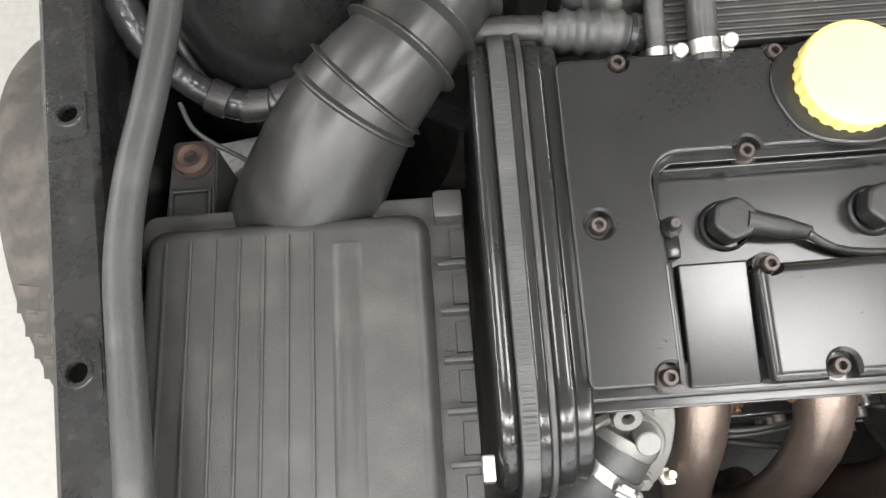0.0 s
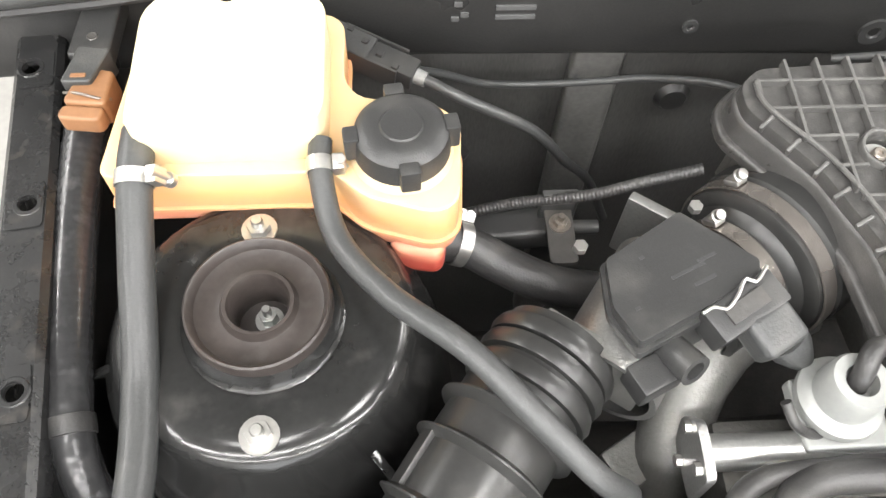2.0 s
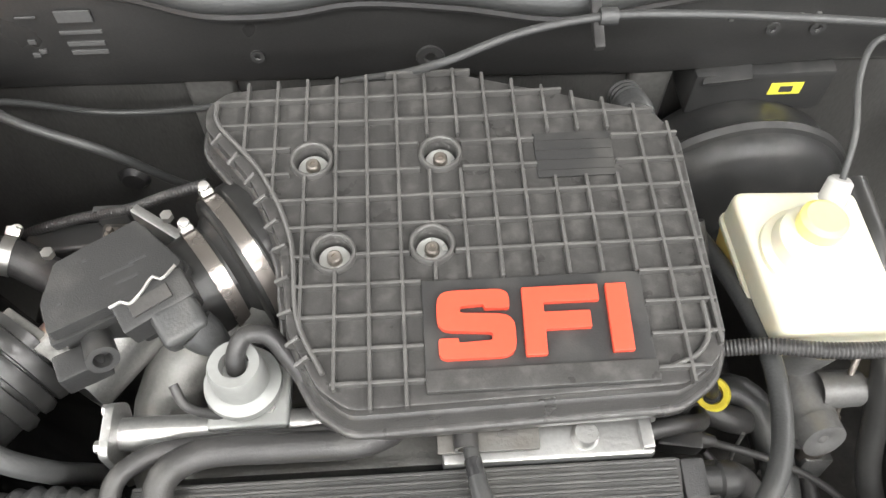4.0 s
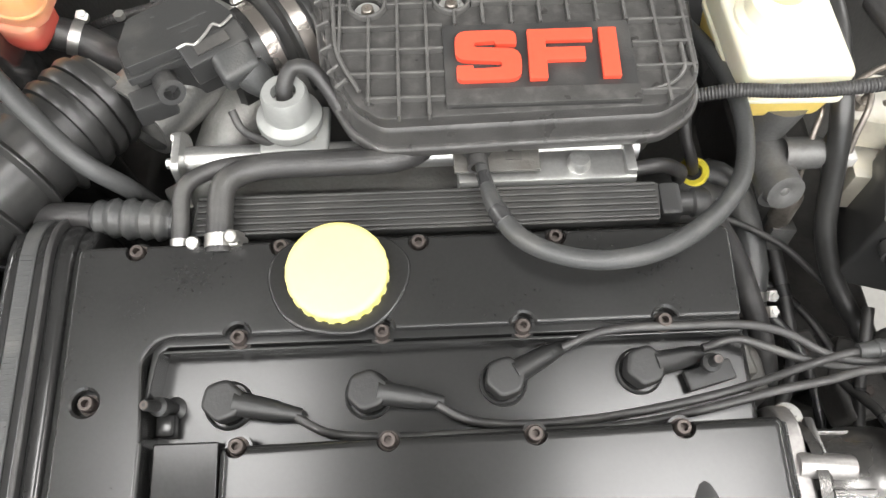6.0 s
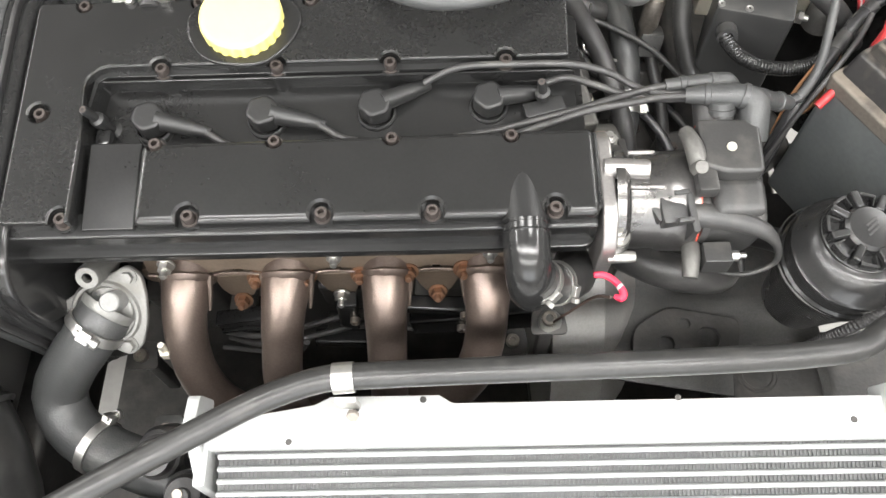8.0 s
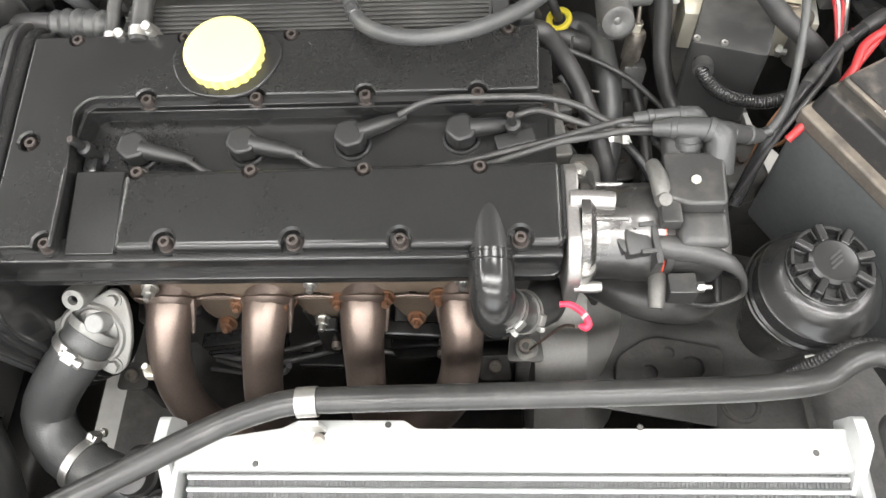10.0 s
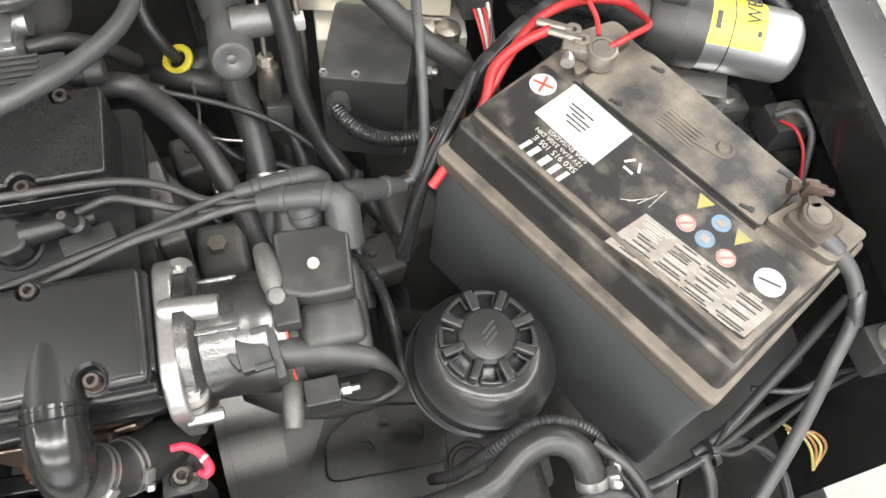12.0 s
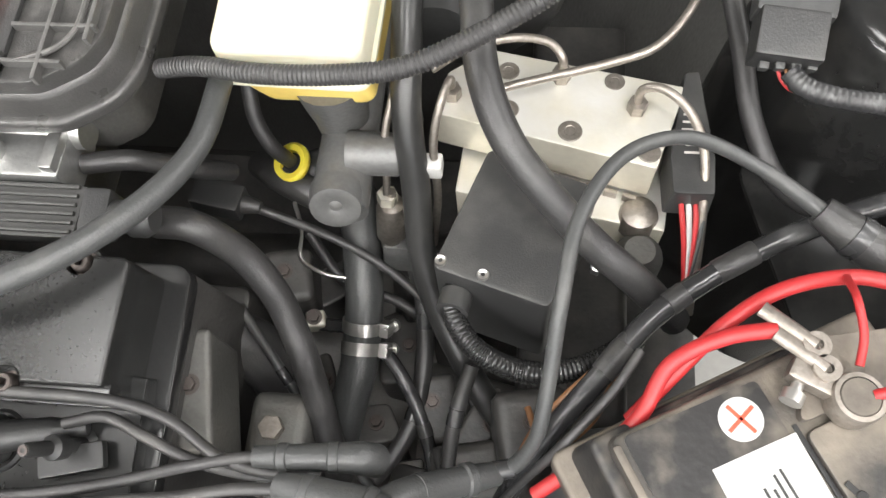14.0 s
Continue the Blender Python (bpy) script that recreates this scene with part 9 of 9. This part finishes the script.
for i in range(4):
    part("pin", box(0.005, 0.004, 0.006, pose(-0.012 + 0.008 * i, -0.014, -0.004, 20, 0, -8), 0.001), M_HOSE, fb)
for i, mm in enumerate((M_REDWIRE, M_BROWN, M_REDWIRE)):
    part("wire", tube([(-0.004 + 0.004 * i, -0.014, -0.006), (-0.002 + 0.004 * i, -0.018, -0.009), (0.003 + 0.002 * i, -0.022, -0.012), (0.008, -0.024, -0.012)], 0.001, 8), mm, fb)
hose("corrugated_conduit", "corrugated conduit along the strut tower", [(0.52, 0.189, 0.864), (0.526, 0.182, 0.862), (0.537, 0.1765, 0.862), (0.55, 0.1735, 0.862), (0.568, 0.1715, 0.862), (0.59, 0.172, 0.862), (0.613, 0.175, 0.862), (0.64, 0.18, 0.861), (0.7, 0.195, 0.856)], 0.0058, M_TAPE, "conduit", rib=0.0002, pitch=0.0032)
for pts, r, mat in (([(0.5, 0.28, 0.84), (0.506, 0.23, 0.835), (0.515, 0.18, 0.82), (0.535, 0.15, 0.805), (0.58, 0.13, 0.8)], 0.006, M_RUBBER), ([(0.66, 0.2, 0.85), (0.672, 0.15, 0.858), (0.685, 0.11, 0.85), (0.72, 0.07, 0.83)], 0.006, M_RUBBER), ([(0.655, 0.16, 0.86), (0.67, 0.13, 0.86), (0.69, 0.11, 0.855), (0.71, 0.1, 0.85)], 0.004, M_TAPE), ([(0.7, 0.22, 0.85), (0.71, 0.16, 0.86), (0.73, 0.1, 0.85), (0.75, 0.05, 0.82)], 0.0055, M_RUBBER), ([(0.44, 0.28, 0.85), (0.47, 0.3, 0.86), (0.5, 0.33, 0.86), (0.56, 0.36, 0.86)], 0.01, M_RUBBER)):
    hose("cable", "black cable by the strut tower", pts, r, mat, "cable", group="cables by the strut tower")
wt = thing("wiper_linkage_box", pose(0.32, 0.476, 0.803), "black plastic box with a small yellow sticker", "plastic box")
part("box", box(0.13, 0.05, 0.05, pose(0.0, 0, 0.0), 0.006), M_PLASTIC, wt)
part("flap", prism([(-0.05, -0.03), (-0.006, -0.03), (0.004, 0.02), (-0.03, 0.02)], 0.0, 0.004, pose(-0.01, 0, 0.028, 12, -6), 0.001), M_PLASTIC, wt)
part("sticker", box(0.03, 0.0008, 0.014, pose(0.022, -0.0255, 0.006), 0.0002), M_LABEL_Y, wt, "small yellow sticker")
part("print_bar", box(0.012, 0.0006, 0.007, pose(0.022, -0.0262, 0.006), 0.0001), M_DARK, wt)
hose("sensor_wire", "grey wire rising from the reservoir cap", [(0.271, 0.253, 0.934), (0.28, 0.276, 0.95), (0.288, 0.31, 0.965), (0.3, 0.33, 0.975), (0.34, 0.345, 0.97)], 0.0022, M_HOSE, "wire")
hose("coil_boot", "thick grey rubber boot on the coil lead", [(0.531, 0.1135, 0.855), (0.545, 0.1035, 0.852), (0.565, 0.092, 0.848), (0.597, 0.077, 0.84)], [0.0078, 0.0104, 0.0118, 0.0124], M_RUBBER, "rubber boot", bands=[(0.4, 0.004), (0.72, 0.003)])

# dark odds and ends low between the engine, gearbox and brake unit
LOW = "dark fittings low beside the engine"
rng = random.Random(11)
for x, y, z, sx, sy, sz in ((0.245, 0.14, 0.63, 0.05, 0.03, 0.03), (0.3, 0.1, 0.6, 0.04, 0.06, 0.03), (0.285, 0.03, 0.62, 0.05, 0.03, 0.04), (0.325, -0.01, 0.6, 0.05, 0.04, 0.03), (0.24, 0.06, 0.61, 0.03, 0.05, 0.04), (0.31, 0.15, 0.64, 0.04, 0.03, 0.05), (0.37, 0.04, 0.63, 0.03, 0.05, 0.04), (0.27, -0.04, 0.64, 0.03, 0.04, 0.03)):
    c = thing("fitting", pose(x, y, z, rng.uniform(-12, 12), rng.uniform(-12, 12), rng.uniform(-40, 40)), "dark cast fitting with a bolt in the gap beside the engine", "fitting", LOW)
    part("body", prism(rounded([(-sx / 2, -sy / 2), (sx / 2, -sy / 2), (sx * 0.3, sy / 2), (-sx / 2, sy * 0.4)], 0.006), -0.06, sz / 2, None, 0.004, segs=3), M_DARK, c)
    part("bolt", hexhead(0.0042, 0.005, pose(sx * 0.1, 0, sz / 2), washer=0.006), M_BOLT, c)
    part("lug", box(sx * 0.4, 0.01, 0.012, pose(-sx * 0.3, sy * 0.4, sz * 0.2, 10, 20, 30), 0.003), M_GREYCAST, c)
for pts, r, mat, lab in (([(0.23, 0.16, 0.69), (0.26, 0.13, 0.67), (0.3, 0.12, 0.66), (0.34, 0.09, 0.65), (0.37, 0.03, 0.64)], 0.004, M_RUBBER, "thin black cable low beside the engine"),
                         ([(0.24, 0.1, 0.66), (0.28, 0.09, 0.675), (0.31, 0.06, 0.67), (0.33, 0.02, 0.65), (0.34, -0.03, 0.62)], 0.005, M_TAPE, "taped cable low beside the engine"),
                         ([(0.31, 0.145, 0.69), (0.318, 0.12, 0.67), (0.322, 0.08, 0.655), (0.315, 0.03, 0.645), (0.29, -0.01, 0.64)], 0.0065, M_RUBBER, "black hose low beside the engine"),
                         ([(0.2, 0.09, 0.72), (0.225, 0.06, 0.71), (0.25, 0.03, 0.69), (0.28, 0.0, 0.66), (0.31, -0.03, 0.63)], 0.0035, M_HOSE, "grey cable low beside the engine"),
                         ([(0.36, 0.06, 0.72), (0.352, 0.03, 0.71), (0.348, 0.0, 0.69), (0.35, -0.04, 0.66)], 0.005, M_RUBBER, "short black cable under the control box"),
                         ([(0.34, 0.01, 0.68), (0.355, -0.03, 0.7), (0.362, -0.07, 0.7), (0.365, -0.11, 0.67)], 0.0045, M_RUBBER, "short black cable by the steering reservoir")):
    hose("cable", lab, pts, r, mat, "cable", bands=[(0.35, 0.006), (0.7, 0.005)])
EX = "dark brackets behind the exhaust"
for x, y, z, sx, sz, ry in ((-0.1, -0.125, 0.63, 0.09, 0.012, -14), (-0.1, -0.125, 0.612, 0.09, 0.01, -16), (-0.1, -0.125, 0.595, 0.085, 0.01, -18), (-0.01, -0.125, 0.635, 0.02, 0.06, 4), (0.08, -0.125, 0.645, 0.07, 0.012, 8), (0.08, -0.126, 0.61, 0.06, 0.03, -6), (-0.012, -0.13, 0.575, 0.08, 0.014, 6), (0.16, -0.126, 0.62, 0.05, 0.04, -8)):
    c = thing("bracket", pose(x, y, z, 0, ry, 0), "black pressed bracket on the block behind the exhaust", "bracket", EX)
    part("web", box(sx, 0.016, sz, None, 0.003, segs=3), M_GLOSS, c)
    part("foot", box(sx * 0.3, 0.03, sz * 0.8, pose(-sx * 0.2, 0.014, 0), 0.003), M_DARK, c)
    part("bolt", allen(0.005, 0.006, pose(sx * 0.35, -0.008, 0, 90)), M_STEEL, c)
